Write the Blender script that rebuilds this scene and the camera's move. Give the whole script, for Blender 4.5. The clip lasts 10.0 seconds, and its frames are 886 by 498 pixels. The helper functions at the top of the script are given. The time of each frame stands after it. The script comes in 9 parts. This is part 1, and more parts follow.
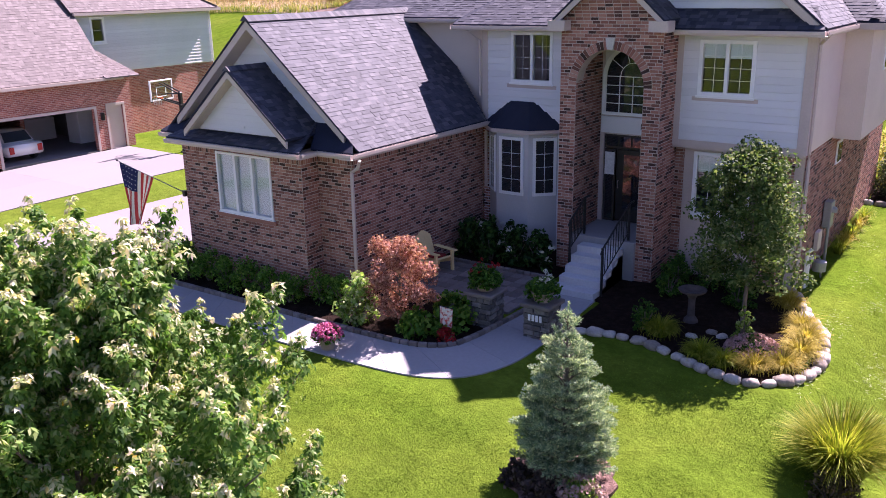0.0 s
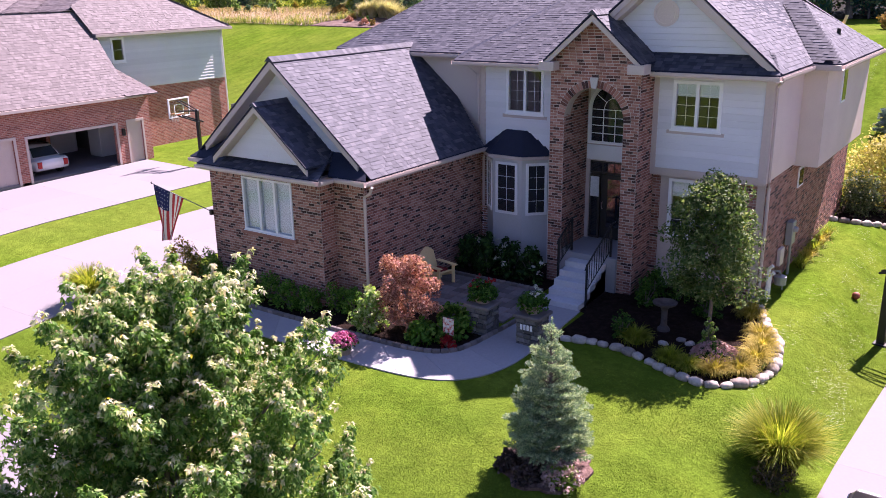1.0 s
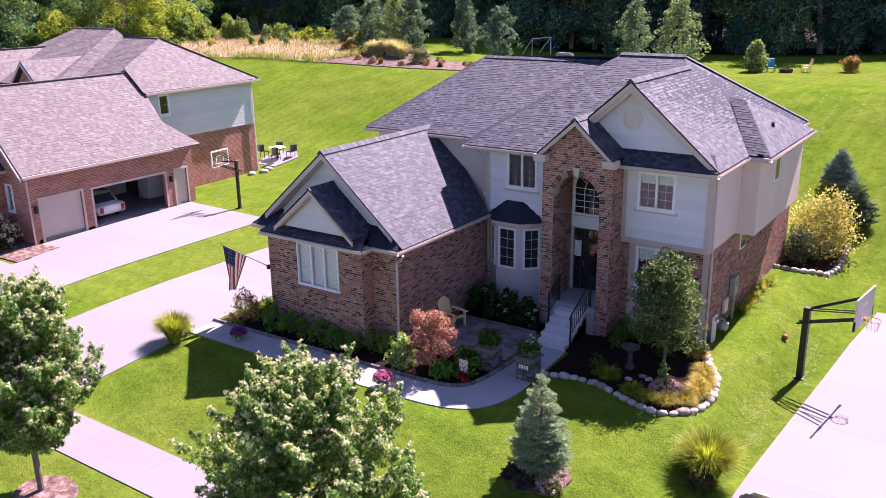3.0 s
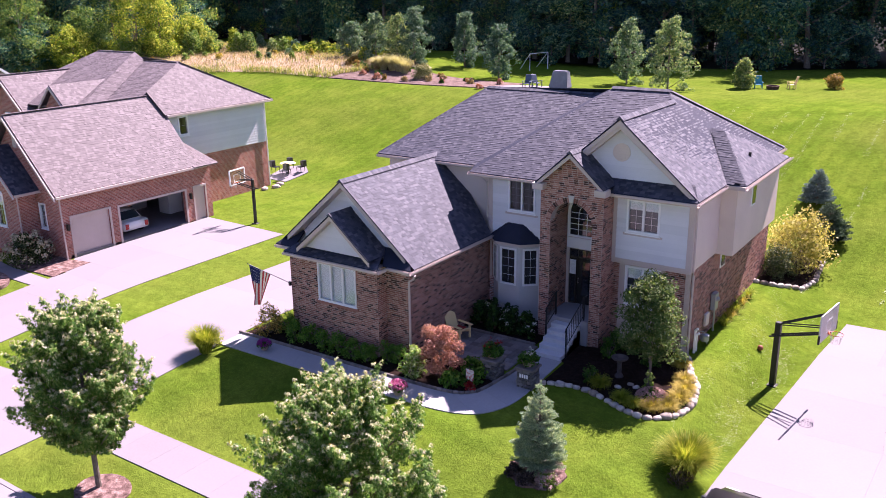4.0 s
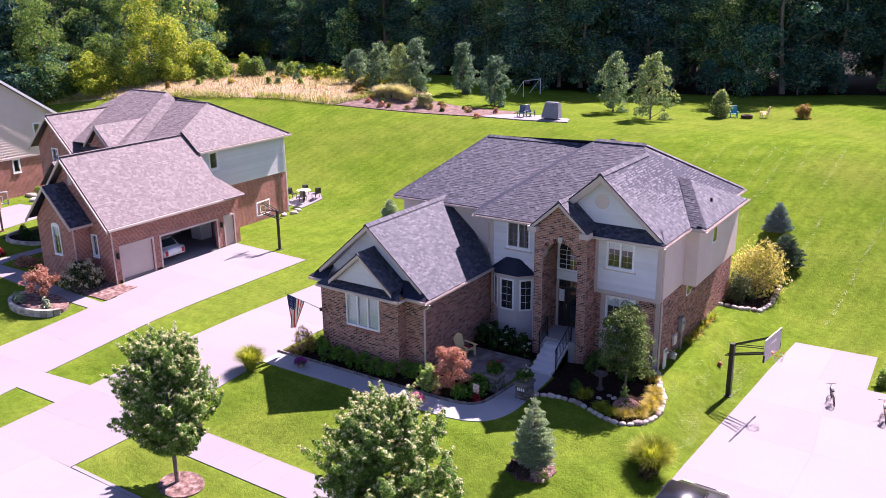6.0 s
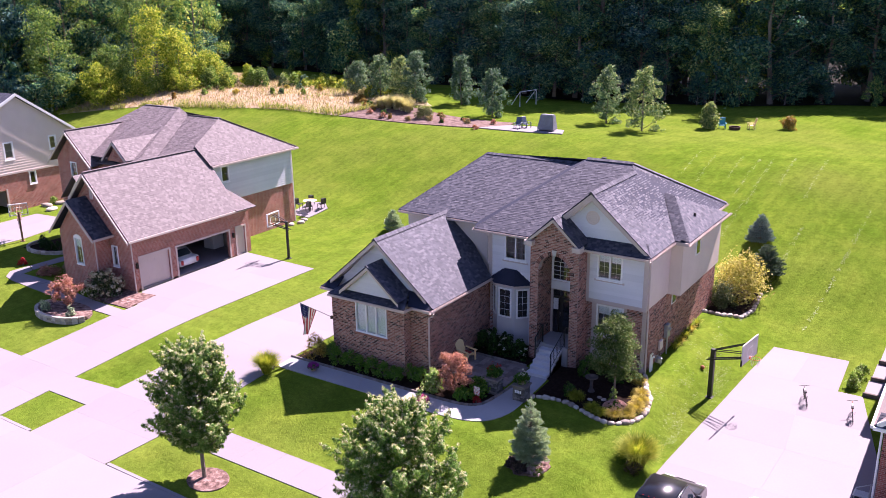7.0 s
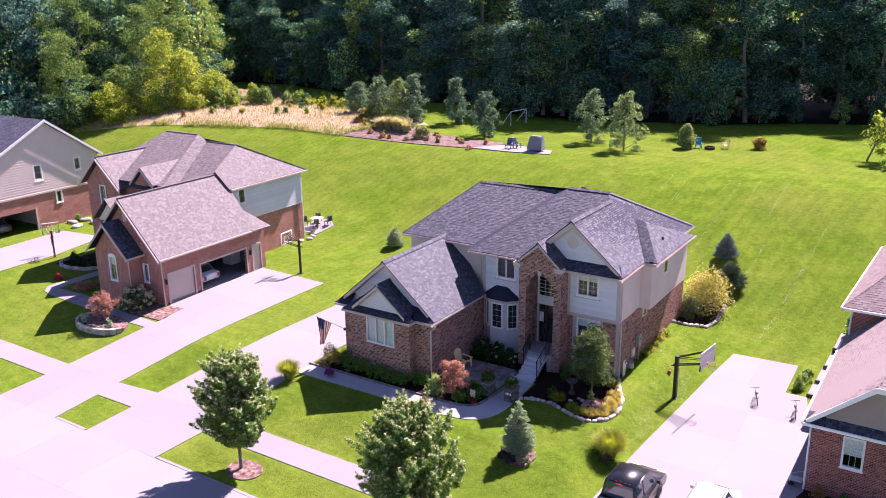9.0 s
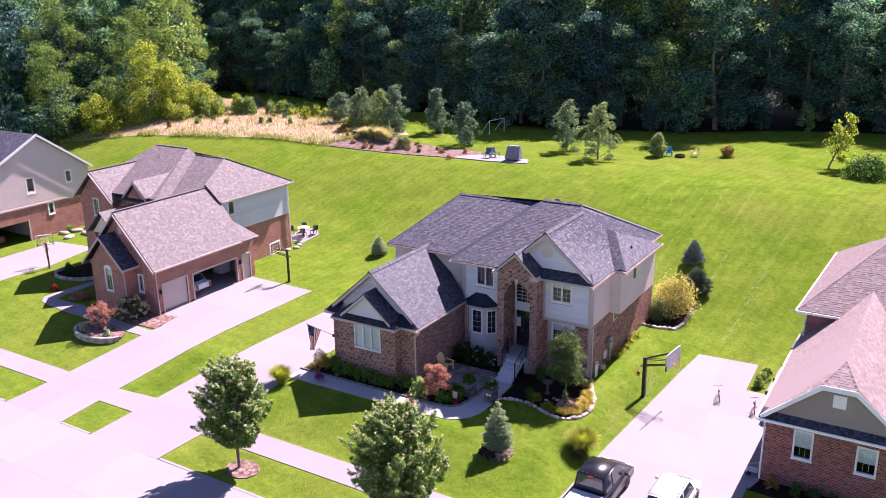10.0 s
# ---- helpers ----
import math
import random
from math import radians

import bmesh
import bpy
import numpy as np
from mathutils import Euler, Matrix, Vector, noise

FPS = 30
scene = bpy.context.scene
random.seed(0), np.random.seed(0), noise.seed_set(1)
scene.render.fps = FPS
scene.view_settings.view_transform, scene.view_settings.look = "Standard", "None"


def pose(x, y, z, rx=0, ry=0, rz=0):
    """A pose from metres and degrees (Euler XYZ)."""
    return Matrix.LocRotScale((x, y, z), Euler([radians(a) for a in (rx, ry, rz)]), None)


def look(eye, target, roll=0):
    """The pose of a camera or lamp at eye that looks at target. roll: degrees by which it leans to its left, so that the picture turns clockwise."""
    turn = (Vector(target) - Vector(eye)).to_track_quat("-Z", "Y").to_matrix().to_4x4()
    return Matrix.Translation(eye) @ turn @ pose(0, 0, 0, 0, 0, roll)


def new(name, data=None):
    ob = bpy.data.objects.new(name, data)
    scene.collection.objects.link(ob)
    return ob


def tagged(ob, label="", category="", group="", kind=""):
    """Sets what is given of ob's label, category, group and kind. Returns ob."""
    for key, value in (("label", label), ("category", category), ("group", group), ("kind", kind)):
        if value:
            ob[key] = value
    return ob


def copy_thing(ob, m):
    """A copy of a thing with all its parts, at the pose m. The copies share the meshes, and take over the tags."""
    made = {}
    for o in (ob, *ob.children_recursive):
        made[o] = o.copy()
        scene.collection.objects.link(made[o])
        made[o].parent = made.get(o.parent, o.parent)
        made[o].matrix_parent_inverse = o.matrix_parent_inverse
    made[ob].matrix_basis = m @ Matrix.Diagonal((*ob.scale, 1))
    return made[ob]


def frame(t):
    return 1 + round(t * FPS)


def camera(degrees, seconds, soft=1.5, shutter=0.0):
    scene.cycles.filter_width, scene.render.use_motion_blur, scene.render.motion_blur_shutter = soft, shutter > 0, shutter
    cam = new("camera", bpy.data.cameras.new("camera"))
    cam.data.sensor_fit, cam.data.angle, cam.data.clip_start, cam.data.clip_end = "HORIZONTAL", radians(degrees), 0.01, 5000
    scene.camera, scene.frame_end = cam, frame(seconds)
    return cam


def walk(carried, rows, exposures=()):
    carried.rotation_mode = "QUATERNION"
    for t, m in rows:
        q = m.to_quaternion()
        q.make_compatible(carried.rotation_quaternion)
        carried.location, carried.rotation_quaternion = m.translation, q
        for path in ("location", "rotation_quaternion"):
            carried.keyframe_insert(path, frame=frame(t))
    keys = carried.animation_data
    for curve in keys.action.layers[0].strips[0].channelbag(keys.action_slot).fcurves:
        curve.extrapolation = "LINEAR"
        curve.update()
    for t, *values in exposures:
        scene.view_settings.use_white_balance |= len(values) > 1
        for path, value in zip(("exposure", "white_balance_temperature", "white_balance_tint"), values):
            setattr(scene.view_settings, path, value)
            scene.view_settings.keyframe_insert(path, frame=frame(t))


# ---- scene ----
cam = camera(54.9, 10.0, soft=0.9)
METRES, EYE, TILT, LEAN, TURN = 31.0, 7.18, 0.0, 0.0, 35.1
ROWS = [
    (0.0, 0.0, 0.0, 0.0, -0.31, -17.21, 1.0),
    (0.5, -0.0014, -0.0346, 0.0135, -0.37, -17.17, 0.92),
    (1.0, -0.0034, -0.0737, 0.0383, -0.41, -17.29, 0.88),
    (1.5, -0.008, -0.1157, 0.068, -0.51, -17.35, 0.84),
    (2.0, -0.0142, -0.1581, 0.0983, -0.62, -17.39, 0.72),
    (2.5, -0.0195, -0.2025, 0.1276, -0.68, -17.35, 0.74),
    (4.0, -0.0383, -0.3334, 0.2055, -0.95, -17.27, 0.73),
    (4.5, -0.045, -0.3777, 0.2348, -1.06, -17.26, 0.72),
    (5.0, -0.0516, -0.4201, 0.2598, -1.19, -17.22, 0.69),
    (5.5, -0.0578, -0.4636, 0.2839, -1.31, -17.2, 0.69),
    (7.0, -0.0751, -0.5949, 0.355, -1.68, -17.15, 0.71),
    (7.5, -0.08, -0.6392, 0.3781, -1.79, -17.15, 0.72),
    (8.0, -0.0846, -0.6835, 0.4008, -1.91, -17.12, 0.72),
    (8.5, -0.0886, -0.7279, 0.4236, -2.02, -17.09, 0.71),
    (9.0, -0.092, -0.7728, 0.447, -2.2, -17.07, 0.72),
    (9.5, -0.0951, -0.8176, 0.4699, -2.79, -17.04, 0.78),
    (10.0, -0.0985, -0.8623, 0.4929, -3.59, -17.01, 0.85),
]
walk(cam, [(t, pose(0, 0, EYE, TILT, LEAN, TURN) @ pose(METRES * x, METRES * y, METRES * z, 90 + pitch, roll, yaw)) for t, x, y, z, yaw, pitch, roll in ROWS],
     exposures=[(0.0, 1.84, 5950, 44), (10.0, 1.84, 5950, 44)])

# ---- light ----
SUN_AZ = Vector((0.125, 0.992, 0)).normalized()
SUN_EL = radians(49)
world = bpy.data.worlds.new("sky")
scene.world = world
world.use_nodes = True
wn = world.node_tree
wn.nodes.clear()
sky = wn.nodes.new("ShaderNodeTexSky")
sky.sky_type = "NISHITA"
sky.sun_disc = False
sky.sun_elevation = SUN_EL
sky.sun_rotation = math.atan2(SUN_AZ.x, SUN_AZ.y)
sky.air_density, sky.dust_density, sky.ozone_density = 1.0, 0.35, 2.6
bg = wn.nodes.new("ShaderNodeBackground")
bg.inputs["Strength"].default_value = 0.049
wo = wn.nodes.new("ShaderNodeOutputWorld")
wn.links.new(sky.outputs[0], bg.inputs[0])
wn.links.new(bg.outputs[0], wo.inputs[0])
sun = new("sun", bpy.data.lights.new("sun", "SUN"))
sun.data.energy, sun.data.angle, sun.data.color = 5.0, radians(0.53), (1.0, 0.9, 0.77)
sun_dir = (SUN_AZ * math.cos(SUN_EL) + Vector((0, 0, math.sin(SUN_EL)))).normalized()
sun.matrix_world = look(sun_dir * 60, (0, 0, 0))

# ---- materials ----
def ramp(nt, fac, stops):
    r = nt.nodes.new("ShaderNodeValToRGB")
    e = r.color_ramp.elements
    while len(e) < len(stops):
        e.new(0.5)
    for k, (p, c) in enumerate(stops):
        e[k].position, e[k].color = p, (*c, 1)
    nt.links.new(fac, r.inputs[0])
    return r.outputs[0]


def noise_tex(nt, vec, scale, detail=4.0, rough=0.6, stretch=None):
    if stretch:
        mp = nt.nodes.new("ShaderNodeMapping")
        mp.inputs["Scale"].default_value = stretch
        nt.links.new(vec, mp.inputs[0])
        vec = mp.outputs[0]
    n = nt.nodes.new("ShaderNodeTexNoise")
    n.inputs["Scale"].default_value, n.inputs["Detail"].default_value, n.inputs["Roughness"].default_value = scale, detail, rough
    nt.links.new(vec, n.inputs[0])
    return n.outputs[0]


def mixc(nt, fac, a, b, mode="MIX"):
    m = nt.nodes.new("ShaderNodeMix")
    m.data_type, m.blend_type = "RGBA", mode
    for sock, v in ((m.inputs[0], fac), (m.inputs[6], a), (m.inputs[7], b)):
        if isinstance(v, bpy.types.NodeSocket):
            nt.links.new(v, sock)
        else:
            sock.default_value = v if isinstance(v, float) else (*v, 1)
    return m.outputs[2]


def maths(nt, op, a, b=0.0):
    m = nt.nodes.new("ShaderNodeMath")
    m.operation = op
    for sock, v in zip(m.inputs, (a, b)):
        if isinstance(v, bpy.types.NodeSocket):
            nt.links.new(v, sock)
        else:
            sock.default_value = v
    return m.outputs[0]


def piece_random(nt):
    """One random number a piece: by object and by island."""
    o, g = nt.nodes.new("ShaderNodeObjectInfo"), nt.nodes.new("ShaderNodeNewGeometry")
    return maths(nt, "FRACT", maths(nt, "ADD", o.outputs["Random"], g.outputs["Random Per Island"]))


def mat(name, stops, rough=0.8, fine=40.0, coarse=1.5, pieces=False, bump=0.15, metal=0.0, spec=0.4, depth=0.01, dirt=0.25, leafy=0.0, coat=0.0, stretch=None, blotch=0.7):
    """stops: colours of a ramp, driven by a random number a piece or by coarse noise; fine noise darkens and bumps."""
    m = bpy.data.materials.new(name)
    m.use_nodes = True
    nt = m.node_tree
    p = nt.nodes["Principled BSDF"]
    pos = nt.nodes.new("ShaderNodeNewGeometry").outputs["Position"]
    nf, nc = noise_tex(nt, pos, fine, 5.0, 0.65, stretch), noise_tex(nt, pos, coarse, 4.0)
    col = ramp(nt, piece_random(nt) if pieces else nc, stops)
    shade = ramp(nt, nf, [(0.3, (1 - dirt,) * 3), (0.7, (1 + 0.0,) * 3)])
    col = mixc(nt, 1.0, col, shade, "MULTIPLY")
    if pieces:
        col = mixc(nt, 1.0, col, ramp(nt, nc, [(0.3, (1 - dirt * blotch,) * 3), (0.7, (1, 1, 1))]), "MULTIPLY")
    nt.links.new(col, p.inputs["Base Color"])
    p.inputs["Roughness"].default_value, p.inputs["Metallic"].default_value = rough, metal
    p.inputs["Specular IOR Level"].default_value = spec
    p.inputs["Coat Weight"].default_value = coat
    if bump:
        b = nt.nodes.new("ShaderNodeBump")
        b.inputs["Strength"].default_value, b.inputs["Distance"].default_value = bump, depth
        nt.links.new(nf, b.inputs["Height"])
        nt.links.new(b.outputs[0], p.inputs["Normal"])
    if leafy:
        tr = nt.nodes.new("ShaderNodeBsdfTranslucent")
        nt.links.new(mixc(nt, 1.0, col, (1.1, 1.15, 0.6), "MULTIPLY"), tr.inputs[0])
        mx = nt.nodes.new("ShaderNodeMixShader")
        mx.inputs[0].default_value = leafy
        nt.links.new(p.outputs[0], mx.inputs[1])
        nt.links.new(tr.outputs[0], mx.inputs[2])
        nt.links.new(mx.outputs[0], nt.nodes["Material Output"].inputs[0])
    return m


def g(v):
    return (v, v, v)


M_brick = mat("brick", [(0.0, (0.05, 0.024, 0.02)), (0.13, (0.1, 0.045, 0.036)), (0.22, (0.24, 0.098, 0.072)), (0.5, (0.37, 0.158, 0.114)), (0.78, (0.44, 0.205, 0.153)), (1.0, (0.53, 0.29, 0.22))], 0.85, 60, 2.0, True, 0.5, dirt=0.25)
M_mortar = mat("mortar", [(0.3, (0.5, 0.41, 0.355)), (0.7, (0.6, 0.5, 0.43))], 0.95, 90, 2.0, bump=0.4)
M_mortar_red = mat("red_mortar", [(0.3, (0.36, 0.27, 0.24)), (0.7, (0.44, 0.34, 0.3))], 0.95, 90, 2.0, bump=0.4)
M_brick_red = mat("red_brick", [(0.0, (0.13, 0.038, 0.034)), (0.2, (0.27, 0.07, 0.057)), (0.6, (0.37, 0.1, 0.08)), (1.0, (0.44, 0.16, 0.125))], 0.85, 60, 2.0, True, 0.5, dirt=0.3)
M_shingle = mat("asphalt_shingle", [(0.0, (0.024, 0.028, 0.046)), (0.4, (0.047, 0.05, 0.074)), (0.75, (0.066, 0.068, 0.092)), (1.0, (0.105, 0.105, 0.128))], 0.76, 120, 0.4, True, 0.5, depth=0.004, dirt=0.25, spec=0.45, blotch=0.25)
# under-layer of the tabs; navy shade is put into it for uncovered roof faces
M_shade_shingle_base = mat("shade_shingle_base", [(0.3, (0.018, 0.022, 0.042)), (0.7, (0.029, 0.034, 0.058))], 0.8, 120, 1.0, bump=0.4, spec=0.25)
M_shingle_tan = mat("tan_shingle", [(0.0, (0.112, 0.092, 0.093)), (0.3, (0.138, 0.113, 0.115)), (0.7, (0.16, 0.132, 0.134)), (1.0, (0.2, 0.168, 0.17))], 0.75, 120, 0.4, True, 0.4, dirt=0.25, spec=0.4, blotch=0.2)
M_siding = mat("grey_siding", [(0.0, (0.68, 0.68, 0.69)), (1.0, (0.765, 0.76, 0.775))], 0.6, 30, 0.8, True, bump=0.15, dirt=0.1, stretch=(1, 1, 6))
M_siding_beige = mat("beige_siding", [(0.3, (0.68, 0.57, 0.505)), (0.7, (0.74, 0.625, 0.555))], 0.6, 30, 0.8, bump=0.1, dirt=0.1)
M_trim = mat("taupe_trim", [(0.3, (0.52, 0.43, 0.39)), (0.7, (0.58, 0.485, 0.44))], 0.5, 25, 0.8, bump=0.08, dirt=0.1)
M_white = mat("white_vinyl", [(0.3, g(0.8)), (0.7, g(0.86))], 0.4, 30, 1.0, bump=0.05, dirt=0.08)
M_bay = mat("bay_panel", [(0.3, (0.5, 0.495, 0.5)), (0.7, (0.56, 0.555, 0.56))], 0.55, 30, 0.8, bump=0.08, dirt=0.1)
M_concrete = mat("concrete", [(0.0, (0.216, 0.195, 0.207)), (0.5, (0.226, 0.204, 0.216)), (1.0, (0.236, 0.213, 0.226))], 0.9, 14, 0.35, True, 0.15, depth=0.004, dirt=0.07)
M_walk = mat("walk_concrete", [(0.0, (0.32, 0.31, 0.315)), (1.0, (0.37, 0.36, 0.365))], 0.9, 14, 0.5, True, 0.15, depth=0.004, dirt=0.1)
M_mulch = mat("mulch", [(0.25, (0.012, 0.007, 0.005)), (0.5, (0.025, 0.014, 0.01)), (0.75, (0.05, 0.028, 0.02))], 1.0, 25, 6.0, bump=1.0, depth=0.05, dirt=0.6, spec=0.1)
M_black = mat("black_metal", [(0.3, g(0.012)), (0.7, g(0.02))], 0.45, 60, 3, bump=0.1, metal=0.0)
M_bark = mat("bark", [(0.3, (0.16, 0.125, 0.1)), (0.7, (0.3, 0.25, 0.205))], 0.95, 40, 6, bump=0.9, depth=0.02, dirt=0.5, stretch=(3, 3, 0.6))
M_stone = mat("field_stone", [(0.0, (0.36, 0.3, 0.25)), (0.5, (0.56, 0.49, 0.42)), (1.0, (0.74, 0.67, 0.59))], 0.9, 18, 4, True, 0.6, depth=0.02, dirt=0.4)


def leaf_mat(name, stops, leafy=0.3, rough=0.6, spec=0.2, tint=0.0):
    """tint: how far whole plants differ from one another in tone and hue."""
    m = mat(name, stops, rough, 6, 0.8, True, 0.0, dirt=0.25, leafy=leafy, spec=spec)
    if tint:
        nt = m.node_tree
        base = nt.nodes["Principled BSDF"].inputs["Base Color"]
        own = nt.nodes.new("ShaderNodeObjectInfo").outputs["Random"]
        tone = ramp(nt, own, [(0.0, (1 - 0.55 * tint, 1 - 0.4 * tint, 1 - 0.2 * tint)), (0.5, (1, 1, 1)), (0.8, (1 + 0.5 * tint, 1 + 0.35 * tint, 1.0)), (1.0, (1 + 1.6 * tint, 1 + 0.8 * tint, 1 - 0.35 * tint))])
        col = mixc(nt, 1.0, base.links[0].from_socket, tone, "MULTIPLY")
        nt.links.new(col, base)
        for n in nt.nodes:
            if n.type == "BSDF_TRANSLUCENT":
                nt.links.new(mixc(nt, 1.0, col, (1.1, 1.15, 0.6), "MULTIPLY"), n.inputs[0])
    return m


L_maple = leaf_mat("maple_leaf", [(0.0, (0.055, 0.15, 0.025)), (0.5, (0.14, 0.29, 0.055)), (0.85, (0.3, 0.45, 0.12)), (1.0, (0.55, 0.6, 0.28))], 0.52, 0.55, 0.2)
L_tip = leaf_mat("maple_tip_leaf", [(0.0, (0.3, 0.42, 0.12)), (0.3, (0.6, 0.64, 0.34)), (0.7, (0.86, 0.81, 0.6)), (0.95, (0.82, 0.66, 0.5)), (1.0, (0.85, 0.6, 0.03))], 0.4, 0.45, 0.4)
# distance haze is put into this leaf colour as extra blue
L_wood = leaf_mat("hazy_woodland_leaf", [(0.0, (0.014, 0.075, 0.085)), (0.45, (0.055, 0.185, 0.165)), (0.75, (0.19, 0.4, 0.25)), (1.0, (0.52, 0.64, 0.34))], 0.5, 0.6, 0.12, tint=0.8)
L_yellow = leaf_mat("yellowing_leaf", [(0.0, (0.08, 0.19, 0.02)), (0.4, (0.27, 0.4, 0.035)), (0.75, (0.6, 0.63, 0.07)), (1.0, (0.85, 0.8, 0.18))], 0.5, 0.6)
L_spruce = leaf_mat("blue_spruce_needle", [(0.0, (0.11, 0.21, 0.14)), (0.45, (0.34, 0.48, 0.34)), (1.0, (0.82, 0.88, 0.62))], 0.34, 0.5)
L_shrub = leaf_mat("shrub_leaf", [(0.0, (0.014, 0.06, 0.008)), (0.6, (0.055, 0.165, 0.018)), (1.0, (0.16, 0.31, 0.04))], 0.35)
L_lime = leaf_mat("lime_leaf", [(0.0, (0.1, 0.23, 0.02)), (0.6, (0.25, 0.4, 0.06)), (1.0, (0.55, 0.62, 0.26))], 0.4)
L_red = leaf_mat("red_maple_leaf", [(0.0, (0.24, 0.085, 0.07)), (0.5, (0.55, 0.25, 0.2)), (1.0, (0.8, 0.48, 0.4))], 0.4)
L_bronze = leaf_mat("bronze_leaf", [(0.0, (0.14, 0.13, 0.03)), (0.5, (0.36, 0.22, 0.05)), (1.0, (0.58, 0.34, 0.1))], 0.4)
L_grass = leaf_mat("ornamental_grass", [(0.0, (0.16, 0.24, 0.012)), (0.5, (0.34, 0.4, 0.025)), (1.0, (0.6, 0.56, 0.09))], 0.5)
L_gold = leaf_mat("golden_grass", [(0.0, (0.3, 0.27, 0.03)), (0.5, (0.55, 0.44, 0.06)), (1.0, (0.72, 0.58, 0.14))], 0.45)
L_straw = leaf_mat("dry_grass", [(0.0, (0.2, 0.17, 0.07)), (0.4, (0.4, 0.29, 0.16)), (0.8, (0.55, 0.42, 0.27)), (1.0, (0.64, 0.54, 0.38))], 0.45, 0.7)
L_pink = leaf_mat("pink_petal", [(0.0, (0.45, 0.05, 0.19)), (0.5, (0.7, 0.14, 0.36)), (1.0, (0.85, 0.4, 0.56))], 0.2)
L_redfl = leaf_mat("red_petal", [(0.0, (0.25, 0.01, 0.015)), (1.0, (0.5, 0.03, 0.03))], 0.2)
L_whitefl = leaf_mat("white_petal", [(0.0, (0.6, 0.62, 0.52)), (1.0, (0.8, 0.8, 0.74))], 0.2)


def grass_material(name, pieces=False):
    m = bpy.data.materials.new(name)
    m.use_nodes = True
    nt = m.node_tree
    p = nt.nodes["Principled BSDF"]
    pos = nt.nodes.new("ShaderNodeNewGeometry").outputs["Position"]
    big, mid, fine, grain = noise_tex(nt, pos, 0.1, 3), noise_tex(nt, pos, 0.5, 4, 0.6), noise_tex(nt, pos, 9, 5, 0.75), noise_tex(nt, pos, 45, 3, 0.7)
    col = ramp(nt, mid, [(0.28, (0.078, 0.143, 0.011)), (0.5, (0.106, 0.174, 0.015)), (0.72, (0.148, 0.213, 0.021))])
    col = mixc(nt, ramp(nt, big, [(0.4, g(0.0)), (0.7, g(0.5))]), col, (0.155, 0.182, 0.032))
    # mowing bands: up the bank behind, along the street in front
    sep = nt.nodes.new("ShaderNodeSeparateXYZ")
    nt.links.new(pos, sep.inputs[0])
    bands = []
    for turn, scale in ((8, 0.33), (101, 0.27)):
        mp = nt.nodes.new("ShaderNodeMapping")
        mp.inputs["Rotation"].default_value = (0, 0, radians(turn))
        nt.links.new(pos, mp.inputs[0])
        wv = nt.nodes.new("ShaderNodeTexWave")
        wv.inputs["Scale"].default_value, wv.inputs["Distortion"].default_value, wv.inputs["Detail Scale"].default_value = scale, 0.7, 0.5
        nt.links.new(mp.outputs[0], wv.inputs[0])
        bands.append(ramp(nt, wv.outputs[1], [(0.3, g(0.965)), (0.7, g(1.03))]))
    back = nt.nodes.new("ShaderNodeMapRange")
    back.inputs[1].default_value, back.inputs[2].default_value = 16.0, 26.0
    nt.links.new(sep.outputs[1], back.inputs[0])
    col = mixc(nt, 1.0, col, mixc(nt, back.outputs[0], bands[1], bands[0]), "MULTIPLY")
    col = mixc(nt, 1.0, col, ramp(nt, fine, [(0.3, g(0.78)), (0.7, g(1.13))]), "MULTIPLY")
    col = mixc(nt, 1.0, col, ramp(nt, noise_tex(nt, pos, 3.2, 4, 0.7), [(0.3, g(0.77)), (0.7, g(1.17))]), "MULTIPLY")
    if pieces:
        col = mixc(nt, 1.0, col, ramp(nt, piece_random(nt), [(0.0, g(1.0)), (1.0, g(1.7))]), "MULTIPLY")
    else:
        col = mixc(nt, 1.0, col, ramp(nt, grain, [(0.3, g(0.68)), (0.7, g(1.12))]), "MULTIPLY")
    nt.links.new(col, p.inputs["Base Color"])
    p.inputs["Roughness"].default_value = 0.75
    p.inputs["Specular IOR Level"].default_value = 0.0
    if pieces:
        tr = nt.nodes.new("ShaderNodeBsdfTranslucent")
        nt.links.new(col, tr.inputs[0])
        mx = nt.nodes.new("ShaderNodeMixShader")
        mx.inputs[0].default_value = 0.35
        nt.links.new(p.outputs[0], mx.inputs[1])
        nt.links.new(tr.outputs[0], mx.inputs[2])
        nt.links.new(mx.outputs[0], nt.nodes["Material Output"].inputs[0])
    else:
        b = nt.nodes.new("ShaderNodeBump")
        b.inputs["Strength"].default_value, b.inputs["Distance"].default_value = 0.9, 0.06
        nt.links.new(fine, b.inputs["Height"])
        nt.links.new(b.outputs[0], p.inputs["Normal"])
    return m


M_blade = grass_material("grass_blade", True)
M_lawn = grass_material("lawn_grass")



def glass_material():
    m = bpy.data.materials.new("window_glass")
    m.use_nodes = True
    p = m.node_tree.nodes["Principled BSDF"]
    p.inputs["Base Color"].default_value = (0.86, 0.93, 0.92, 1)
    p.inputs["Transmission Weight"].default_value = 1.0
    p.inputs["Roughness"].default_value, p.inputs["IOR"].default_value = 0.02, 1.5
    p.inputs["Specular IOR Level"].default_value = 1.0
    return m


M_glass = glass_material()

# ---- building tools ----
def smooth(a, b, t):
    k = min(1.0, max(0.0, (t - a) / (b - a)))
    return k * k * (3 - 2 * k)


PROFILE = ((-60, -0.95), (2, -0.9), (5, -0.74), (6.2, -0.65), (9, -0.43), (12, -0.2), (15, -0.06), (20, 0.03), (26, 0.12), (33, 0.22))


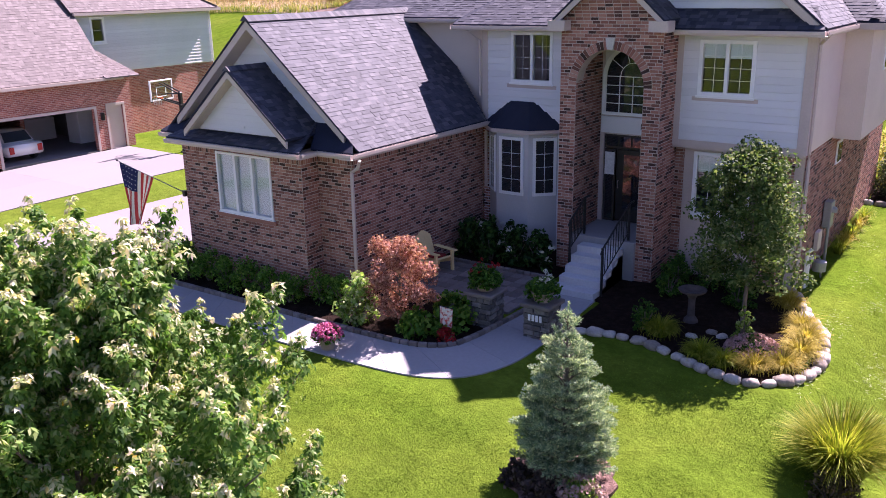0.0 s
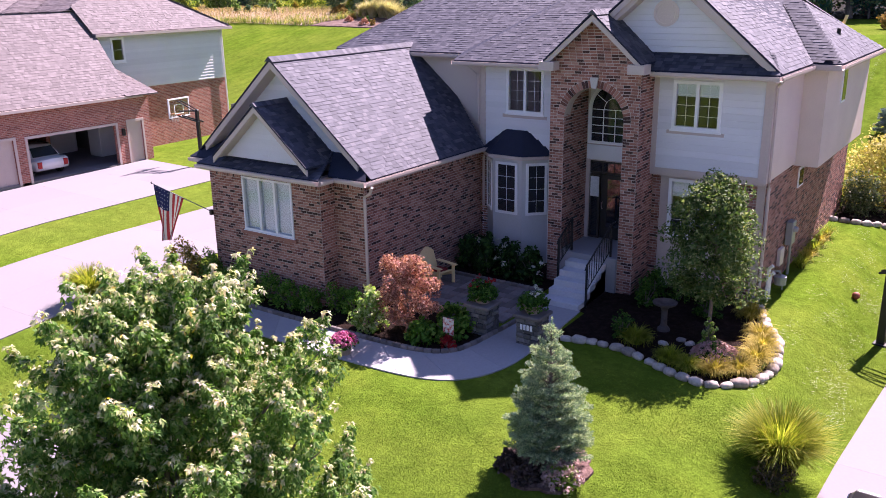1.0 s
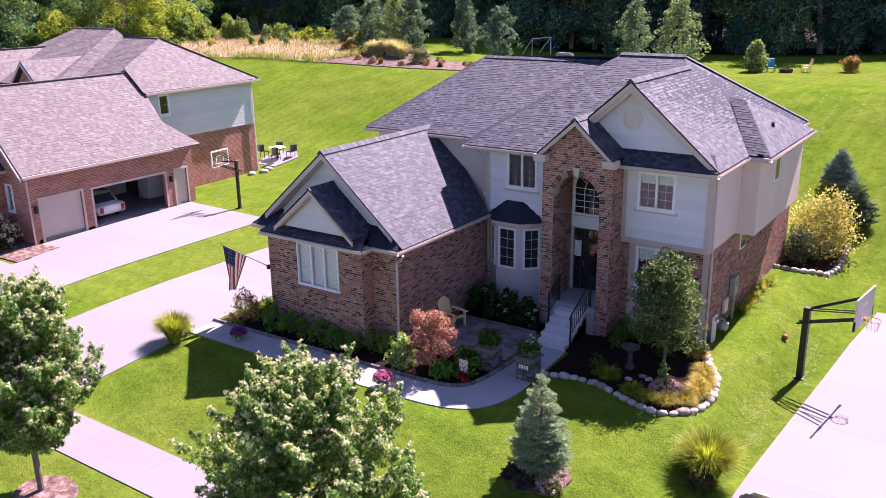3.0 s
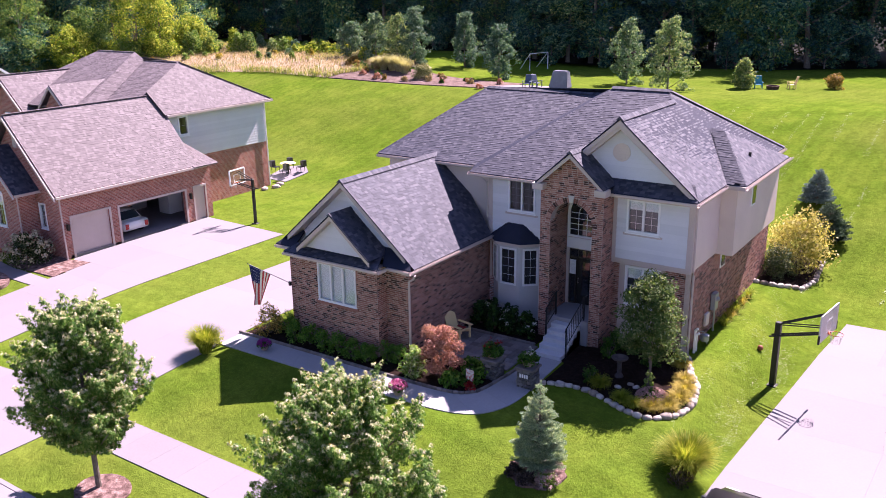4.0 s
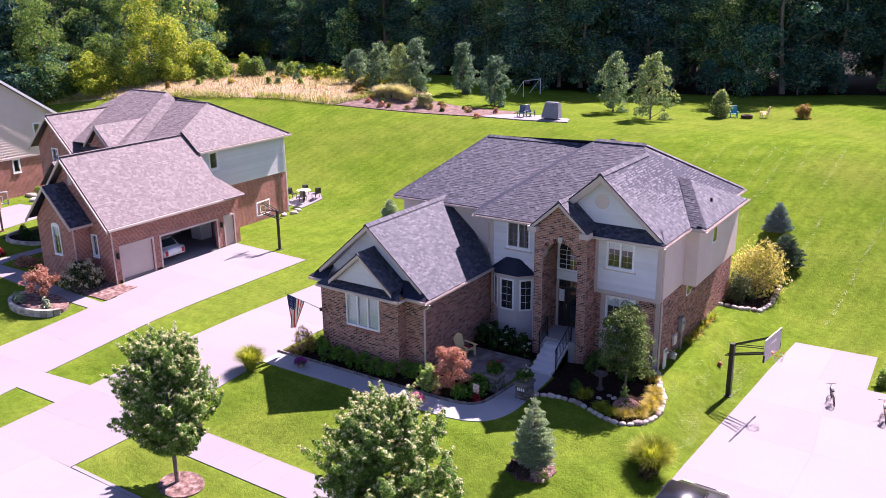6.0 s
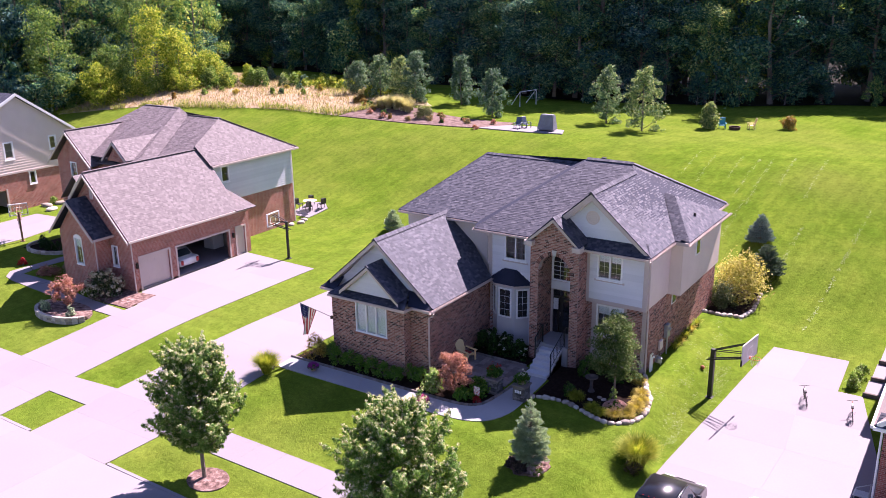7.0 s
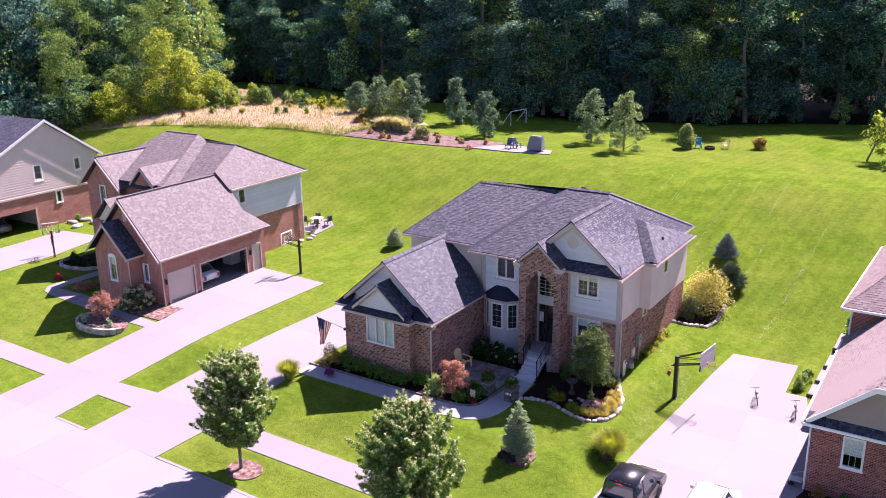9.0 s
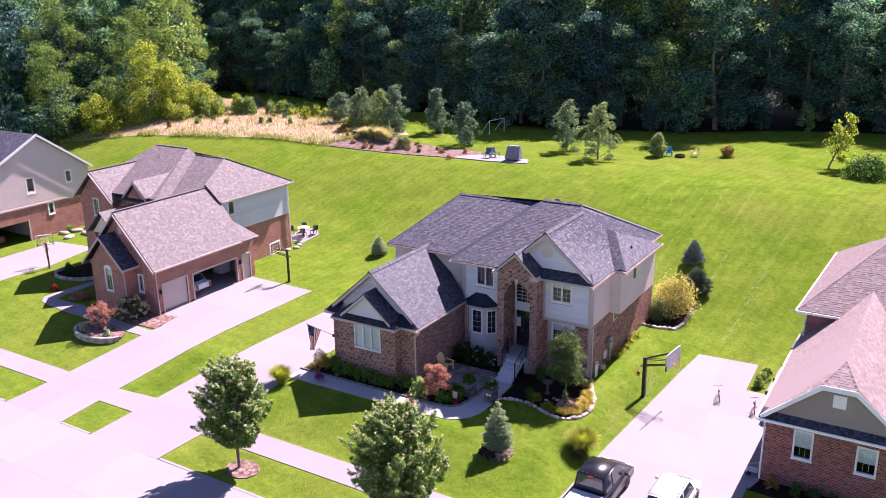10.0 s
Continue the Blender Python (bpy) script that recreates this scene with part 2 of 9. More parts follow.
def ground_z(x, y):
    z = PROFILE[-1][1]
    for (y0, z0), (y1, z1) in zip(PROFILE, PROFILE[1:]):
        if y < y1:
            z = z0 + (z1 - z0) * (max(y, y0) - y0) / (y1 - y0)
            break
    z -= 0.12 * smooth(-21, -26, x) * (1 - smooth(6, 14, y))
    z += 4.75 * smooth(31, 55, y) + 1.0 * smooth(-35, -50, x) * smooth(50, 60, y) - 0.3 * smooth(55, 66, y) * smooth(-45, -30, x)
    low = smooth(-3.2, -1.2, x) * (1 - smooth(27, 38, y))
    z += low * min(0.0, -0.72 + 0.1 * smooth(20, 28, y) - z)
    if y < 2.0:
        z -= 0.2 * smooth(2.0, 1.8, y)
    return z


def empty(name, x=0.0, y=0.0, z=0.0):
    ob = new(name)
    ob.location = (x, y, z)
    return ob


def base_of(parent):
    """Where the parts of a thing have their origin."""
    v = Vector((0, 0, 0))
    while parent:
        v += parent.location
        parent = parent.parent
    return v


def link_mesh(name, me, material, parent=None, label=""):
    ob = new(name, me)
    if material:
        me.materials.append(material)
    if parent:
        ob.parent = parent
    if label:
        ob["label"] = label
    return ob


def part(name, bm, material, parent=None, label=""):
    me = bpy.data.meshes.new(name)
    bmesh.ops.recalc_face_normals(bm, faces=bm.faces)
    bm.to_mesh(me)
    bm.free()
    if parent:
        me.transform(Matrix.Translation(-base_of(parent)))
    return link_mesh(name, me, material, parent, label)


def raw(name, verts, faces, material, parent=None, label=""):
    me = bpy.data.meshes.new(name)
    me.from_pydata([tuple(v) for v in verts], [], faces)
    if parent:
        me.transform(Matrix.Translation(-base_of(parent)))
    return link_mesh(name, me, material, parent, label)


def box(x0, y0, z0, x1, y1, z1, bevel=0.0, bm=None):
    bm = bm or bmesh.new()
    r = bmesh.ops.create_cube(bm, size=1.0, matrix=Matrix.Translation(((x0 + x1) / 2, (y0 + y1) / 2, (z0 + z1) / 2)) @ Matrix.Diagonal((abs(x1 - x0), abs(y1 - y0), abs(z1 - z0), 1)))
    if bevel:
        es = {e for v in r["verts"] for e in v.link_edges}
        bmesh.ops.bevel(bm, geom=list(es), offset=bevel, segments=1, affect="EDGES")
    return bm


def tube(points, radii, sides=8, bm=None, cap=True):
    """A bent tapered tube through points."""
    bm = bm or bmesh.new()
    rings = []
    pts = [Vector(p) for p in points]
    for i, p in enumerate(pts):
        d = (pts[min(i + 1, len(pts) - 1)] - pts[max(i - 1, 0)]).normalized()
        a = d.orthogonal().normalized() if abs(d.z) < 0.95 else Vector((1, 0, 0)).cross(d).normalized()
        b = d.cross(a)
        rings.append([bm.verts.new(p + radii[i] * (math.cos(2 * math.pi * k / sides) * a + math.sin(2 * math.pi * k / sides) * b)) for k in range(sides)])
    for r0, r1 in zip(rings, rings[1:]):
        # align the second ring to the first
        s = min(range(sides), key=lambda q: (r1[q].co - r0[0].co).length)
        for k in range(sides):
            bm.faces.new((r0[k], r0[(k + 1) % sides], r1[(k + 1 + s) % sides], r1[(k + s) % sides]))
    if cap:
        bm.faces.new(rings[0][::-1])
        bm.faces.new(rings[-1])
    return bm


def lathe(profile, sides=20, x=0.0, y=0.0, z=0.0, bm=None):
    bm = bm or bmesh.new()
    rings = [[bm.verts.new((x + r * math.cos(2 * math.pi * k / sides), y + r * math.sin(2 * math.pi * k / sides), z + h)) for k in range(sides)] for r, h in profile]
    for a, b in zip(rings, rings[1:]):
        for k in range(sides):
            bm.faces.new((a[k], a[(k + 1) % sides], b[(k + 1) % sides], b[k]))
    bm.faces.new(rings[0][::-1])
    bm.faces.new(rings[-1])
    return bm


def prism(poly, axis, a, b, bm=None):
    """Extrude a polygon of (u, v) along axis from a to b. axis y: (x, z); x: (y, z); z: (x, y)."""
    bm = bm or bmesh.new()
    put = {"y": lambda u, v, w: (u, w, v), "x": lambda u, v, w: (w, u, v), "z": lambda u, v, w: (u, v, w)}[axis]
    lo, hi = [bm.verts.new(put(u, v, a)) for u, v in poly], [bm.verts.new(put(u, v, b)) for u, v in poly]
    n = len(poly)
    bm.faces.new(lo)
    bm.faces.new(hi)
    for k in range(n):
        bm.faces.new((lo[k], lo[(k + 1) % n], hi[(k + 1) % n], hi[k]))
    return bm


def slab3(poly, down, bm=None):
    """A solid from a 3D polygon, extruded by the vector down."""
    bm = bm or bmesh.new()
    d = Vector(down)
    lo, hi = [bm.verts.new(Vector(p) + d) for p in poly], [bm.verts.new(p) for p in poly]
    n = len(poly)
    bm.faces.new(lo[::-1])
    bm.faces.new(hi)
    for k in range(n):
        bm.faces.new((hi[k], lo[k], lo[(k + 1) % n], hi[(k + 1) % n]))
    return bm


def drape(poly, lift, thick=0.12, step=1.0):
    """A sheet over the ground from a polygon in plan."""
    bm = bmesh.new()
    bm.faces.new([bm.verts.new((x, y, 0)) for x, y in poly])
    for ax in (0, 1):
        lo, hi = min(p[ax] for p in poly), max(p[ax] for p in poly)
        n = int((hi - lo) / step)
        for k in range(1, n + 1):
            c = lo + (hi - lo) * k / (n + 1)
            co, no = ((c, 0, 0), (1, 0, 0)) if ax == 0 else ((0, c, 0), (0, 1, 0))
            bmesh.ops.bisect_plane(bm, geom=bm.verts[:] + bm.edges[:] + bm.faces[:], plane_co=co, plane_no=no)
    bmesh.ops.triangulate(bm, faces=bm.faces)
    for v in bm.verts:
        v.co.z = ground_z(v.co.x, v.co.y) + lift
    r = bmesh.ops.extrude_face_region(bm, geom=bm.faces[:])
    for e in r["geom"]:
        if isinstance(e, bmesh.types.BMVert):
            e.co.z -= thick
    return bm


def subtract(ivs, cut):
    out = []
    for a, b in ivs:
        if cut[1] <= a or cut[0] >= b:
            out.append((a, b))
            continue
        if cut[0] > a:
            out.append((a, cut[0]))
        if cut[1] < b:
            out.append((cut[1], b))
    return out


def placer(axis, plane, out):
    """Maps (u, w, z) to the world for a wall; w is the distance outwards. axis y: the wall runs along x."""
    return (lambda u, w, z: (u, plane + out * w, z)) if axis == "y" else (lambda u, w, z: (plane + out * w, u, z))


def wall_solid(name, axis, plane, out, u0, u1, z0, z1, openings, material, parent, thick=0.2, top=None, label=""):
    """A wall with openings cut through it. top: a ridge (u, z) that makes it a gable. Its outer face lies in plane."""
    at = placer(axis, plane, out)
    bm = bmesh.new()
    us = sorted({u0, u1, *(v for o in openings for v in o[:2])})
    zs = sorted({z0, z1, *(v for o in openings for v in o[2:4])})
    vs = {}
    def vert(u, z):
        if (u, z) not in vs:
            vs[u, z] = bm.verts.new(at(u, 0, z))
        return vs[u, z]
    for a, b in zip(us, us[1:]):
        for c, d in zip(zs, zs[1:]):
            mu, mz = (a + b) / 2, (c + d) / 2
            if any(o[0] < mu < o[1] and o[2] < mz < o[3] for o in openings):
                continue
            bm.faces.new((vert(a, c), vert(b, c), vert(b, d), vert(a, d)))
    if top:
        line = [u for u in us if (u, z1) in vs]
        bm.faces.new([vert(u, z1) for u in line] + [bm.verts.new(at(top[0], 0, top[1]))])
    r = bmesh.ops.extrude_face_region(bm, geom=bm.faces[:])
    mv = Vector(at(0, -thick, 0)) - Vector(at(0, 0, 0))
    for e in r["geom"]:
        if isinstance(e, bmesh.types.BMVert):
            e.co += mv
    return part(name, bm, material, parent, label)


def rows_of(z0, z1, pitch):
    n = max(1, round((z1 - z0) / pitch))
    return [(z0 + (z1 - z0) * k / n, z0 + (z1 - z0) * (k + 1) / n) for k in range(n)]


def bricks(parent, axis, plane, out, spans, z0, z1, openings, material, singles=0, rng=None, soldier=False, name="brick", length=0.203, height=0.0775):
    """Courses of bricks on a wall. spans(z) gives the stretches along the wall, openings(z) those cut out. The first singles bricks are objects of their own."""
    rng = rng or random.Random(3)
    at = placer(axis, plane, out)
    vs, fs, count, shared = [], [], 0, {}
    for k, (a, b) in enumerate(rows_of(z0, z1, height)):
        zm = (a + b) / 2
        ivs = list(spans(zm))
        for c in openings(zm):
            ivs = subtract(ivs, c)
        for lo, hi in ivs:
            u = lo
            first = (length / 2) if k % 2 else length
            while u < hi - 0.02:
                w = first if u == lo else length
                e = min(hi, u + w)
                proud = 0.004 + rng.uniform(-0.0015, 0.002)
                p = [at(uu, ww, zz) for ww in (-0.01, proud) for uu, zz in ((u + 0.007, a + 0.008), (e - 0.007, a + 0.008), (e - 0.007, b - 0.008), (u + 0.007, b - 0.008))]
                if e - u > 0.02:
                    if count < singles and abs(e - u - length) < 0.004:
                        key = round(proud, 3)
                        if key not in shared:
                            me = bpy.data.meshes.new(name)
                            q = [Vector(at(uu, ww, zz)) - Vector(at(0, 0, 0)) for ww in (-0.01, key) for uu, zz in ((0.007, 0.008), (length - 0.007, 0.008), (length - 0.007, b - a - 0.008), (0.007, b - a - 0.008))]
                            me.from_pydata([tuple(v) for v in q], [], [(4, 5, 6, 7), (0, 1, 5, 4), (1, 2, 6, 5), (2, 3, 7, 6), (3, 0, 4, 7)])
                            me.materials.append(material)
                            shared[key] = me
                        ob = new(name, shared[key])
                        ob.parent = parent
                        ob.location = Vector(at(u, 0, a)) - base_of(parent)
                        count += 1
                    else:
                        n = len(vs)
                        vs += p
                        fs += [(n + 4, n + 5, n + 6, n + 7), (n, n + 1, n + 5, n + 4), (n + 1, n + 2, n + 6, n + 5), (n + 2, n + 3, n + 7, n + 6), (n + 3, n, n + 4, n + 7)]
                u = e
    if vs:
        ob = raw("brickwork", vs, fs, material, parent)
        ob["kind"] = "stuff"


def siding(parent, axis, plane, out, spans, z0, z1, openings, material, exposure=0.18, name="siding_board"):
    """Lapped boards, one object each."""
    at = placer(axis, plane, out)
    for a, b in rows_of(z0, z1, exposure):
        lo_iv, hi_iv = spans(a + 0.01), spans(b - 0.01)
        if not lo_iv or not hi_iv:
            continue
        ivs = [(lo_iv[0][0], lo_iv[0][1], hi_iv[0][0], hi_iv[0][1])]
        cuts = openings((a + b) / 2)
        segs = []
        if cuts:
            for s in [(lo_iv[0][0], lo_iv[0][1])]:
                left = [s]
                for c in cuts:
                    left = subtract(left, c)
                segs += [(p, q, p, q) for p, q in left]
        else:
            segs = ivs
        a += 0.016
        for p, q, p2, q2 in segs:
            if q - p < 0.03:
                continue
            vs = [at(p, 0.002, a), at(q, 0.002, a), at(q, 0.034, a), at(p, 0.034, a), at(p2, 0.002, b), at(q2, 0.002, b), at(q2, 0.005, b), at(p2, 0.005, b)]
            raw(name, vs, [(3, 2, 6, 7), (0, 1, 2, 3), (1, 5, 6, 2), (0, 3, 7, 4), (4, 7, 6, 5)], material, parent)


def shingles(parent, poly, material, rng, course=0.125, singles=0, name="shingle"):
    """Courses of laminated shingle tabs on a roof plane given by a 3D polygon whose first edge is the eave."""
    P = [Vector(p) for p in poly]
    e = (P[1] - P[0]).normalized()
    nrm = Vector((0, 0, 0))
    for i in range(1, len(P) - 1):
        nrm += (P[i] - P[0]).cross(P[i + 1] - P[0])
    nrm.normalize()
    if nrm.z < 0:
        nrm = -nrm
    h = Vector((0, 0, 1)).cross(nrm).normalized()
    up = nrm.cross(h).normalized()
    if up.z < 0:
        up = -up
    Q = [((p - P[0]).dot(h), (p - P[0]).dot(up)) for p in P]
    v0, v1 = min(q[1] for q in Q), max(q[1] for q in Q)
    vs, fs, count, shared = [], [], 0, {}
    n = int((v1 - v0) / course)
    for k in range(n + 1):
        a = v0 + k * course
        b = min(a + course + 0.02, v1)
        m = min((a + b) / 2, v1 - 0.01)
        xs = []
        for (x0, y0), (x1, y1) in zip(Q, Q[1:] + Q[:1]):
            if (y0 <= m) != (y1 <= m):
                xs.append(x0 + (x1 - x0) * (m - y0) / (y1 - y0))
        if len(xs) < 2:
            continue
        lo, hi = min(xs), max(xs)
        u = lo
        while u < hi - 0.01:
            w = rng.choice((0.09, 0.13, 0.18, 0.24))
            t = min(hi, u + w)
            if hi - t < 0.06:
                t = hi
            lift = rng.choice((0.006, 0.013))
            if count < singles and t == u + w and b == a + course + 0.02:
                key = (w, lift)
                if key not in shared:
                    me = bpy.data.meshes.new(name)
                    me.from_pydata([(0, 0, 0), (w, 0, 0), (w, 0, lift), (0, 0, lift), (w, course + 0.02, 0.003), (0, course + 0.02, 0.003)], [], [(0, 1, 2, 3), (3, 2, 4, 5), (0, 3, 5), (1, 4, 2)])
                    me.materials.append(material)
                    shared[key] = me
                ob = new(name, shared[key])
                ob.parent = parent
                o = P[0] + h * u + up * a - base_of(parent)
                ob.matrix_basis = Matrix(((h.x, up.x, nrm.x, o.x), (h.y, up.y, nrm.y, o.y), (h.z, up.z, nrm.z, o.z), (0, 0, 0, 1)))
                count += 1
                u = t
                continue
            c = [P[0] + h * x + up * y + nrm * z for x, y, z in ((u, a, 0.0), (t, a, 0.0), (t, a, lift), (u, a, lift), (t, b, 0.003), (u, b, 0.003))]
            q = len(vs)
            vs += [tuple(x) for x in c]
            fs += [(q, q + 1, q + 2, q + 3), (q + 3, q + 2, q + 4, q + 5), (q, q + 3, q + 5), (q + 1, q + 4, q + 2)]
            u = t
    if vs:
        ob = raw("shingle_layer", vs, fs, material, parent)
        ob["kind"] = "stuff"


def roof_plane(parent, poly, material, base, rng, name="roof_plane", thick=0.05, cover=True, course=0.125, singles=0):
    ob = part(name, slab3(poly, (0, 0, -thick)), base, parent)
    if cover:
        shingles(ob, poly, material, rng, course, singles)
    return ob


def window(parent, axis, plane, out, u0, u1, z0, z1, cols=2, grid=(0, 0), frame_mat=None, blind=0.0, blind_mat=None, name="window", sash=True, casing=0.085):
    """Casing with panes, bars and a blind behind; set in an opening of a wall."""
    frame_mat = frame_mat or M_white
    at = placer(axis, plane, out)
    def bx(ua, ub, za, zb, wa, wb, bm=None):
        p, q = at(ua, wa, za), at(ub, wb, zb)
        return box(min(p[0], q[0]), min(p[1], q[1]), min(p[2], q[2]), max(p[0], q[0]), max(p[1], q[1]), max(p[2], q[2]), 0.0, bm)
    bm = bmesh.new()
    c = casing
    bx(u0, u1, z1 - c, z1, -0.1, 0.035, bm)
    bx(u0, u1, z0, z0 + c, -0.1, 0.035, bm)
    bx(u0, u0 + c, z0 + c, z1 - c, -0.1, 0.035, bm)
    bx(u1 - c, u1, z0 + c, z1 - c, -0.1, 0.035, bm)
    win = part(name, bm, frame_mat, parent)
    iu0, iu1, iz0, iz1 = u0 + c, u1 - c, z0 + c, z1 - c
    w = (iu1 - iu0) / cols
    for k in range(1, cols):
        part("mullion", bx(iu0 + k * w - 0.04, iu0 + k * w + 0.04, iz0, iz1, -0.09, 0.028), frame_mat, win)
    for k in range(cols):
        a, b = iu0 + k * w + (0.04 if k else 0), iu0 + (k + 1) * w - (0.04 if k < cols - 1 else 0)
        pn = part("pane", bx(a, b, iz0, iz1, -0.06, -0.05), M_glass, win)
        pn.visible_shadow = False
        if grid[0] or grid[1]:
            for i in range(1, grid[0] + 1):
                x = a + (b - a) * i / (grid[0] + 1)
                part("muntin", bx(x - 0.006, x + 0.006, iz0, iz1, -0.049, -0.04), frame_mat, win)
            for i in range(1, grid[1] + 1):
                z = iz0 + (iz1 - iz0) * i / (grid[1] + 1)
                part("muntin", bx(a, b, z - 0.006, z + 0.006, -0.048, -0.041), frame_mat, win)
        if blind:
            part("blind", bx(a, b, iz1 - (iz1 - iz0) * blind, iz1, -0.1, -0.09), blind_mat or M_white, win)
    part("sill", bx(u0 - 0.03, u1 + 0.03, z0 - 0.05, z0, -0.02, 0.06), frame_mat, win)
    return win


def leaves(name, centres, radii, per, size, material, parent=None, rng=None, flat=0.6, droop=0.0, label="", aspect=0.55):
    """Many small leaves: per leaves scattered in each clump."""
    rng = rng or np.random.default_rng(1)
    C = np.repeat(np.asarray(centres, float), per, axis=0)
    R = np.repeat(np.asarray(radii, float), per)
    n = len(C)
    d = rng.normal(size=(n, 3))
    d /= np.linalg.norm(d, axis=1)[:, None]
    pos = C + d * (R * rng.uniform(0.45, 1.0, n) ** 0.6)[:, None] * np.array([1, 1, flat])
    nr = d * 0.8 + rng.normal(size=(n, 3)) * 0.7 + np.array([0, 0, 0.5])
    nr /= np.linalg.norm(nr, axis=1)[:, None]
    t = np.cross(nr, rng.normal(size=(n, 3)))
    t /= np.linalg.norm(t, axis=1)[:, None]
    t[:, 2] -= droop
    b = np.cross(nr, t)
    s = size * rng.uniform(0.6, 1.3, n)[:, None]
    v = np.empty((n, 4, 3))
    v[:, 0] = pos - t * s * 0.5
    v[:, 1] = pos + b * s * 0.5 * aspect * 1.2 + nr * s * 0.12
    v[:, 2] = pos + t * s * 0.5
    v[:, 3] = pos - b * s * 0.5 * aspect * 1.2 + nr * s * 0.12
    return quads(name, v.reshape(-1, 3), material, parent, label)


def lobed(name, centres, radii, per, size, material, parent=None, rng=None, flat=0.6, droop=0.0, label=""):
    """Leaves of three pointed lobes each."""
    C, R = np.repeat(np.asarray(centres, float), per, axis=0), np.repeat(np.asarray(radii, float), per)
    n = len(C)
    d = rng.normal(size=(n, 3))
    d /= np.linalg.norm(d, axis=1)[:, None]
    pos = C + d * (R * rng.uniform(0.45, 1.0, n) ** 0.6)[:, None] * np.array([1, 1, flat])
    nr = d * 0.7 + rng.normal(size=(n, 3)) * 0.5 + np.array([0, 0, 0.7])
    nr /= np.linalg.norm(nr, axis=1)[:, None]
    t = np.cross(nr, rng.normal(size=(n, 3)))
    t /= np.linalg.norm(t, axis=1)[:, None]
    b = np.cross(nr, t)
    s = size * rng.uniform(0.65, 1.25, n)[:, None]
    v = np.empty((n, 3, 4, 3))
    for k, (turn, ln) in enumerate(((0.0, 1.0), (0.95, 0.85), (-0.95, 0.85))):
        e = t * math.cos(turn) + b * math.sin(turn)
        f = b * math.cos(turn) - t * math.sin(turn)
        e = e - np.array([0, 0, droop * (0.5 + 0.5 * k)])
        v[:, k, 0] = pos
        v[:, k, 1] = pos + e * s * 0.4 * ln + f * s * 0.2
        v[:, k, 2] = pos + e * s * ln * 0.9 - nr * s * 0.1
        v[:, k, 3] = pos + e * s * 0.4 * ln - f * s * 0.2
    return quads(name, v.reshape(-1, 3), material, parent, label)


def needle_tufts(name, centres, heads, per, length, width, material, parent, rng):
    """Stiff needles that spread forwards from each point of a twig."""
    C, D = np.repeat(np.asarray(centres, float), per, axis=0), np.repeat(np.asarray(heads, float), per, axis=0)
    n = len(C)
    t = D + rng.normal(size=(n, 3)) * 0.5
    t /= np.linalg.norm(t, axis=1)[:, None]
    b = np.cross(t, rng.normal(size=(n, 3)))
    b /= np.linalg.norm(b, axis=1)[:, None]
    L = length * rng.uniform(0.6, 1.2, n)[:, None]
    v = np.empty((n, 4, 3))
    v[:, 0], v[:, 1] = C - b * width * 0.5, C + b * width * 0.5
    v[:, 2], v[:, 3] = C + t * L + b * width * 0.3, C + t * L - b * width * 0.3
    return quads(name, v.reshape(-1, 3), material, parent)


def quads(name, v, material, parent=None, label=""):
    """A mesh of separate quads from an array of corners."""
    n = len(v) // 4
    if parent:
        v = v - np.array(base_of(parent))
    me = bpy.data.meshes.new(name)
    me.vertices.add(n * 4)
    me.vertices.foreach_set("co", np.ascontiguousarray(v, dtype=np.float32).ravel())
    me.loops.add(n * 4)
    me.loops.foreach_set("vertex_index", np.arange(n * 4, dtype=np.int32))
    me.polygons.add(n)
    me.polygons.foreach_set("loop_start", np.arange(0, n * 4, 4, dtype=np.int32))
    me.polygons.foreach_set("loop_total", np.full(n, 4, dtype=np.int32))
    me.update(calc_edges=True)
    return link_mesh(name, me, material, parent, label)


def blades(name, roots, length, width, lean, material, parent=None, rng=None, label=""):
    """Grass blades: two bent quads each, from roots (n, 3)."""
    rng = rng or np.random.default_rng(5)
    n = len(roots)
    a = rng.uniform(0, 2 * np.pi, n)
    L = length * rng.uniform(0.6, 1.15, n)
    ln = lean * rng.uniform(0.2, 1.2, n)
    dirx = np.stack([np.cos(a), np.sin(a), np.zeros(n)], 1)
    side = np.stack([-np.sin(a), np.cos(a), np.zeros(n)], 1) * (width / 2)
    mid = roots + dirx * (L * np.sin(ln) * 0.4)[:, None] + np.array([0, 0, 1]) * (L * 0.6)[:, None]
    tip = roots + dirx * (L * np.sin(ln) * 1.1)[:, None] + np.array([0, 0, 1]) * (L * (0.6 + 0.4 * np.cos(ln * 1.6)))[:, None]
    v = np.empty((n, 8, 3))
    v[:, 0], v[:, 1], v[:, 2], v[:, 3] = roots - side, roots + side, mid + side * 0.8, mid - side * 0.8
    v[:, 4], v[:, 5], v[:, 6], v[:, 7] = mid - side * 0.8, mid + side * 0.8, tip + side * 0.15, tip - side * 0.15
    return quads(name, v.reshape(-1, 3), material, parent, label)

# ---- ground and pavings ----
def lines(spec):
    out = []
    for a, b, st in spec:
        out += list(np.arange(a, b, st))
    return out + [spec[-1][1]]


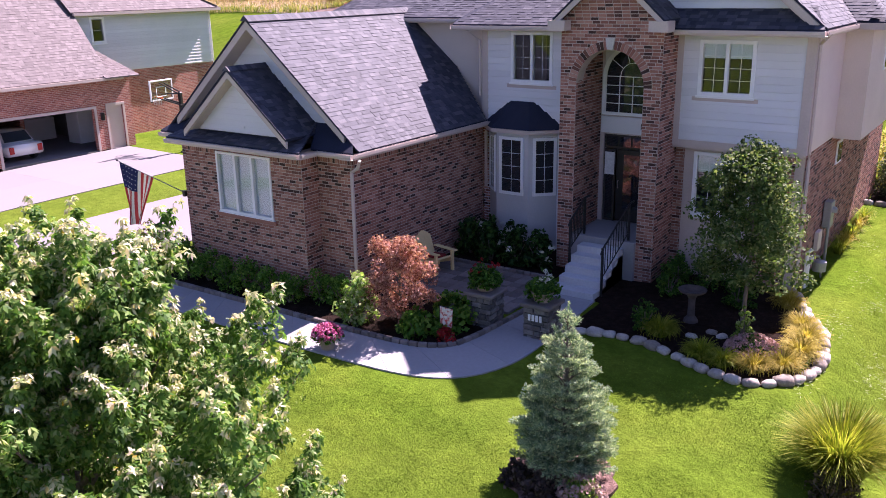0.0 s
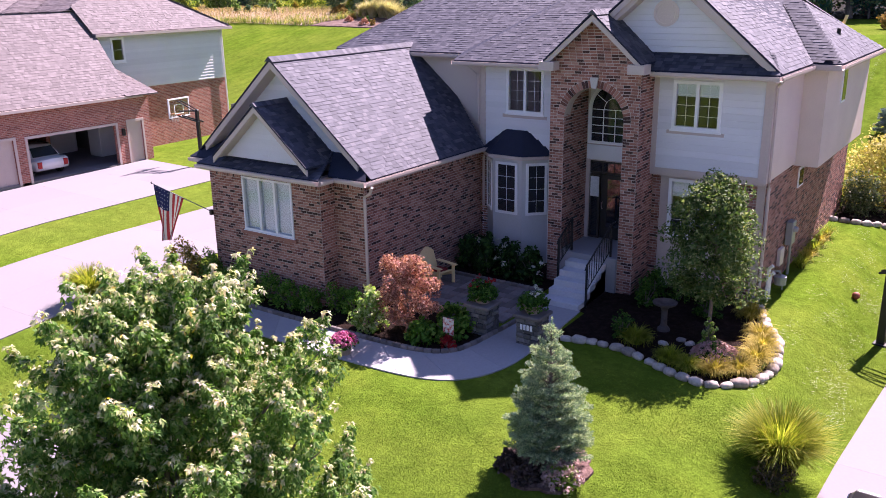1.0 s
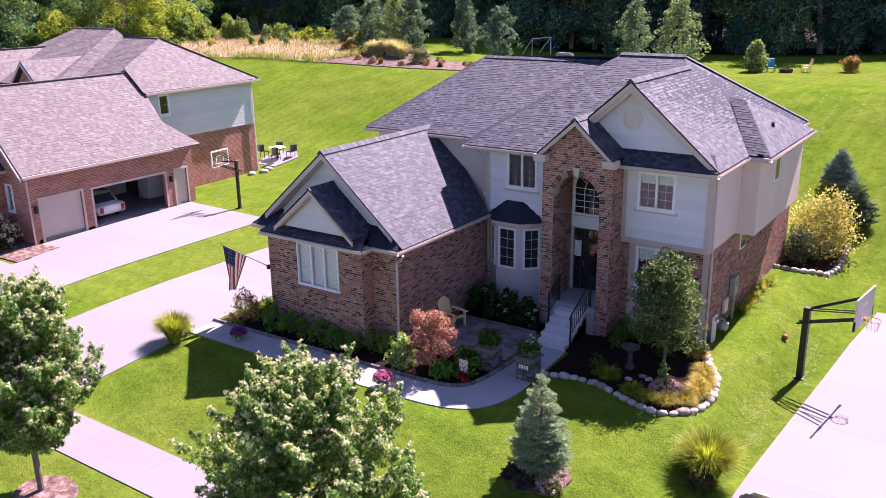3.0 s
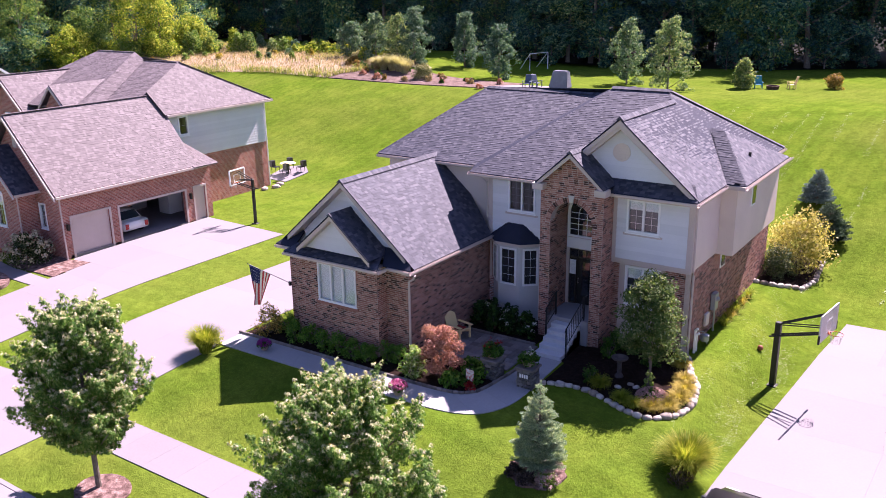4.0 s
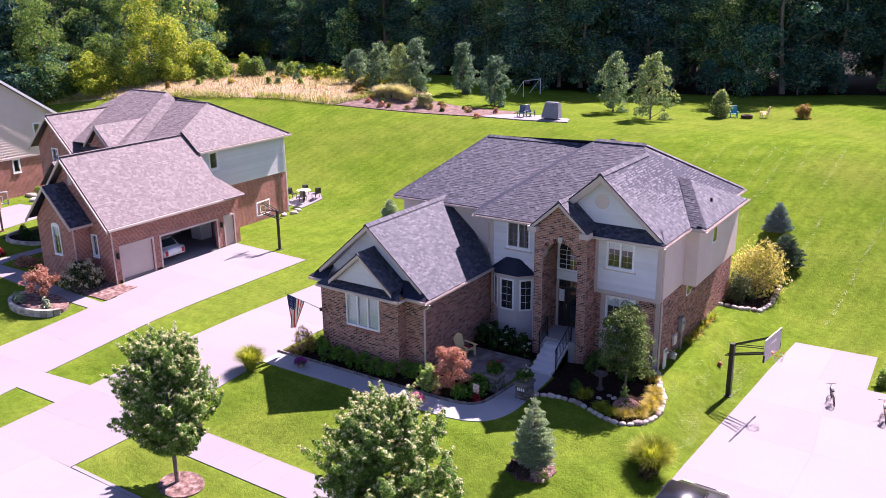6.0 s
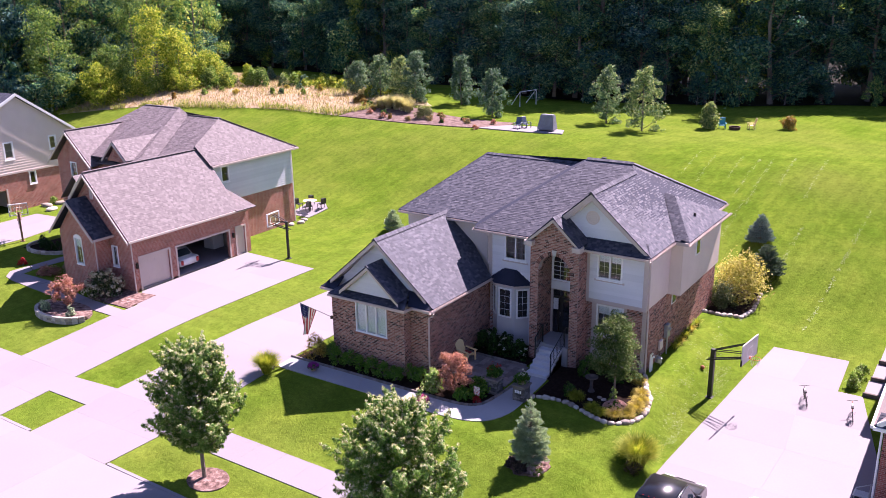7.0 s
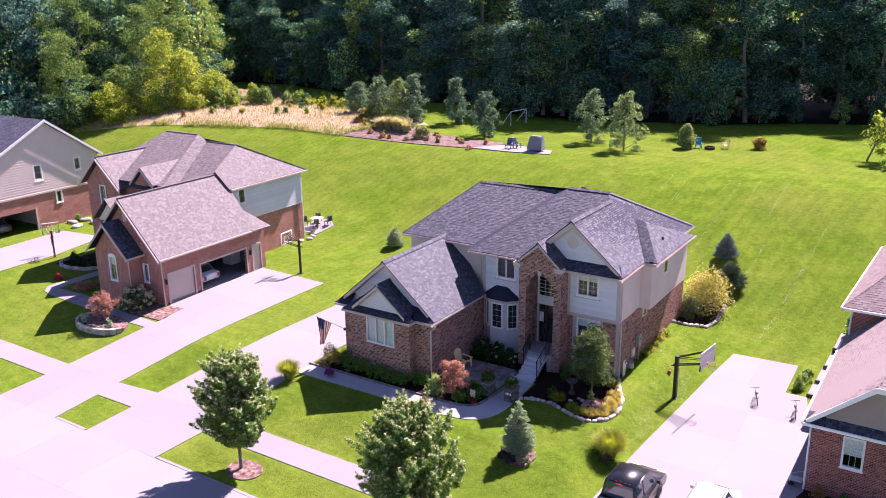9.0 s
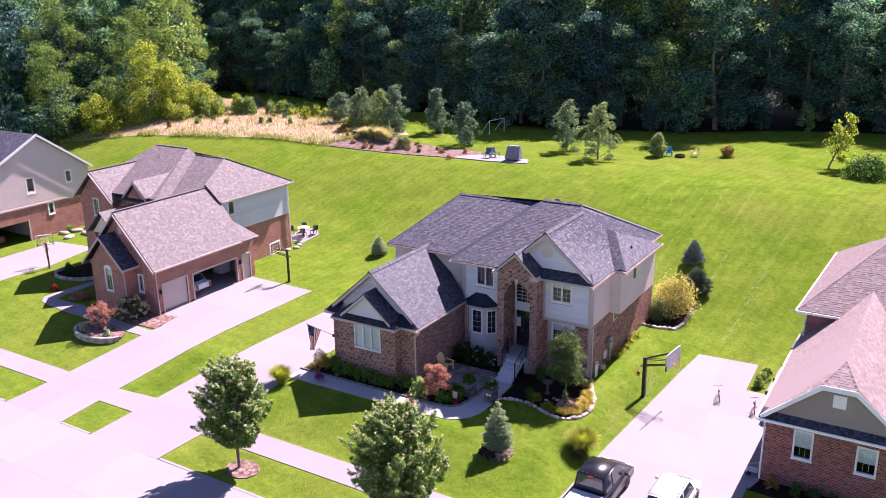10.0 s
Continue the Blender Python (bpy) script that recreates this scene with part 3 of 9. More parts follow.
gx = lines([(-2000, -300, 340), (-300, -100, 20), (-100, -46, 2), (-46, -4, 0.6), (-4, 0, 0.25), (0, 12, 0.6), (12, 60, 3), (60, 300, 24), (300, 2000, 340)])
gy = lines([(-2000, -200, 300), (-200, -20, 18), (-20, 1.4, 2), (1.4, 2.6, 0.15), (2.6, 60, 0.6), (60, 130, 2.5), (130, 400, 27), (400, 2400, 400)])
gv = [(x, y, ground_z(x, y)) for y in gy for x in gx]
nx = len(gx)
gf = [(j * nx + i, j * nx + i + 1, (j + 1) * nx + i + 1, (j + 1) * nx + i) for j in range(len(gy) - 1) for i in range(nx - 1)]
ground = tagged(raw("ground", gv, gf, M_lawn), "mown green lawn rising to a grassy bank behind the houses", "ground", kind="structure")
for poly in ground.data.polygons:
    poly.use_smooth = True


def bilinear(q, s, t):
    (ax, ay), (bx, by), (cx, cy), (dx, dy) = q
    return ((ax * (1 - s) + bx * s) * (1 - t) + (dx * (1 - s) + cx * s) * t, (ay * (1 - s) + by * s) * (1 - t) + (dy * (1 - s) + cy * s) * t)


def paved(name, fields, label, category, lift=0.03, gap=0.003, material=None):
    """Concrete laid in slabs: fields of four corners in plan (front left, front right, back right, back left) with slabs across and along."""
    top = tagged(empty(name), label, category, kind="structure")
    for q, n, m in fields:
        w = math.dist(q[0], q[1]) / n
        l = math.dist(q[1], q[2]) / m
        for i in range(n):
            for j in range(m):
                s0, s1 = (i + gap / 2 / w) / n, (i + 1 - gap / 2 / w) / n
                t0, t1 = (j + gap / 2 / l) / m, (j + 1 - gap / 2 / l) / m
                part("slab", drape([bilinear(q, s0, t0), bilinear(q, s1, t0), bilinear(q, s1, t1), bilinear(q, s0, t1)], lift, 0.15, 0.8), material or M_concrete, top)
    return top


# the street, flush with a low rolled kerb
def road_z(x):
    return ground_z(x, 2.6) + 0.02


street = tagged(empty("road"), "pale sunlit concrete residential street", "road", kind="structure")
for k in range(-36, 12):
    x0, x1 = k * 4.5 + 0.002, k * 4.5 + 4.498
    for ya, yb in ((-6.1, -2.052), (-2.048, 1.985)):
        part("slab", slab3([(x0, ya, road_z(x0)), (x1, ya, road_z(x1)), (x1, yb, road_z(x1)), (x0, yb, road_z(x0))], (0, 0, -0.3)), M_concrete, street)
for a, b in ((-150, -34.3), (-28.9, -26.4), (-20.7, -1.6)):
    tagged(part("kerb", box(a, 1.99, -1.4, b, 2.16, road_z((a + b) / 2) + 0.012, 0.01), M_concrete), "low pale concrete kerb along the street", "kerb", kind="structure")
sidewalk = paved("pavement", [([(-100, 4.8), (-34, 4.8), (-34, 6.35), (-100, 6.35)], 40, 1), ([(-20.6, 4.85), (-1.3, 4.85), (-1.3, 6.4), (-20.4, 6.4)], 13, 1), ([(-29.3, 4.8), (-26.1, 4.85), (-26.1, 6.6), (-29.3, 6.3)], 2, 1)], "pale concrete sidewalk slabs beside the street", "sidewalk")
drive_ours = paved("driveway", [([(-26.3, 2.0), (-20.8, 2.0), (-20.4, 6.4), (-26.15, 6.4)], 2, 2), ([(-26.15, 6.4), (-20.4, 6.4), (-20.4, 13.0), (-25.6, 13.0)], 2, 2), ([(-25.6, 13.0), (-20.4, 13.0), (-20.0, 27.0), (-24.7, 27.0)], 2, 4)], "pale concrete driveway beside the brick house", "driveway")
drive_nb = paved("driveway", [([(-34.2, 2.0), (-29.0, 2.0), (-29.2, 6.35), (-34.05, 6.35)], 2, 2), ([(-34.05, 6.35), (-29.2, 6.35), (-29.0, 13.7), (-33.7, 13.7)], 2, 3), ([(-33.7, 13.7), (-29.0, 13.7), (-28.95, 15.3), (-35.3, 15.3)], 2, 1), ([(-35.3, 15.3), (-28.95, 15.3), (-28.7, 24.1), (-35.3, 24.4)], 2, 3)], "wide pale concrete driveway before an open garage", "driveway")
court = paved("driveway", [([(-1.3, 2.0), (6.4, 2.0), (6.3, 8.0), (-1.15, 8.0)], 2, 2), ([(-1.15, 8.0), (6.3, 8.0), (6.3, 14.4), (-0.92, 14.4)], 2, 2), ([(-0.92, 14.4), (6.66, 14.4), (6.66, 18.0), (-0.7, 18.0)], 2, 1), ([(-0.7, 18.0), (6.66, 18.0), (5.0, 24.8), (-0.25, 24.8)], 2, 2), ([(-0.25, 24.8), (3.9, 24.8), (3.8, 28.6), (0.1, 28.45)], 2, 1)], "wide pale concrete driveway with a basketball hoop", "driveway")
drive_far = paved("driveway", [([(-59.0, 2.0), (-54.0, 2.0), (-53.0, 18.2), (-59.0, 17.5)], 2, 4), ([(-59.0, 17.5), (-53.0, 18.2), (-54.0, 23.5), (-59.0, 23.0)], 2, 1)], "pale concrete driveway of a far house", "driveway")

# ---- the brick house ----
rng = random.Random(11)
house = tagged(empty("house", -11, 20.5, 0), "two-storey brown brick house with grey siding and dark shingle roof", "house")
none = lambda z: []
full = lambda a, b: (lambda z: [(a, b)])
holes = lambda ops: (lambda z: [(o[0], o[1]) for o in ops if o[2] < z < o[3]])

# garage wing: walls
WX0, WX1, WY, BX0, BX1, BY = -19.0, -12.95, 14.78, -18.1, -14.0, 14.2
WTOP = 3.5
win_w = (-16.95, -15.02, 1.72, 3.28)
wall_wing_front = wall_solid("wall", "y", BY, -1, BX0, BX1, -0.3, WTOP, [win_w], M_mortar, house)
wall_wing_left = wall_solid("wall", "y", WY, -1, WX0, BX0, -0.3, WTOP, [], M_mortar, house)
wall_wing_recess = wall_solid("wall", "y", WY, -1, BX1, WX1, -0.3, WTOP, [], M_mortar, house)
wall_wing_jog = wall_solid("wall", "x", BX1, 1, BY + 0.2, WY, -0.3, WTOP, [], M_mortar, house)
wall_wing_jog2 = wall_solid("wall", "x", BX0, -1, BY + 0.2, WY, -0.3, WTOP, [], M_mortar, house)
wall_wing_side = wall_solid("wall", "x", WX1, 1, WY + 0.2, 20.5, -0.3, WTOP, [], M_mortar, house)
wall_wing_west = wall_solid("wall", "x", WX0, -1, WY + 0.2, 21.2, -0.3, WTOP, [], M_mortar, house)
window(wall_wing_front, "y", BY, -1, *win_w, cols=3, blind=1.0, name="window", casing=0.06)

# main walls
WIN_UL = (-12.02, -10.75, 4.6, 5.95)
WIN_UR = (-6.72, -5.42, 4.58, 5.86)
WIN_LR = (-6.75, -5.35, 1.6, 3.2)
wall_a = wall_solid("wall", "y", 20.5, -1, -12.9, -9.7, -0.3, 6.15, [WIN_UL, (-12.5, -10.6, 0.8, 3.3)], M_siding, house)
wall_left = wall_solid("wall", "y", 21.0, -1, -18.5, -12.9, 3.0, 6.2, [], M_siding_beige, house)
wall_ret = wall_solid("wall", "x", -12.9, -1, 20.7, 21.0, 3.0, 6.2, [], M_siding, house)
wall_up = wall_solid("wall", "y", 20.15, -1, -7.25, -4.2, 3.4, 6.15, [WIN_UR], M_siding, house)
wall_low = wall_solid("wall", "y", 20.42, -1, -7.25, -4.2, -0.4, 3.4, [WIN_LR], M_mortar, house)
wall_right = wall_solid("wall", "x", -4.2, 1, 20.35, 31.5, -0.6, 6.15, [], M_mortar, house)
wall_back = wall_solid("wall", "y", 31.5, 1, -18.5, -4.4, -0.4, 6.2, [], M_siding_beige, house)
wall_west = wall_solid("wall", "x", -18.5, -1, 21.2, 31.3, -0.4, 6.2, [], M_siding_beige, house)
# overhanging sill board of the upper storey and the side bump
part("floor_band", box(-7.25, 20.15, 3.3, -4.2, 20.42, 3.4), M_trim, house)
part("side_panel", box(-4.2, 20.15, 3.36, -4.16, 23.2, 6.1), M_siding_beige, house)
bump = part("side_bump", box(-4.2, 23.2, 3.3, -3.55, 29.6, 6.1), M_siding_beige, house)
part("corner_board", box(-4.36, 20.11, 3.36, -4.14, 20.3, 6.1), M_trim, house)
part("corner_board", box(-7.25, 20.12, 3.4, -7.1, 20.16, 6.1), M_trim, house)
part("corner_board", box(-12.93, 20.46, 3.4, -12.75, 20.6, 6.1), M_trim, house)
window(wall_a, "y", 20.5, -1, *WIN_UL, cols=2, grid=(1, 3))
# the short white blinds of these two windows stand in for pane reflections
window(wall_up, "y", 20.15, -1, *WIN_UR, cols=2, grid=(1, 3), blind=0.3)
window(wall_low, "y", 20.36, -1, *WIN_LR, cols=2, grid=(1, 3), blind=0.3)
panel_low = part("window_panel", box(-7.0, 20.37, 0.0, -6.76, 20.42, 3.4), M_trim, house)
part("window_panel", box(-6.76, 20.37, 0.0, -5.2, 20.42, 1.55), M_trim, house)
part("window_panel", box(-6.76, 20.37, 3.2, -5.2, 20.42, 3.3), M_trim, house)

# unseen floors and partitions added behind the windows, room dimness put into their colour
M_dim_room = mat("dim_room_dark", [(0.3, (0.14, 0.15, 0.155)), (0.7, (0.19, 0.2, 0.205))], 0.9, 20, 0.8, bump=0.05)
part("floor_slab", box(-12.8, 20.75, 3.0, -9.9, 24.0, 3.1), M_dim_room, house)
part("floor_slab", box(-7.2, 20.66, 3.0, -4.45, 24.0, 3.1), M_dim_room, house)
part("floor_slab", box(-7.2, 20.66, 0.6, -4.45, 24.0, 0.7), M_dim_room, house)
part("partition", box(-12.8, 24.0, -0.3, -4.45, 24.1, 6.1), M_dim_room, house)
part("partition", box(-18.8, 17.5, -0.3, -13.2, 17.6, 3.4), M_dim_room, house)
part("floor_slab", box(-18.0, 14.42, 0.2, -14.1, 17.5, 0.3), M_dim_room, house)

# porch: arched brick front, side walls, floor and door
PX0, PX1, PY = -9.85, -7.25, 19.2
AX0, AX1, ASP = -9.42, -7.68, 4.78
ar = (AX1 - AX0) / 2
ac = (AX0 + AX1) / 2
pts = [(PX0, -0.3), (AX0, -0.3), (AX0, ASP)]
pts += [(ac - ar * math.cos(k * math.pi / 24), ASP + ar * math.sin(k * math.pi / 24)) for k in range(1, 24)]
pts += [(AX1, ASP), (AX1, -0.3), (PX1, -0.3), (PX1, 6.3), (-8.55, 7.45), (PX0, 6.3)]
porch = part("porch", prism(pts, "y", PY, PY + 0.38), M_mortar, house)
part("wall", box(PX0, PY + 0.38, -0.3, AX0, 21.7, 6.3), M_mortar, house)
part("wall", box(AX1, PY + 0.38, -0.3, PX1, 21.7, 6.3), M_mortar, house)
part("porch_floor", box(AX0, 19.1, -0.3, AX1, 21.7, 1.03, 0.01), M_walk, house)
part("porch_ceiling", box(AX0, PY + 0.38, 5.75, AX1, 21.7, 5.85), M_trim, house)
wall_door = wall_solid("wall", "y", 20.7, -1, AX0, AX1, 0.74, 5.75, [(-9.3, -7.8, 0.78, 3.38), (-9.35, -7.75, 3.87, 5.7)], M_trim, house)

# bay window
bay_pts = [(-12.75, 20.55), (-12.15, 19.95), (-11.15, 19.95), (-10.5, 20.55)]
bay = part("bay", prism(bay_pts, "z", -0.2, 3.4), M_bay, house)
part("bay_roof", slab3([(-12.95, 20.5, 3.42), (-12.25, 19.8, 3.42), (-11.05, 19.8, 3.42), (-10.3, 20.5, 3.42)], (0, 0, -0.1)), M_trim, bay)
bm = bmesh.new()
lo = [bm.verts.new(p) for p in ((-12.95, 20.5, 3.43), (-12.25, 19.8, 3.43), (-11.05, 19.8, 3.43), (-10.3, 20.5, 3.43))]
hi = [bm.verts.new(p) for p in ((-12.05, 20.5, 4.1), (-11.9, 20.4, 4.1), (-11.4, 20.4, 4.1), (-11.25, 20.5, 4.1))]
for k in range(3):
    bm.faces.new((lo[k], lo[k + 1], hi[k + 1], hi[k]))
bm.faces.new(hi)
part("bay_roof", bm, M_shade_shingle_base, bay)

# roofs
S, SB = M_shingle, M_shade_shingle_base
EW = 3.57
roof = empty("roof")
roof.parent = house
roof.location = (0, 0, 0)
roof_plane(roof, [(-12.6, 14.66, EW), (-12.6, 20.15, EW), (-16.0, 22.0, 6.5), (-16.0, 14.66, 6.5)], S, SB, rng, singles=300)
roof_plane(roof, [(-19.4, 22.0, EW), (-19.4, 14.66, EW), (-16.0, 14.66, 6.5), (-16.0, 22.0, 6.5)], S, SB, rng, cover=False)
roof_plane(roof, [(-18.9, 20.65, 6.3), (-9.5, 20.65, 6.3), (-9.5, 26.0, 8.85), (-16.3, 26.0, 8.85)], S, SB, rng)
roof_plane(roof, [(-13.6, 20.0, 6.15), (-9.9, 20.0, 6.15), (-7.0, 25.13, 8.87), (-7.4, 25.75, 9.2), (-9.8, 25.75, 9.2)], S, SB, rng)
roof_plane(roof, [(-13.75, 20.75, 6.33), (-13.6, 20.0, 6.15), (-9.8, 25.75, 9.2), (-10.6, 26.0, 8.85)], S, SB, rng, cover=False)
roof_plane(roof, [(-3.92, 19.7, 6.17), (-3.92, 31.85, 6.17), (-7.4, 25.75, 9.2), (-7.0, 25.13, 8.87), (-7.0, 19.7, 8.87)], S, SB, rng)
roof_plane(roof, [(-10.05, 20.0, 6.2), (-10.05, 19.7, 6.2), (-7.0, 19.7, 8.87), (-7.0, 25.13, 8.87)], S, SB, rng, cover=False)
roof_plane(roof, [(-18.9, 31.85, 6.17), (-3.92, 31.85, 6.17), (-7.4, 25.9, 9.2), (-16.3, 26.1, 8.85)], S, SB, rng, cover=False)
roof_plane(roof, [(-18.9, 31.85, 6.2), (-18.9, 20.65, 6.3), (-16.3, 26.0, 8.85)], S, SB, rng, cover=False)
# side bump roof
roof_plane(roof, [(-3.2, 22.95, 6.17), (-3.2, 29.6, 6.17), (-4.96, 25.72, 7.7)], S, SB, rng)
roof_plane(roof, [(-3.94, 22.95, 6.19), (-3.2, 22.95, 6.17), (-4.96, 25.72, 7.7), (-5.6, 26.05, 7.63)], S, SB, rng, thick=0.1)
part("roof_plane", slab3([(-3.2, 29.6, 6.17), (-4.96, 25.72, 7.7), (-5.6, 26.05, 7.63), (-3.9, 29.9, 6.15)], (0, 0, -0.1)), SB, roof)
part("roof_vent", lathe([(0.06, -0.05), (0.055, 0.16), (0.04, 0.17)], 10, -3.9, 25.8, 6.78), M_black, roof)
# skirts
roof_plane(roof, [(-19.4, 14.45, EW), (-18.4, 14.45, EW), (-18.4, 15.15, 4.07), (-18.82, 15.15, 4.07)], S, SB, rng, cover=False)
roof_plane(roof, [(-18.4, 13.85, EW), (-13.7, 13.85, EW), (-14.3, 15.15, 4.07), (-17.8, 15.15, 4.07)], S, SB, rng)
roof_plane(roof, [(-13.9, 14.45, EW), (-12.6, 14.45, EW), (-13.18, 15.15, 4.07), (-14.3, 15.15, 4.07)], S, SB, rng, cover=False)
roof_plane(roof, [(-7.5, 19.6, 6.14), (-3.92, 19.6, 6.14), (-4.3, 20.3, 6.62), (-7.5, 20.3, 6.62)], S, SB, rng)
# gables
part("gable", prism([(-19.0, 3.5), (-13.0, 3.5), (-16.0, 6.3)], "y", 15.15, 15.35), M_siding, house)
part("gable", prism([(-17.55, 3.8), (-14.25, 3.8), (-15.9, 5.22)], "y", 14.2, 14.35), M_siding, house)
roof_plane(roof, [(-14.1, 13.85, 3.85), (-14.1, 15.2, 3.85), (-15.9, 15.2, 5.38), (-15.9, 13.85, 5.38)], S, SB, rng)
roof_plane(roof, [(-17.7, 15.2, 3.85), (-17.7, 13.85, 3.85), (-15.9, 13.85, 5.38), (-15.9, 15.2, 5.38)], S, SB, rng, cover=False)
part("gable", prism([(-9.9, 6.3), (-4.15, 6.3), (-7.0, 8.75)], "y", 20.2, 20.4), M_siding, house)
roof_plane(roof, [(-7.15, 18.9, 6.35), (-7.15, 22.0, 6.35), (-8.55, 22.0, 7.62), (-8.55, 18.9, 7.62)], S, SB, rng)
roof_plane(roof, [(-9.95, 22.0, 6.35), (-9.95, 18.9, 6.35), (-8.55, 18.9, 7.62), (-8.55, 22.0, 7.62)], S, SB, rng, cover=True)

# ---- brickwork, siding and trim of the brick house ----
B = M_brick
rb = random.Random(21)
bricks(wall_wing_front, "y", BY, -1, full(BX0, BX1), -0.2, 3.2, holes([win_w]), B, 150, rb)
bricks(wall_wing_front, "y", BY, -1, full(BX0, BX1), 3.2, 3.4, holes([win_w]), B, 0, rb, length=0.0775, height=0.2)
for wl, ax, pl, o, a, b in ((wall_wing_left, "y", WY, -1, WX0, BX0), (wall_wing_recess, "y", WY, -1, BX1, WX1), (wall_wing_jog, "x", BX1, 1, BY, WY), (wall_wing_side, "x", WX1, 1, WY, 20.5)):
    bricks(wl, ax, pl, o, full(a, b), -0.2, 3.2, none, B, 150 if wl is wall_wing_side else 0, rb)
    bricks(wl, ax, pl, o, full(a, b), 3.2, 3.4, none, B, 0, rb, length=0.0775, height=0.2)
part("sill_course", box(-17.05, 14.13, 1.6, -14.92, 14.2, 1.7, 0.008), B, house)
bricks(wall_right, "x", -4.2, 1, full(20.42, 31.5), -0.5, 3.34, none, B, 0, rb)
bricks(wall_low, "y", 20.42, -1, lambda z: [(-7.25, -7.0), (-5.2, -4.2)], -0.4, 3.3, none, B, 0, rb)
bricks(wall_a, "y", 20.5, -1, full(-12.95, -12.6), -0.2, 3.3, none, B, 0, rb)


def arch_open(z):
    if z < ASP:
        return [(AX0, AX1)]
    q = (ar + 0.21) ** 2 - (z - ASP) ** 2
    return [(ac - math.sqrt(q), ac + math.sqrt(q))] if q > 0 else []


def porch_span(z):
    if z < 6.3:
        return [(PX0, PX1)]
    k = (7.45 - z) / 1.15
    return [(-8.55 - 1.3 * k, -8.55 + 1.3 * k)] if k > 0.05 else []


bricks(porch, "y", PY, -1, porch_span, -0.3, 7.4, lambda z: arch_open(z) if z > ASP else [(AX0, AX1)], B, 0, rb)
bricks(house, "x", AX0, 1, full(PY, 21.7), 0.74, 5.7, none, B, 0, rb)
bricks(house, "x", PX1, 1, full(PY, 20.42), -0.3, 6.2, none, B, 0, rb)
# ring of bricks round the arch and the keystone
for k in range(34):
    a0, a1 = math.pi * k / 34 + 0.008, math.pi * (k + 1) / 34 - 0.008
    if abs((a0 + a1) / 2 - math.pi / 2) < 0.09:
        continue
    r0, r1 = ar + 0.002, ar + 0.2
    part("brick", prism([(ac + r0 * math.cos(a0), ASP + r0 * math.sin(a0)), (ac + r1 * math.cos(a0), ASP + r1 * math.sin(a0)), (ac + r1 * math.cos(a1), ASP + r1 * math.sin(a1)), (ac + r0 * math.cos(a1), ASP + r0 * math.sin(a1))], "y", PY - 0.014, PY + 0.05), B, porch)
M_lime = mat("limestone", [(0.3, (0.5, 0.47, 0.42)), (0.7, (0.6, 0.57, 0.52))], 0.8, 40, 3, bump=0.2)
part("keystone", prism([(ac - 0.07, ASP + ar - 0.01), (ac + 0.07, ASP + ar - 0.01), (ac + 0.12, ASP + ar + 0.27), (ac - 0.12, ASP + ar + 0.27)], "y", PY - 0.05, PY + 0.02), M_lime, porch)

siding(wall_a, "y", 20.5, -1, full(-12.75, PX0), 3.5, 6.12, holes([WIN_UL]), M_siding)
siding(wall_up, "y", 20.15, -1, full(-7.1, -4.36), 3.5, 6.12, holes([WIN_UR]), M_siding)
part("skirt_board", box(-7.25, 20.125, 3.36, -4.2, 20.15, 3.5), M_trim, house)
for u0, u1, z0, z1 in (WIN_UL, WIN_UR):
    y = 20.5 if u0 < -10 else 20.15
    part("window_surround", box(u0 - 0.12, y - 0.022, z0 - 0.14, u1 + 0.12, y - 0.019 + 0.02, z0 - 0.03), M_trim, house)
gable_w = lambda z: [(-16.0 - (6.3 - z) * 1.1, -16.0 + (6.3 - z) * 1.1)] if z < 6.2 else []
gable_s = lambda z: [(-15.9 - (5.2 - z) * 1.16, -15.9 + (5.2 - z) * 1.16)] if z < 5.12 else []
gable_b = lambda z: [(-7.0 - (8.7 - z) * 1.14, -7.0 + (8.7 - z) * 1.14)] if z < 8.62 else []
g1 = part("gable_face", box(-16.2, 15.12, 4.1, -15.8, 15.15, 4.2), M_siding, house)
siding(g1, "y", 15.15, -1, gable_w, 3.95, 6.2, none, M_siding, 0.15)
g2 = part("gable_face", box(-16.0, 14.18, 3.9, -15.8, 14.2, 4.0), M_siding, house)
siding(g2, "y", 14.2, -1, gable_s, 3.82, 5.1, none, M_siding, 0.15)
g3 = part("gable_face", box(-7.1, 20.18, 6.6, -6.9, 20.2, 6.7), M_siding, house)
siding(g3, "y", 20.2, -1, gable_b, 6.55, 8.62, none, M_siding, 0.16)
siding(wall_right, "x", -4.2, 1, full(29.6, 31.5), 3.36, 6.1, none, M_siding_beige)
# round louvred gable vent
vent = part("gable_vent", lathe([(0.34, 0.0), (0.34, 0.035), (0.27, 0.045), (0.27, 0.02)], 24), M_siding_beige, house)
vent.data.transform(Matrix.Translation(base_of(house)))
vent.data.transform(Matrix.Translation(Vector((-7.05, 20.18, 7.55)) - base_of(house)) @ Matrix.Rotation(radians(90), 4, "X"))
for k in range(5):
    w = 0.25 * math.sqrt(max(0.05, 1 - ((k - 2) / 2.6) ** 2))
    part("louvre", box(-7.05 - w, 20.13, 7.55 + (k - 2) * 0.1 - 0.03, -7.05 + w, 20.15, 7.55 + (k - 2) * 0.1 + 0.03), M_siding_beige, vent)


def rake(pts, y0, y1, depth, parent):
    for (xa, za), (xb, zb) in zip(pts, pts[1:]):
        part("rake_board", prism([(xa, za - 0.06), (xb, zb - 0.06), (xb, zb - depth), (xa, za - depth)], "y", y0, y1), M_trim, parent)


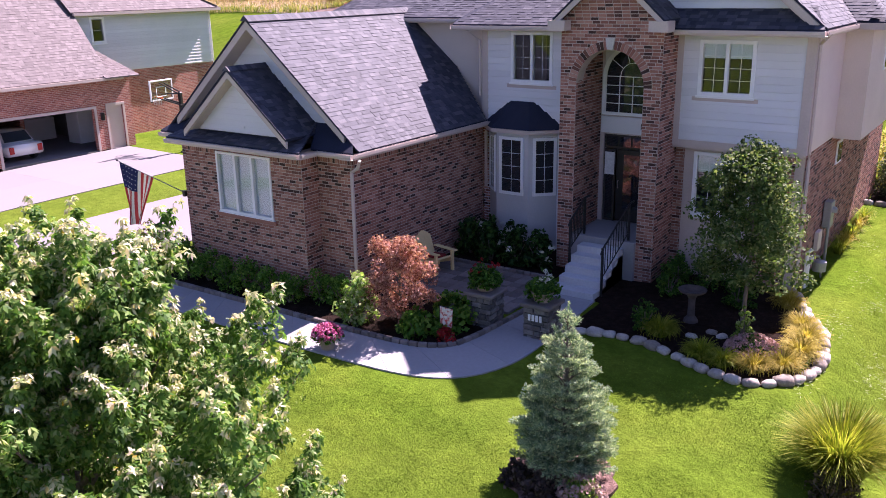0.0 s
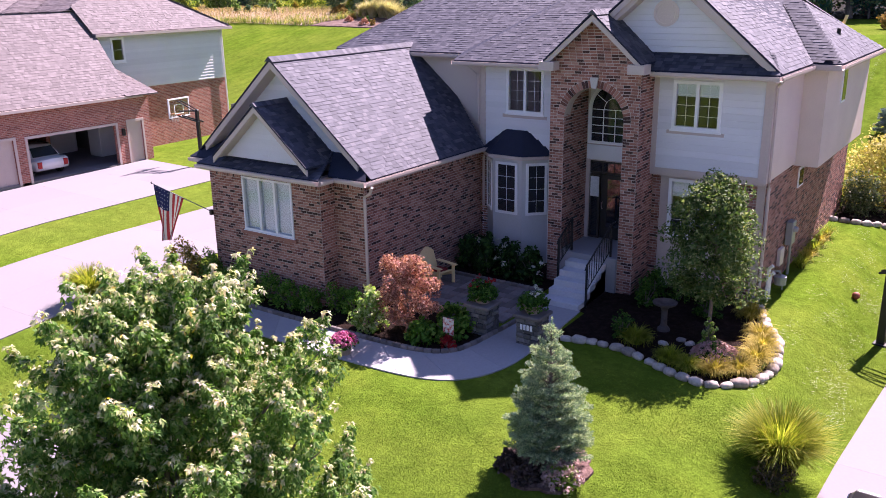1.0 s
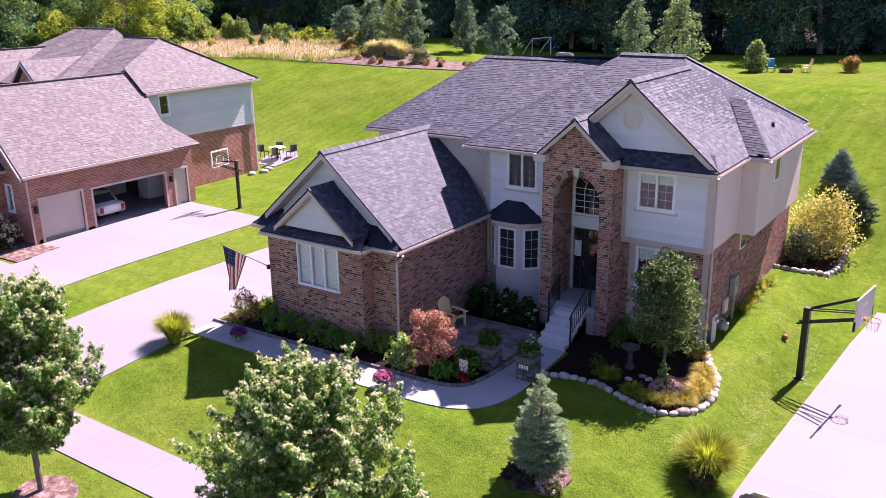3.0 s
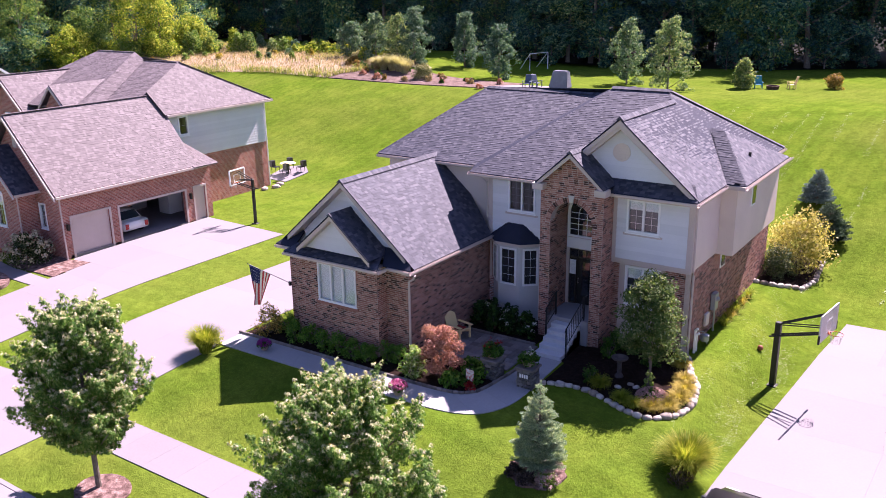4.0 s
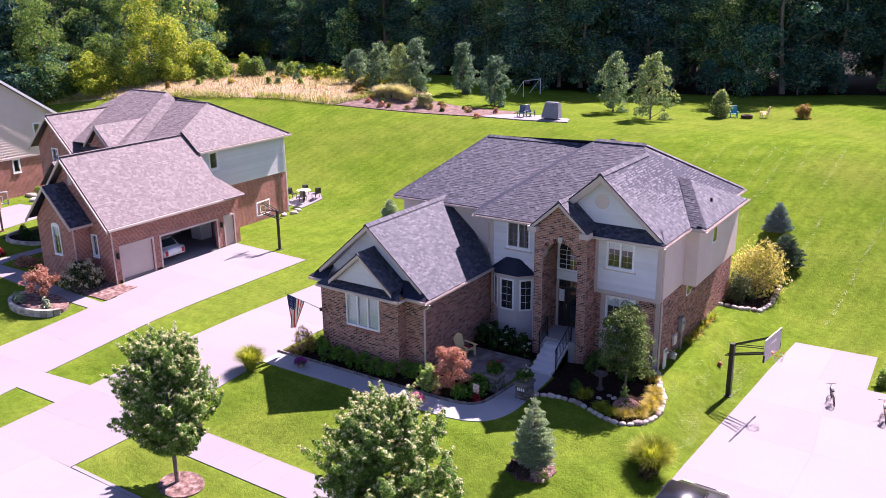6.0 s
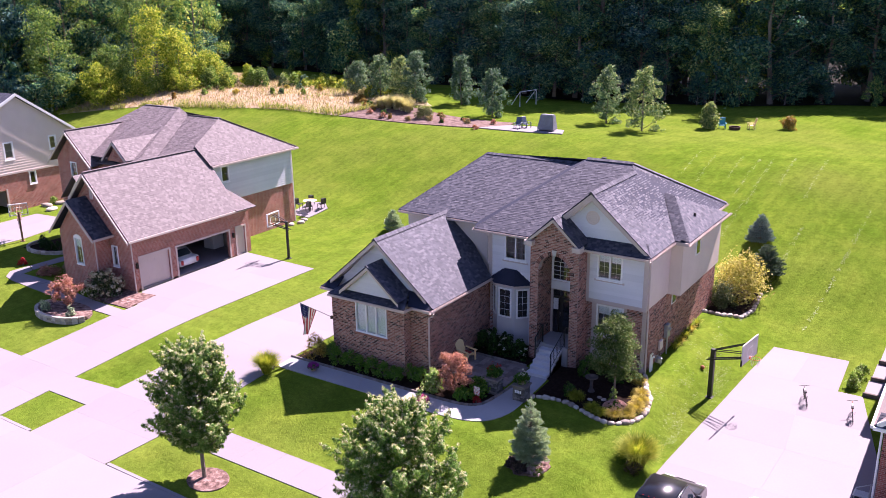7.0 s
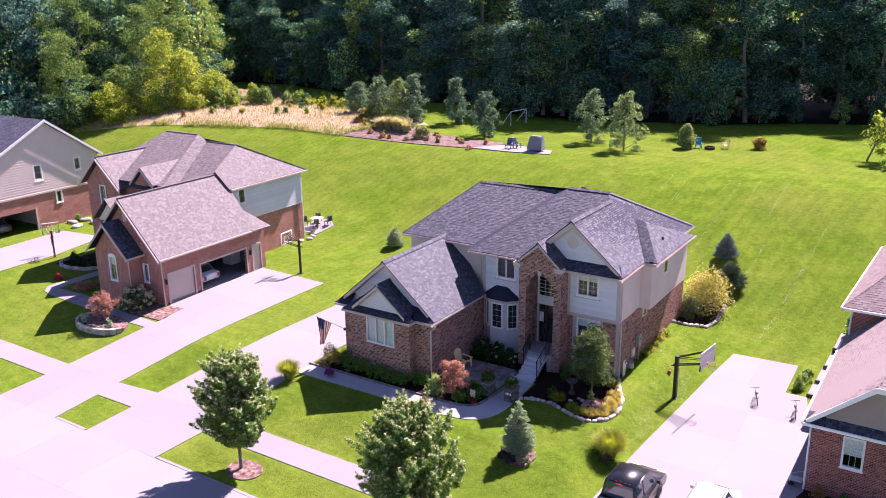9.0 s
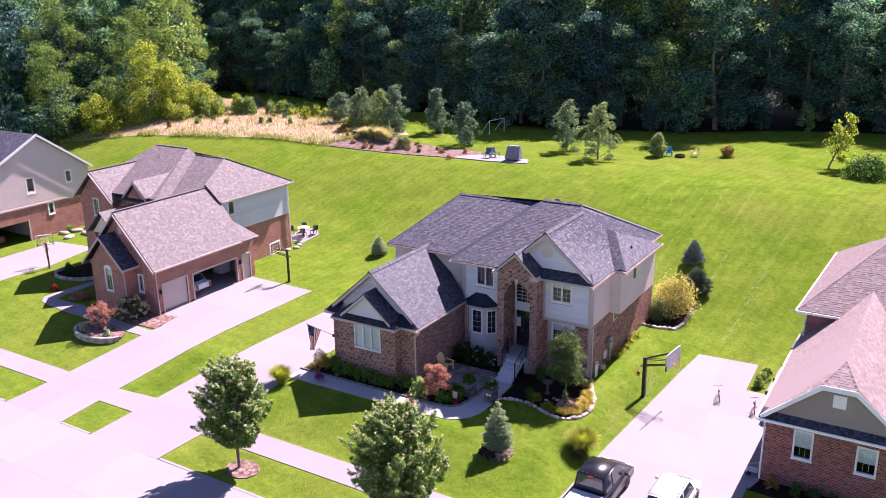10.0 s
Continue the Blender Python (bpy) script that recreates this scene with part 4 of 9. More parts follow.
rake([(-18.95, 3.97), (-16.0, 6.5), (-13.05, 3.97)], 14.68, 14.74, 0.26, house)
rake([(-17.7, 3.85), (-15.9, 5.38), (-14.1, 3.85)], 13.87, 13.92, 0.22, house)
part("soffit", prism([(-17.6, 3.8), (-15.9, 5.25), (-14.2, 3.8), (-14.33, 3.8), (-15.9, 5.14), (-17.47, 3.8)], "y", 13.91, 14.2), M_trim, house)
rake([(-10.0, 6.33), (-8.55, 7.6), (-7.1, 6.33)], 18.92, 18.98, 0.22, house)
rake([(-10.05, 6.2), (-7.0, 8.85), (-3.9, 6.15)], 19.72, 19.78, 0.24, house)
part("soffit", prism([(-18.95, 3.82), (-16.0, 6.37), (-13.05, 3.82), (-13.2, 3.82), (-16.0, 6.24), (-18.8, 3.82)], "y", 14.73, 15.15), M_trim, house)
part("soffit", prism([(-9.8, 6.3), (-7.0, 8.7), (-4.1, 6.3), (-4.4, 6.3), (-7.0, 8.45), (-9.5, 6.3)], "y", 19.77, 20.2), M_trim, house)


def eave(x0, y0, x1, y1, z, wall_off, side):
    """Gutter, fascia and soffit along an eave; side: the way outwards."""
    dx, dy = side
    p = [(x0, y0), (x1, y1), (x1 - dx * wall_off, y1 - dy * wall_off), (x0 - dx * wall_off, y0 - dy * wall_off)]
    part("soffit", prism(p, "z", z - 0.16, z - 0.13), M_trim, house)
    lip = [(0.0, -0.15), (0.075, -0.15), (0.1, -0.1), (0.1, -0.035), (0.09, -0.035), (0.09, -0.095), (0.07, -0.14), (0.01, -0.14), (0.01, -0.035), (0.0, -0.035)]
    bm = prism([((y0 + dy * u) if dy else (x0 + dx * u), z + v) for u, v in lip], "x" if dy else "y", *((x0, x1) if dy else (y0, y1)))
    part("gutter", bm, M_trim, house)


eave(-18.4, 13.85, -13.7, 13.85, EW, 0.35, (0, -1))
eave(-19.4, 14.45, -18.4, 14.45, EW, 0.33, (0, -1))
eave(-13.7, 14.45, -12.6, 14.45, EW, 0.33, (0, -1))
eave(-13.7, 13.85, -13.7, 14.34, EW, 0.3, (1, 0))
eave(-12.6, 14.35, -12.6, 20.2, EW, 0.35, (1, 0))
eave(-18.9, 20.65, -13.6, 20.65, 6.3, 0.35, (0, -1))
eave(-13.6, 20.0, -9.95, 20.0, 6.15, 0.5, (0, -1))
eave(-13.6, 20.0, -13.6, 20.65, 6.15, 0.6, (-1, 0))
eave(-7.15, 19.6, -3.92, 19.6, 6.14, 0.55, (0, -1))
eave(-3.92, 19.5, -3.92, 22.95, 6.15, 0.3, (1, 0))
eave(-3.2, 22.95, -3.2, 29.95, 6.15, 0.35, (1, 0))
eave(-3.92, 29.95, -3.92, 31.95, 6.15, 0.3, (1, 0))
part("soffit", box(-3.92, 22.85, 5.99, -3.2, 23.2, 6.14), M_trim, house)
part("eave_return", box(-10.05, 18.85, 6.08, -9.6, 19.3, 6.32), M_trim, house)
part("eave_return", box(-7.5, 18.85, 6.08, -7.05, 19.3, 6.32), M_trim, house)


def downspout(pts):
    part("downspout", tube(pts, [0.045] * len(pts), 6), M_trim, house)


downspout([(-12.5, 14.55, 3.4), (-12.62, 14.62, 3.2), (-12.88, 14.7, 3.05), (-12.88, 14.7, 0.05)])
downspout([(-13.5, 20.3, 6.1), (-12.98, 20.4, 5.7), (-12.98, 20.42, 4.2)])
downspout([(-3.85, 19.75, 6.05), (-4.12, 20.25, 5.8), (-4.12, 20.3, 3.4), (-4.12, 20.38, 3.2), (-4.12, 20.38, 0.0)])
downspout([(-12.8, 20.44, 3.2), (-12.8, 20.44, 1.6)])


def ridge_cap(p0, p1, w=0.17, drop=0.1):
    """Overlapping cap shingles along a ridge."""
    a, b = Vector(p0), Vector(p1)
    d = (b - a).normalized()
    s = Vector((0, 0, 1)).cross(d).normalized()
    vs, fs = [], []
    n = max(1, int((b - a).length / 0.14))
    for k in range(n):
        p, q = a + (b - a) * (k / n), a + (b - a) * ((k + 1) / n) + d * 0.03
        m = len(vs)
        for pt, l in ((p, 0.026), (q, 0.018)):
            vs += [pt + s * w - Vector((0, 0, drop - l)), pt + Vector((0, 0, l + 0.01)), pt - s * w - Vector((0, 0, drop - l))]
        fs += [(m, m + 1, m + 4, m + 3), (m + 1, m + 2, m + 5, m + 4), (m, m + 2, m + 1)]
    raw("ridge_cap", vs, fs, M_shingle, roof)["kind"] = "stuff"


ridge_cap((-16.0, 14.64, 6.53), (-16.0, 22.0, 6.53), 0.16, 0.13)
ridge_cap((-16.3, 26.0, 8.87), (-9.9, 26.0, 8.87), 0.17, 0.08)
ridge_cap((-9.9, 25.75, 9.22), (-7.3, 25.75, 9.22), 0.17, 0.08)
ridge_cap((-7.0, 19.68, 8.9), (-7.0, 25.2, 8.9), 0.16, 0.13)
ridge_cap((-3.95, 31.8, 6.2), (-7.38, 25.75, 9.22), 0.15, 0.08)
ridge_cap((-18.88, 20.68, 6.32), (-16.3, 26.0, 8.87), 0.14, 0.1)
ridge_cap((-15.9, 13.84, 5.4), (-15.9, 15.2, 5.4), 0.13, 0.1)
ridge_cap((-8.55, 18.88, 7.64), (-8.55, 21.6, 7.64), 0.14, 0.12)
for x, y, z in ((-4.6, 26.1, 6.98), (-9.2, 26.3, 9.1)):
    part("roof_vent", box(x - 0.12, y - 0.12, z - 0.1, x + 0.12, y + 0.12, z + 0.12, 0.03), M_black, roof)

# bay windows: tall panes with white casings on the front and the slanted sides
def slanted_window(parent, p, q, z0, z1, f0, f1):
    a, b = Vector((*p, 0)), Vector((*q, 0))
    d = (b - a).normalized()
    nrm = Vector((d.y, -d.x, 0))
    L = (b - a).length
    def bx(u0, u1, za, zb, w0, w1, bm):
        vs = [a + d * u + nrm * w + Vector((0, 0, z)) for u, w, z in ((u0, w0, za), (u1, w0, za), (u1, w1, za), (u0, w1, za), (u0, w0, zb), (u1, w0, zb), (u1, w1, zb), (u0, w1, zb))]
        v = [bm.verts.new(x) for x in vs]
        for f in ((0, 1, 2, 3), (4, 5, 6, 7), (0, 1, 5, 4), (1, 2, 6, 5), (2, 3, 7, 6), (3, 0, 4, 7)):
            bm.faces.new([v[i] for i in f])
        return bm
    u0, u1 = L * f0, L * f1
    bm = bmesh.new()
    c = 0.08
    bx(u0, u1, z0, z0 + c, 0.0, 0.04, bm), bx(u0, u1, z1 - c, z1, 0.0, 0.04, bm), bx(u0, u0 + c, z0 + c, z1 - c, 0.0, 0.04, bm), bx(u1 - c, u1, z0 + c, z1 - c, 0.0, 0.04, bm)
    w = part("window", bm, M_white, parent)
    part("pane", bx(u0 + c, u1 - c, z0 + c, z1 - c, 0.004, 0.012, bmesh.new()), M_pane_dark, w)
    m = (u0 + u1) / 2
    part("muntin", bx(m - 0.005, m + 0.005, z0 + c, z1 - c, 0.012, 0.02, bmesh.new()), M_white, w)
    for k in range(1, 4):
        z = z0 + c + (z1 - z0 - 2 * c) * k / 4
        part("muntin", bx(u0 + c, u1 - c, z - 0.005, z + 0.005, 0.0125, 0.0195, bmesh.new()), M_white, w)


M_pane_dark = mat("dark_pane", [(0.3, (0.012, 0.017, 0.024)), (0.7, (0.02, 0.027, 0.035))], 0.04, 3, 0.6, bump=0, spec=0.9)
slanted_window(bay, (-12.15, 19.95), (-11.15, 19.95), 1.6, 3.2, 0.1, 0.86)
slanted_window(bay, (-11.15, 19.95), (-10.5, 20.55), 1.6, 3.2, 0.14, 0.88)
slanted_window(bay, (-12.75, 20.55), (-12.15, 19.95), 1.6, 3.2, 0.14, 0.86)

# entrance: door with sidelight and transom, band with bars, arched window
door = part("door", box(-8.95, 20.78, 1.05, -7.95, 20.84, 2.98, 0.006), M_black, wall_door)
M_door_glass = M_pane_dark
part("pane", box(-8.75, 20.765, 1.4, -8.15, 20.779, 2.85), M_door_glass, door)
part("door_handle", tube([(-8.88, 20.76, 1.95), (-8.88, 20.72, 1.95), (-8.88, 20.72, 2.15), (-8.88, 20.76, 2.15)], [0.012] * 4, 6), M_trim, door)
M_stain = mat("dark_stained_wood", [(0.3, (0.03, 0.022, 0.018)), (0.7, (0.05, 0.037, 0.03))], 0.5, 40, 3, bump=0.1, stretch=(6, 6, 0.6))
sl = part("sidelight", box(-9.3, 20.76, 0.78, -8.98, 20.84, 2.98), M_stain, wall_door)
part("pane", box(-9.24, 20.745, 1.1, -9.04, 20.759, 2.92), M_door_glass, sl)
M_notice = mat("white_paper", [(0.3, g(0.7)), (0.7, g(0.78))], 0.6, 20, 2, bump=0)
part("notice", box(-9.27, 20.73, 2.3, -9.0, 20.744, 2.9), M_notice, sl, "white paper notice")
tr = part("transom", box(-9.3, 20.76, 3.0, -7.8, 20.84, 3.38), M_stain, wall_door)
for k in range(4):
    part("pane", box(-9.25 + k * 0.365, 20.745, 3.06, -8.93 + k * 0.365, 20.759, 3.32), M_door_glass, tr)
band = part("number_panel", box(-9.38, 20.66, 3.42, -7.72, 20.7, 3.84), M_siding, wall_door)
for k in range(4):
    part("bar", box(-8.28 + k * 0.12, 20.645, 3.55, -8.2 + k * 0.12, 20.66, 3.71), M_black, band)
aw0, aw1, awz, awt = -9.27, -7.83, 3.96, 4.87
awr, awc = (aw1 - aw0) / 2, (aw0 + aw1) / 2
def arch_shape(r, z0):
    return [(awc - r, z0)] + [(awc - r * math.cos(k * math.pi / 16), awt + r * math.sin(k * math.pi / 16)) for k in range(17)] + [(awc + r, z0)]
outer, inner = arch_shape(awr + 0.09, awz - 0.07), arch_shape(awr, awz)
bm = bmesh.new()
for y in (20.62, 20.7):
    o, i = [bm.verts.new((x, y, z)) for x, z in outer], [bm.verts.new((x, y, z)) for x, z in inner]
    for k in range(len(o)):
        bm.faces.new((o[k], o[(k + 1) % len(o)], i[(k + 1) % len(o)], i[k]))
aw = part("window", bm, M_white, wall_door, "tall arched white window")
part("spandrel", prism([(-9.42, 3.72), (-9.42, 5.76), (-7.68, 5.76), (-7.68, 3.72)], "y", 20.72, 20.78), M_siding, wall_door)
part("pane", prism(inner, "y", 20.685, 20.69), M_pane_dark, aw)
for k in (1, 2, 3):
    x = awc - awr + 2 * awr * k / 4
    part("muntin", box(x - 0.009, 20.66, awz, x + 0.009, 20.684, awt), M_white, aw)
for k in range(1, 5):
    z = awz + (awt - awz) * k / 4
    part("muntin", box(aw0, 20.662, z - 0.009, aw1, 20.683, z + 0.009), M_white, aw)
for k in (1, 2, 3, 4):
    a = math.pi * k / 5
    d = Vector((math.cos(a), 0, math.sin(a)))
    part("muntin", tube([Vector((awc, 20.672, awt)) + d * 0.33, Vector((awc, 20.672, awt)) + d * awr], [0.01] * 2, 4), M_white, aw)
part("muntin", tube([(awc + 0.35 * math.cos(k * math.pi / 8), 20.672, awt + 0.35 * math.sin(k * math.pi / 8)) for k in range(9)], [0.01] * 9, 4), M_white, aw)

# side window, utility boxes
sw = part("window", box(-3.56, 25.25, 4.85, -3.52, 25.85, 5.95), M_white, bump)
part("pane", box(-3.53, 25.31, 4.92, -3.51, 25.79, 5.88), M_pane_dark, sw)
sw2 = part("window", box(-4.2, 23.9, 2.5, -4.16, 24.5, 3.1), M_white, wall_right)
part("pane", box(-4.17, 23.96, 2.56, -4.15, 24.44, 3.04), M_pane_dark, sw2)
M_steel = mat("galvanised_grey", [(0.3, (0.3, 0.31, 0.32)), (0.7, (0.38, 0.39, 0.4))], 0.45, 40, 3, bump=0.1, metal=0.3)
meter = tagged(empty("electric_meter", -4.1, 23.2, 0), "grey electric meter box with conduit on a brick wall", "meter")
part("meter_box", box(-4.18, 23.0, 1.0, -3.98, 23.4, 1.7, 0.02), M_steel, meter)
part("dial", lathe([(0.0, 0), (0.11, 0.0), (0.11, 0.1), (0.06, 0.14)], 14, -3.98, 23.2, 1.4), M_steel, meter)
part("conduit", tube([(-4.05, 23.2, 1.02), (-4.05, 23.2, -0.2)], [0.04, 0.04], 8), M_steel, meter)
gas = tagged(empty("gas_meter", -3.9, 21.4, 0), "grey gas meter with pipes beside a brick wall", "meter")
part("meter_body", lathe([(0.05, 0.3), (0.16, 0.32), (0.17, 0.55), (0.05, 0.6)], 14, -3.85, 21.5, 0), M_steel, gas)
part("pipe", tube([(-4.1, 21.2, 0.75), (-3.85, 21.3, 0.75), (-3.85, 21.5, 0.6)], [0.025] * 3, 6), M_steel, gas)
part("pipe", tube([(-3.85, 21.7, 0.4), (-3.85, 21.8, 0.4), (-3.85, 21.8, -0.2)], [0.025] * 3, 6), M_steel, gas)
pvc = tagged(part("vent_pipe", tube([(-4.0, 20.75, -0.2), (-4.0, 20.75, 0.95), (-3.9, 20.75, 1.05)], [0.05] * 3, 8), M_white), "white plastic vent pipes beside a brick wall", "pipe")
tagged(part("vent_pipe", tube([(-4.0, 20.95, -0.2), (-4.0, 20.95, 0.7), (-3.9, 20.95, 0.8)], [0.05] * 3, 8), M_white), "white plastic vent pipes beside a brick wall", "pipe")
cable = tagged(part("utility_panel", box(-4.19, 22.3, 0.55, -4.08, 22.7, 1.05, 0.015), M_siding_beige), "beige utility box on a brick wall", "utility box")

# steps and railings
steps = tagged(empty("front_steps", -8.55, 18.5, 0), "grey concrete front steps up to the porch", "steps")
M_step = mat("step_concrete", [(0.3, (0.54, 0.54, 0.55)), (0.7, (0.62, 0.62, 0.63))], 0.85, 20, 1.5, bump=0.15, dirt=0.15)
for ya, z in ((17.4, 0.17), (17.8, 0.34), (18.1, 0.52), (18.42, 0.7), (18.75, 0.87)):
    part("step", box(-9.05, ya, -0.3, -7.95, 19.098, z, 0.015), M_step, steps)
for x, pts in ((-9.1, ((18.45, 0.66), (19.25, 1.03))), (-7.9, ((17.75, 0.3), (19.25, 1.03)))):
    rail = tagged(empty("railing", x, 18.4, 0), "black iron stair railing beside the front steps", "railing", "front step railings")
    (ya, za), (yb, zb) = pts
    part("handrail", tube([(x, ya - 0.1, za + 0.78), (x, ya, za + 0.9), (x, yb, zb + 0.95), (x, yb + 0.25, zb + 0.95)], [0.025] * 4, 6), M_black, rail)
    part("bottom_rail", tube([(x, ya, za + 0.18), (x, yb, zb + 0.2)], [0.015] * 2, 5), M_black, rail)
    for y, z in pts:
        part("post", box(x - 0.025, y - 0.025, -0.1, x + 0.025, y + 0.025, z + 0.92), M_black, rail)
    for k in range(1, 10):
        f = k / 10
        y, z = ya + (yb - ya) * f, za + (zb - za) * f
        part("baluster", box(x - 0.009, y - 0.009, z + 0.18, x + 0.009, y + 0.009, z + 0.91), M_black, rail)

# ---- neighbouring houses ----
def far_brick(name, c1, c2, mortar):
    """Brick courses for walls that stay far off; runs along x + y, so that it serves walls of both ways."""
    m = bpy.data.materials.new(name)
    m.use_nodes = True
    nt = m.node_tree
    p = nt.nodes["Principled BSDF"]
    pos = nt.nodes.new("ShaderNodeNewGeometry").outputs["Position"]
    sp = nt.nodes.new("ShaderNodeSeparateXYZ")
    cb = nt.nodes.new("ShaderNodeCombineXYZ")
    nt.links.new(pos, sp.inputs[0])
    nt.links.new(maths(nt, "ADD", sp.outputs[0], sp.outputs[1]), cb.inputs[0])
    nt.links.new(sp.outputs[2], cb.inputs[1])
    bt = nt.nodes.new("ShaderNodeTexBrick")
    bt.inputs["Scale"].default_value = 1.0
    bt.inputs["Brick Width"].default_value, bt.inputs["Row Height"].default_value, bt.inputs["Mortar Size"].default_value = 0.21, 0.077, 0.009
    bt.inputs["Color1"].default_value, bt.inputs["Color2"].default_value, bt.inputs["Mortar"].default_value = (*c1, 1), (*c2, 1), (*mortar, 1)
    nt.links.new(cb.outputs[0], bt.inputs[0])
    col = mixc(nt, 1.0, bt.outputs[0], ramp(nt, noise_tex(nt, pos, 1.2), [(0.3, g(0.75)), (0.7, g(1.1))]), "MULTIPLY")
    nt.links.new(col, p.inputs["Base Color"])
    p.inputs["Roughness"].default_value = 0.88
    b = nt.nodes.new("ShaderNodeBump")
    b.inputs["Strength"].default_value, b.inputs["Distance"].default_value = 0.6, 0.01
    nt.links.new(bt.outputs[1], b.inputs["Height"])
    b.invert = True
    nt.links.new(b.outputs[0], p.inputs["Normal"])
    return m


M_far = far_brick("far_brick", (0.26, 0.075, 0.055), (0.48, 0.18, 0.13), (0.5, 0.36, 0.3))
M_far_red = far_brick("far_red_brick", (0.19, 0.052, 0.044), (0.34, 0.105, 0.085), (0.4, 0.29, 0.26))
nb = tagged(empty("house", -43, 24, 0), "red brick house with tan shingle roof and open side garage", "house")
T = M_shingle_tan
OPEN_NB, DOOR_NB, MAN_NB = (18.4, 22.9, -0.3, 2.05), (15.5, 17.75, -0.3, 2.1), (23.6, 24.4, -0.3, 2.1)
nw = wall_solid("wall", "x", -35.4, 1, 15.0, 24.9, -0.6, 3.4, [OPEN_NB, DOOR_NB, MAN_NB], M_far, nb)
nf = wall_solid("wall", "y", 15.0, -1, -42.3, -35.6, -0.6, 3.4, [(-37.4, -36.8, 1.4, 2.8)], M_far, nb, top=(-38.85, 7.1))
window(nf, "y", 15.0, -1, -37.4, -36.8, 1.4, 2.8, cols=1, grid=(1, 1))
part("niche", prism([(-38.95, 5.6), (-38.65, 5.6), (-38.65, 6.2), (-38.8, 6.35), (-38.95, 6.2)], "y", 14.96, 15.02), M_trim, nf)
wall_solid("wall", "x", -38.0, 1, 24.9, 32.3, -0.5, 3.36, [], M_far, nb)
nsw = wall_solid("wall", "x", -37.98, 1, 20.0, 32.3, 3.36, 6.2, [(24.95, 25.75, 4.75, 6.0)], M_siding, nb)
window(nsw, "x", -37.98, 1, 24.95, 25.75, 4.75, 6.0, cols=1, grid=(0, 1), casing=0.12)
siding(nsw, "x", -37.98, 1, full(20.0, 32.3), 3.4, 6.15, holes([(24.95, 25.75, 4.75, 6.0)]), M_siding, 0.16)
wall_solid("wall", "y", 32.3, 1, -50.4, -38.2, -0.3, 6.2, [], M_siding, nb)
wall_solid("wall", "y", 24.9, 1, -37.98, -35.62, -0.3, 3.4, [], M_far, nb)
wall_solid("wall", "x", -50.4, -1, 20.5, 32.3, -0.3, 6.2, [], M_far, nb)
gd = part("garage_door", box(-35.58, 15.5, -0.3, -35.5, 17.75, 2.1), M_trim, nb, "closed pale panelled garage door")
for i in range(4):
    for j in range(4):
        part("panel", box(-35.5, 15.58 + j * 0.54, 0.0 + i * 0.52, -35.494, 16.02 + j * 0.54, 0.4 + i * 0.52), M_trim, gd)
part("door", box(-35.55, 23.6, -0.2, -35.48, 24.4, 2.1), M_trim, nb, "pale side door")
for y0, y1, z1 in ((15.38, 15.5, 2.2), (17.75, 17.87, 2.2), (18.28, 18.4, 2.15), (22.9, 23.02, 2.15), (23.5, 23.6, 2.2), (24.4, 24.5, 2.2)):
    part("door_jamb", box(-35.42, y0, -0.3, -35.37, y1, z1), M_trim, nw)
for y0, y1, z0 in ((15.38, 17.87, 2.1), (18.28, 23.02, 2.05), (23.5, 24.5, 2.1)):
    part("door_head", box(-35.42, y0, z0, -35.365, y1, z0 + 0.12), M_trim, nw)
for y in (15.2, 23.25):
    lamp = part("wall_lamp", box(-35.4, y - 0.06, 1.5, -35.22, y + 0.06, 1.85, 0.02), M_black, nw)
M_drywall = mat("grey_drywall", [(0.3, (0.2, 0.19, 0.18)), (0.7, (0.26, 0.25, 0.24))], 0.9, 20, 0.8, bump=0.1)
part("garage_ceiling", box(-42.1, 15.2, 2.75, -35.62, 24.68, 2.82), M_drywall, nb)
part("garage_wall", box(-42.1, 15.2, -0.5, -42.0, 24.68, 2.75), M_drywall, nb)
part("garage_wall", box(-42.0, 24.6, -0.5, -35.62, 24.68, 2.75), M_drywall, nb)
part("garage_wall", box(-42.0, 15.2, -0.5, -35.62, 15.28, 2.75), M_drywall, nb)
part("garage_floor", box(-42, 15.2, -0.6, -35.4, 24.7, 0.13), M_concrete, nb)
part("shelving", box(-41.8, 19.5, 0.02, -41.2, 21.6, 1.9, 0.02), M_siding_beige, nb)
part("cupboard", box(-38.9, 23.6, 0.02, -37.9, 24.6, 1.75, 0.02), M_white, nb)
part("freezer", box(-41.6, 22.0, 0.02, -40.6, 24.0, 1.2, 0.03), M_white, nb)
nroof = empty("roof")
nroof.parent = nb
def nroofp(poly, cover=True, course=0.15):
    return roof_plane(nroof, poly, T, M_shingle_tan, rng, cover=cover, course=course)
nroofp([(-35.1, 14.6, 3.45), (-35.1, 23.75, 3.45), (-38.85, 24.1, 7.35), (-38.85, 14.6, 7.35)])
nroofp([(-42.6, 24.3, 3.45), (-42.6, 14.6, 3.45), (-38.85, 14.6, 7.35), (-38.85, 24.3, 7.35)], False)
nroofp([(-34.9, 23.4, 3.42), (-34.9, 25.2, 3.42), (-37.95, 24.9, 4.55), (-37.95, 23.4, 4.55)])
nroofp([(-37.6, 23.8, 6.25), (-37.6, 32.7, 6.25), (-40.2, 27.3, 9.0), (-38.85, 23.6, 7.57)])
nroofp([(-46.0, 20.5, 6.25), (-39.1, 20.5, 6.25), (-38.87, 23.65, 7.52), (-40.2, 27.3, 9.0), (-46.0, 27.3, 9.0)])
nroofp([(-41.35, 20.5, 6.72), (-40.3, 20.5, 6.26), (-43.6, 27.3, 9.01), (-44.7, 27.4, 9.46)])
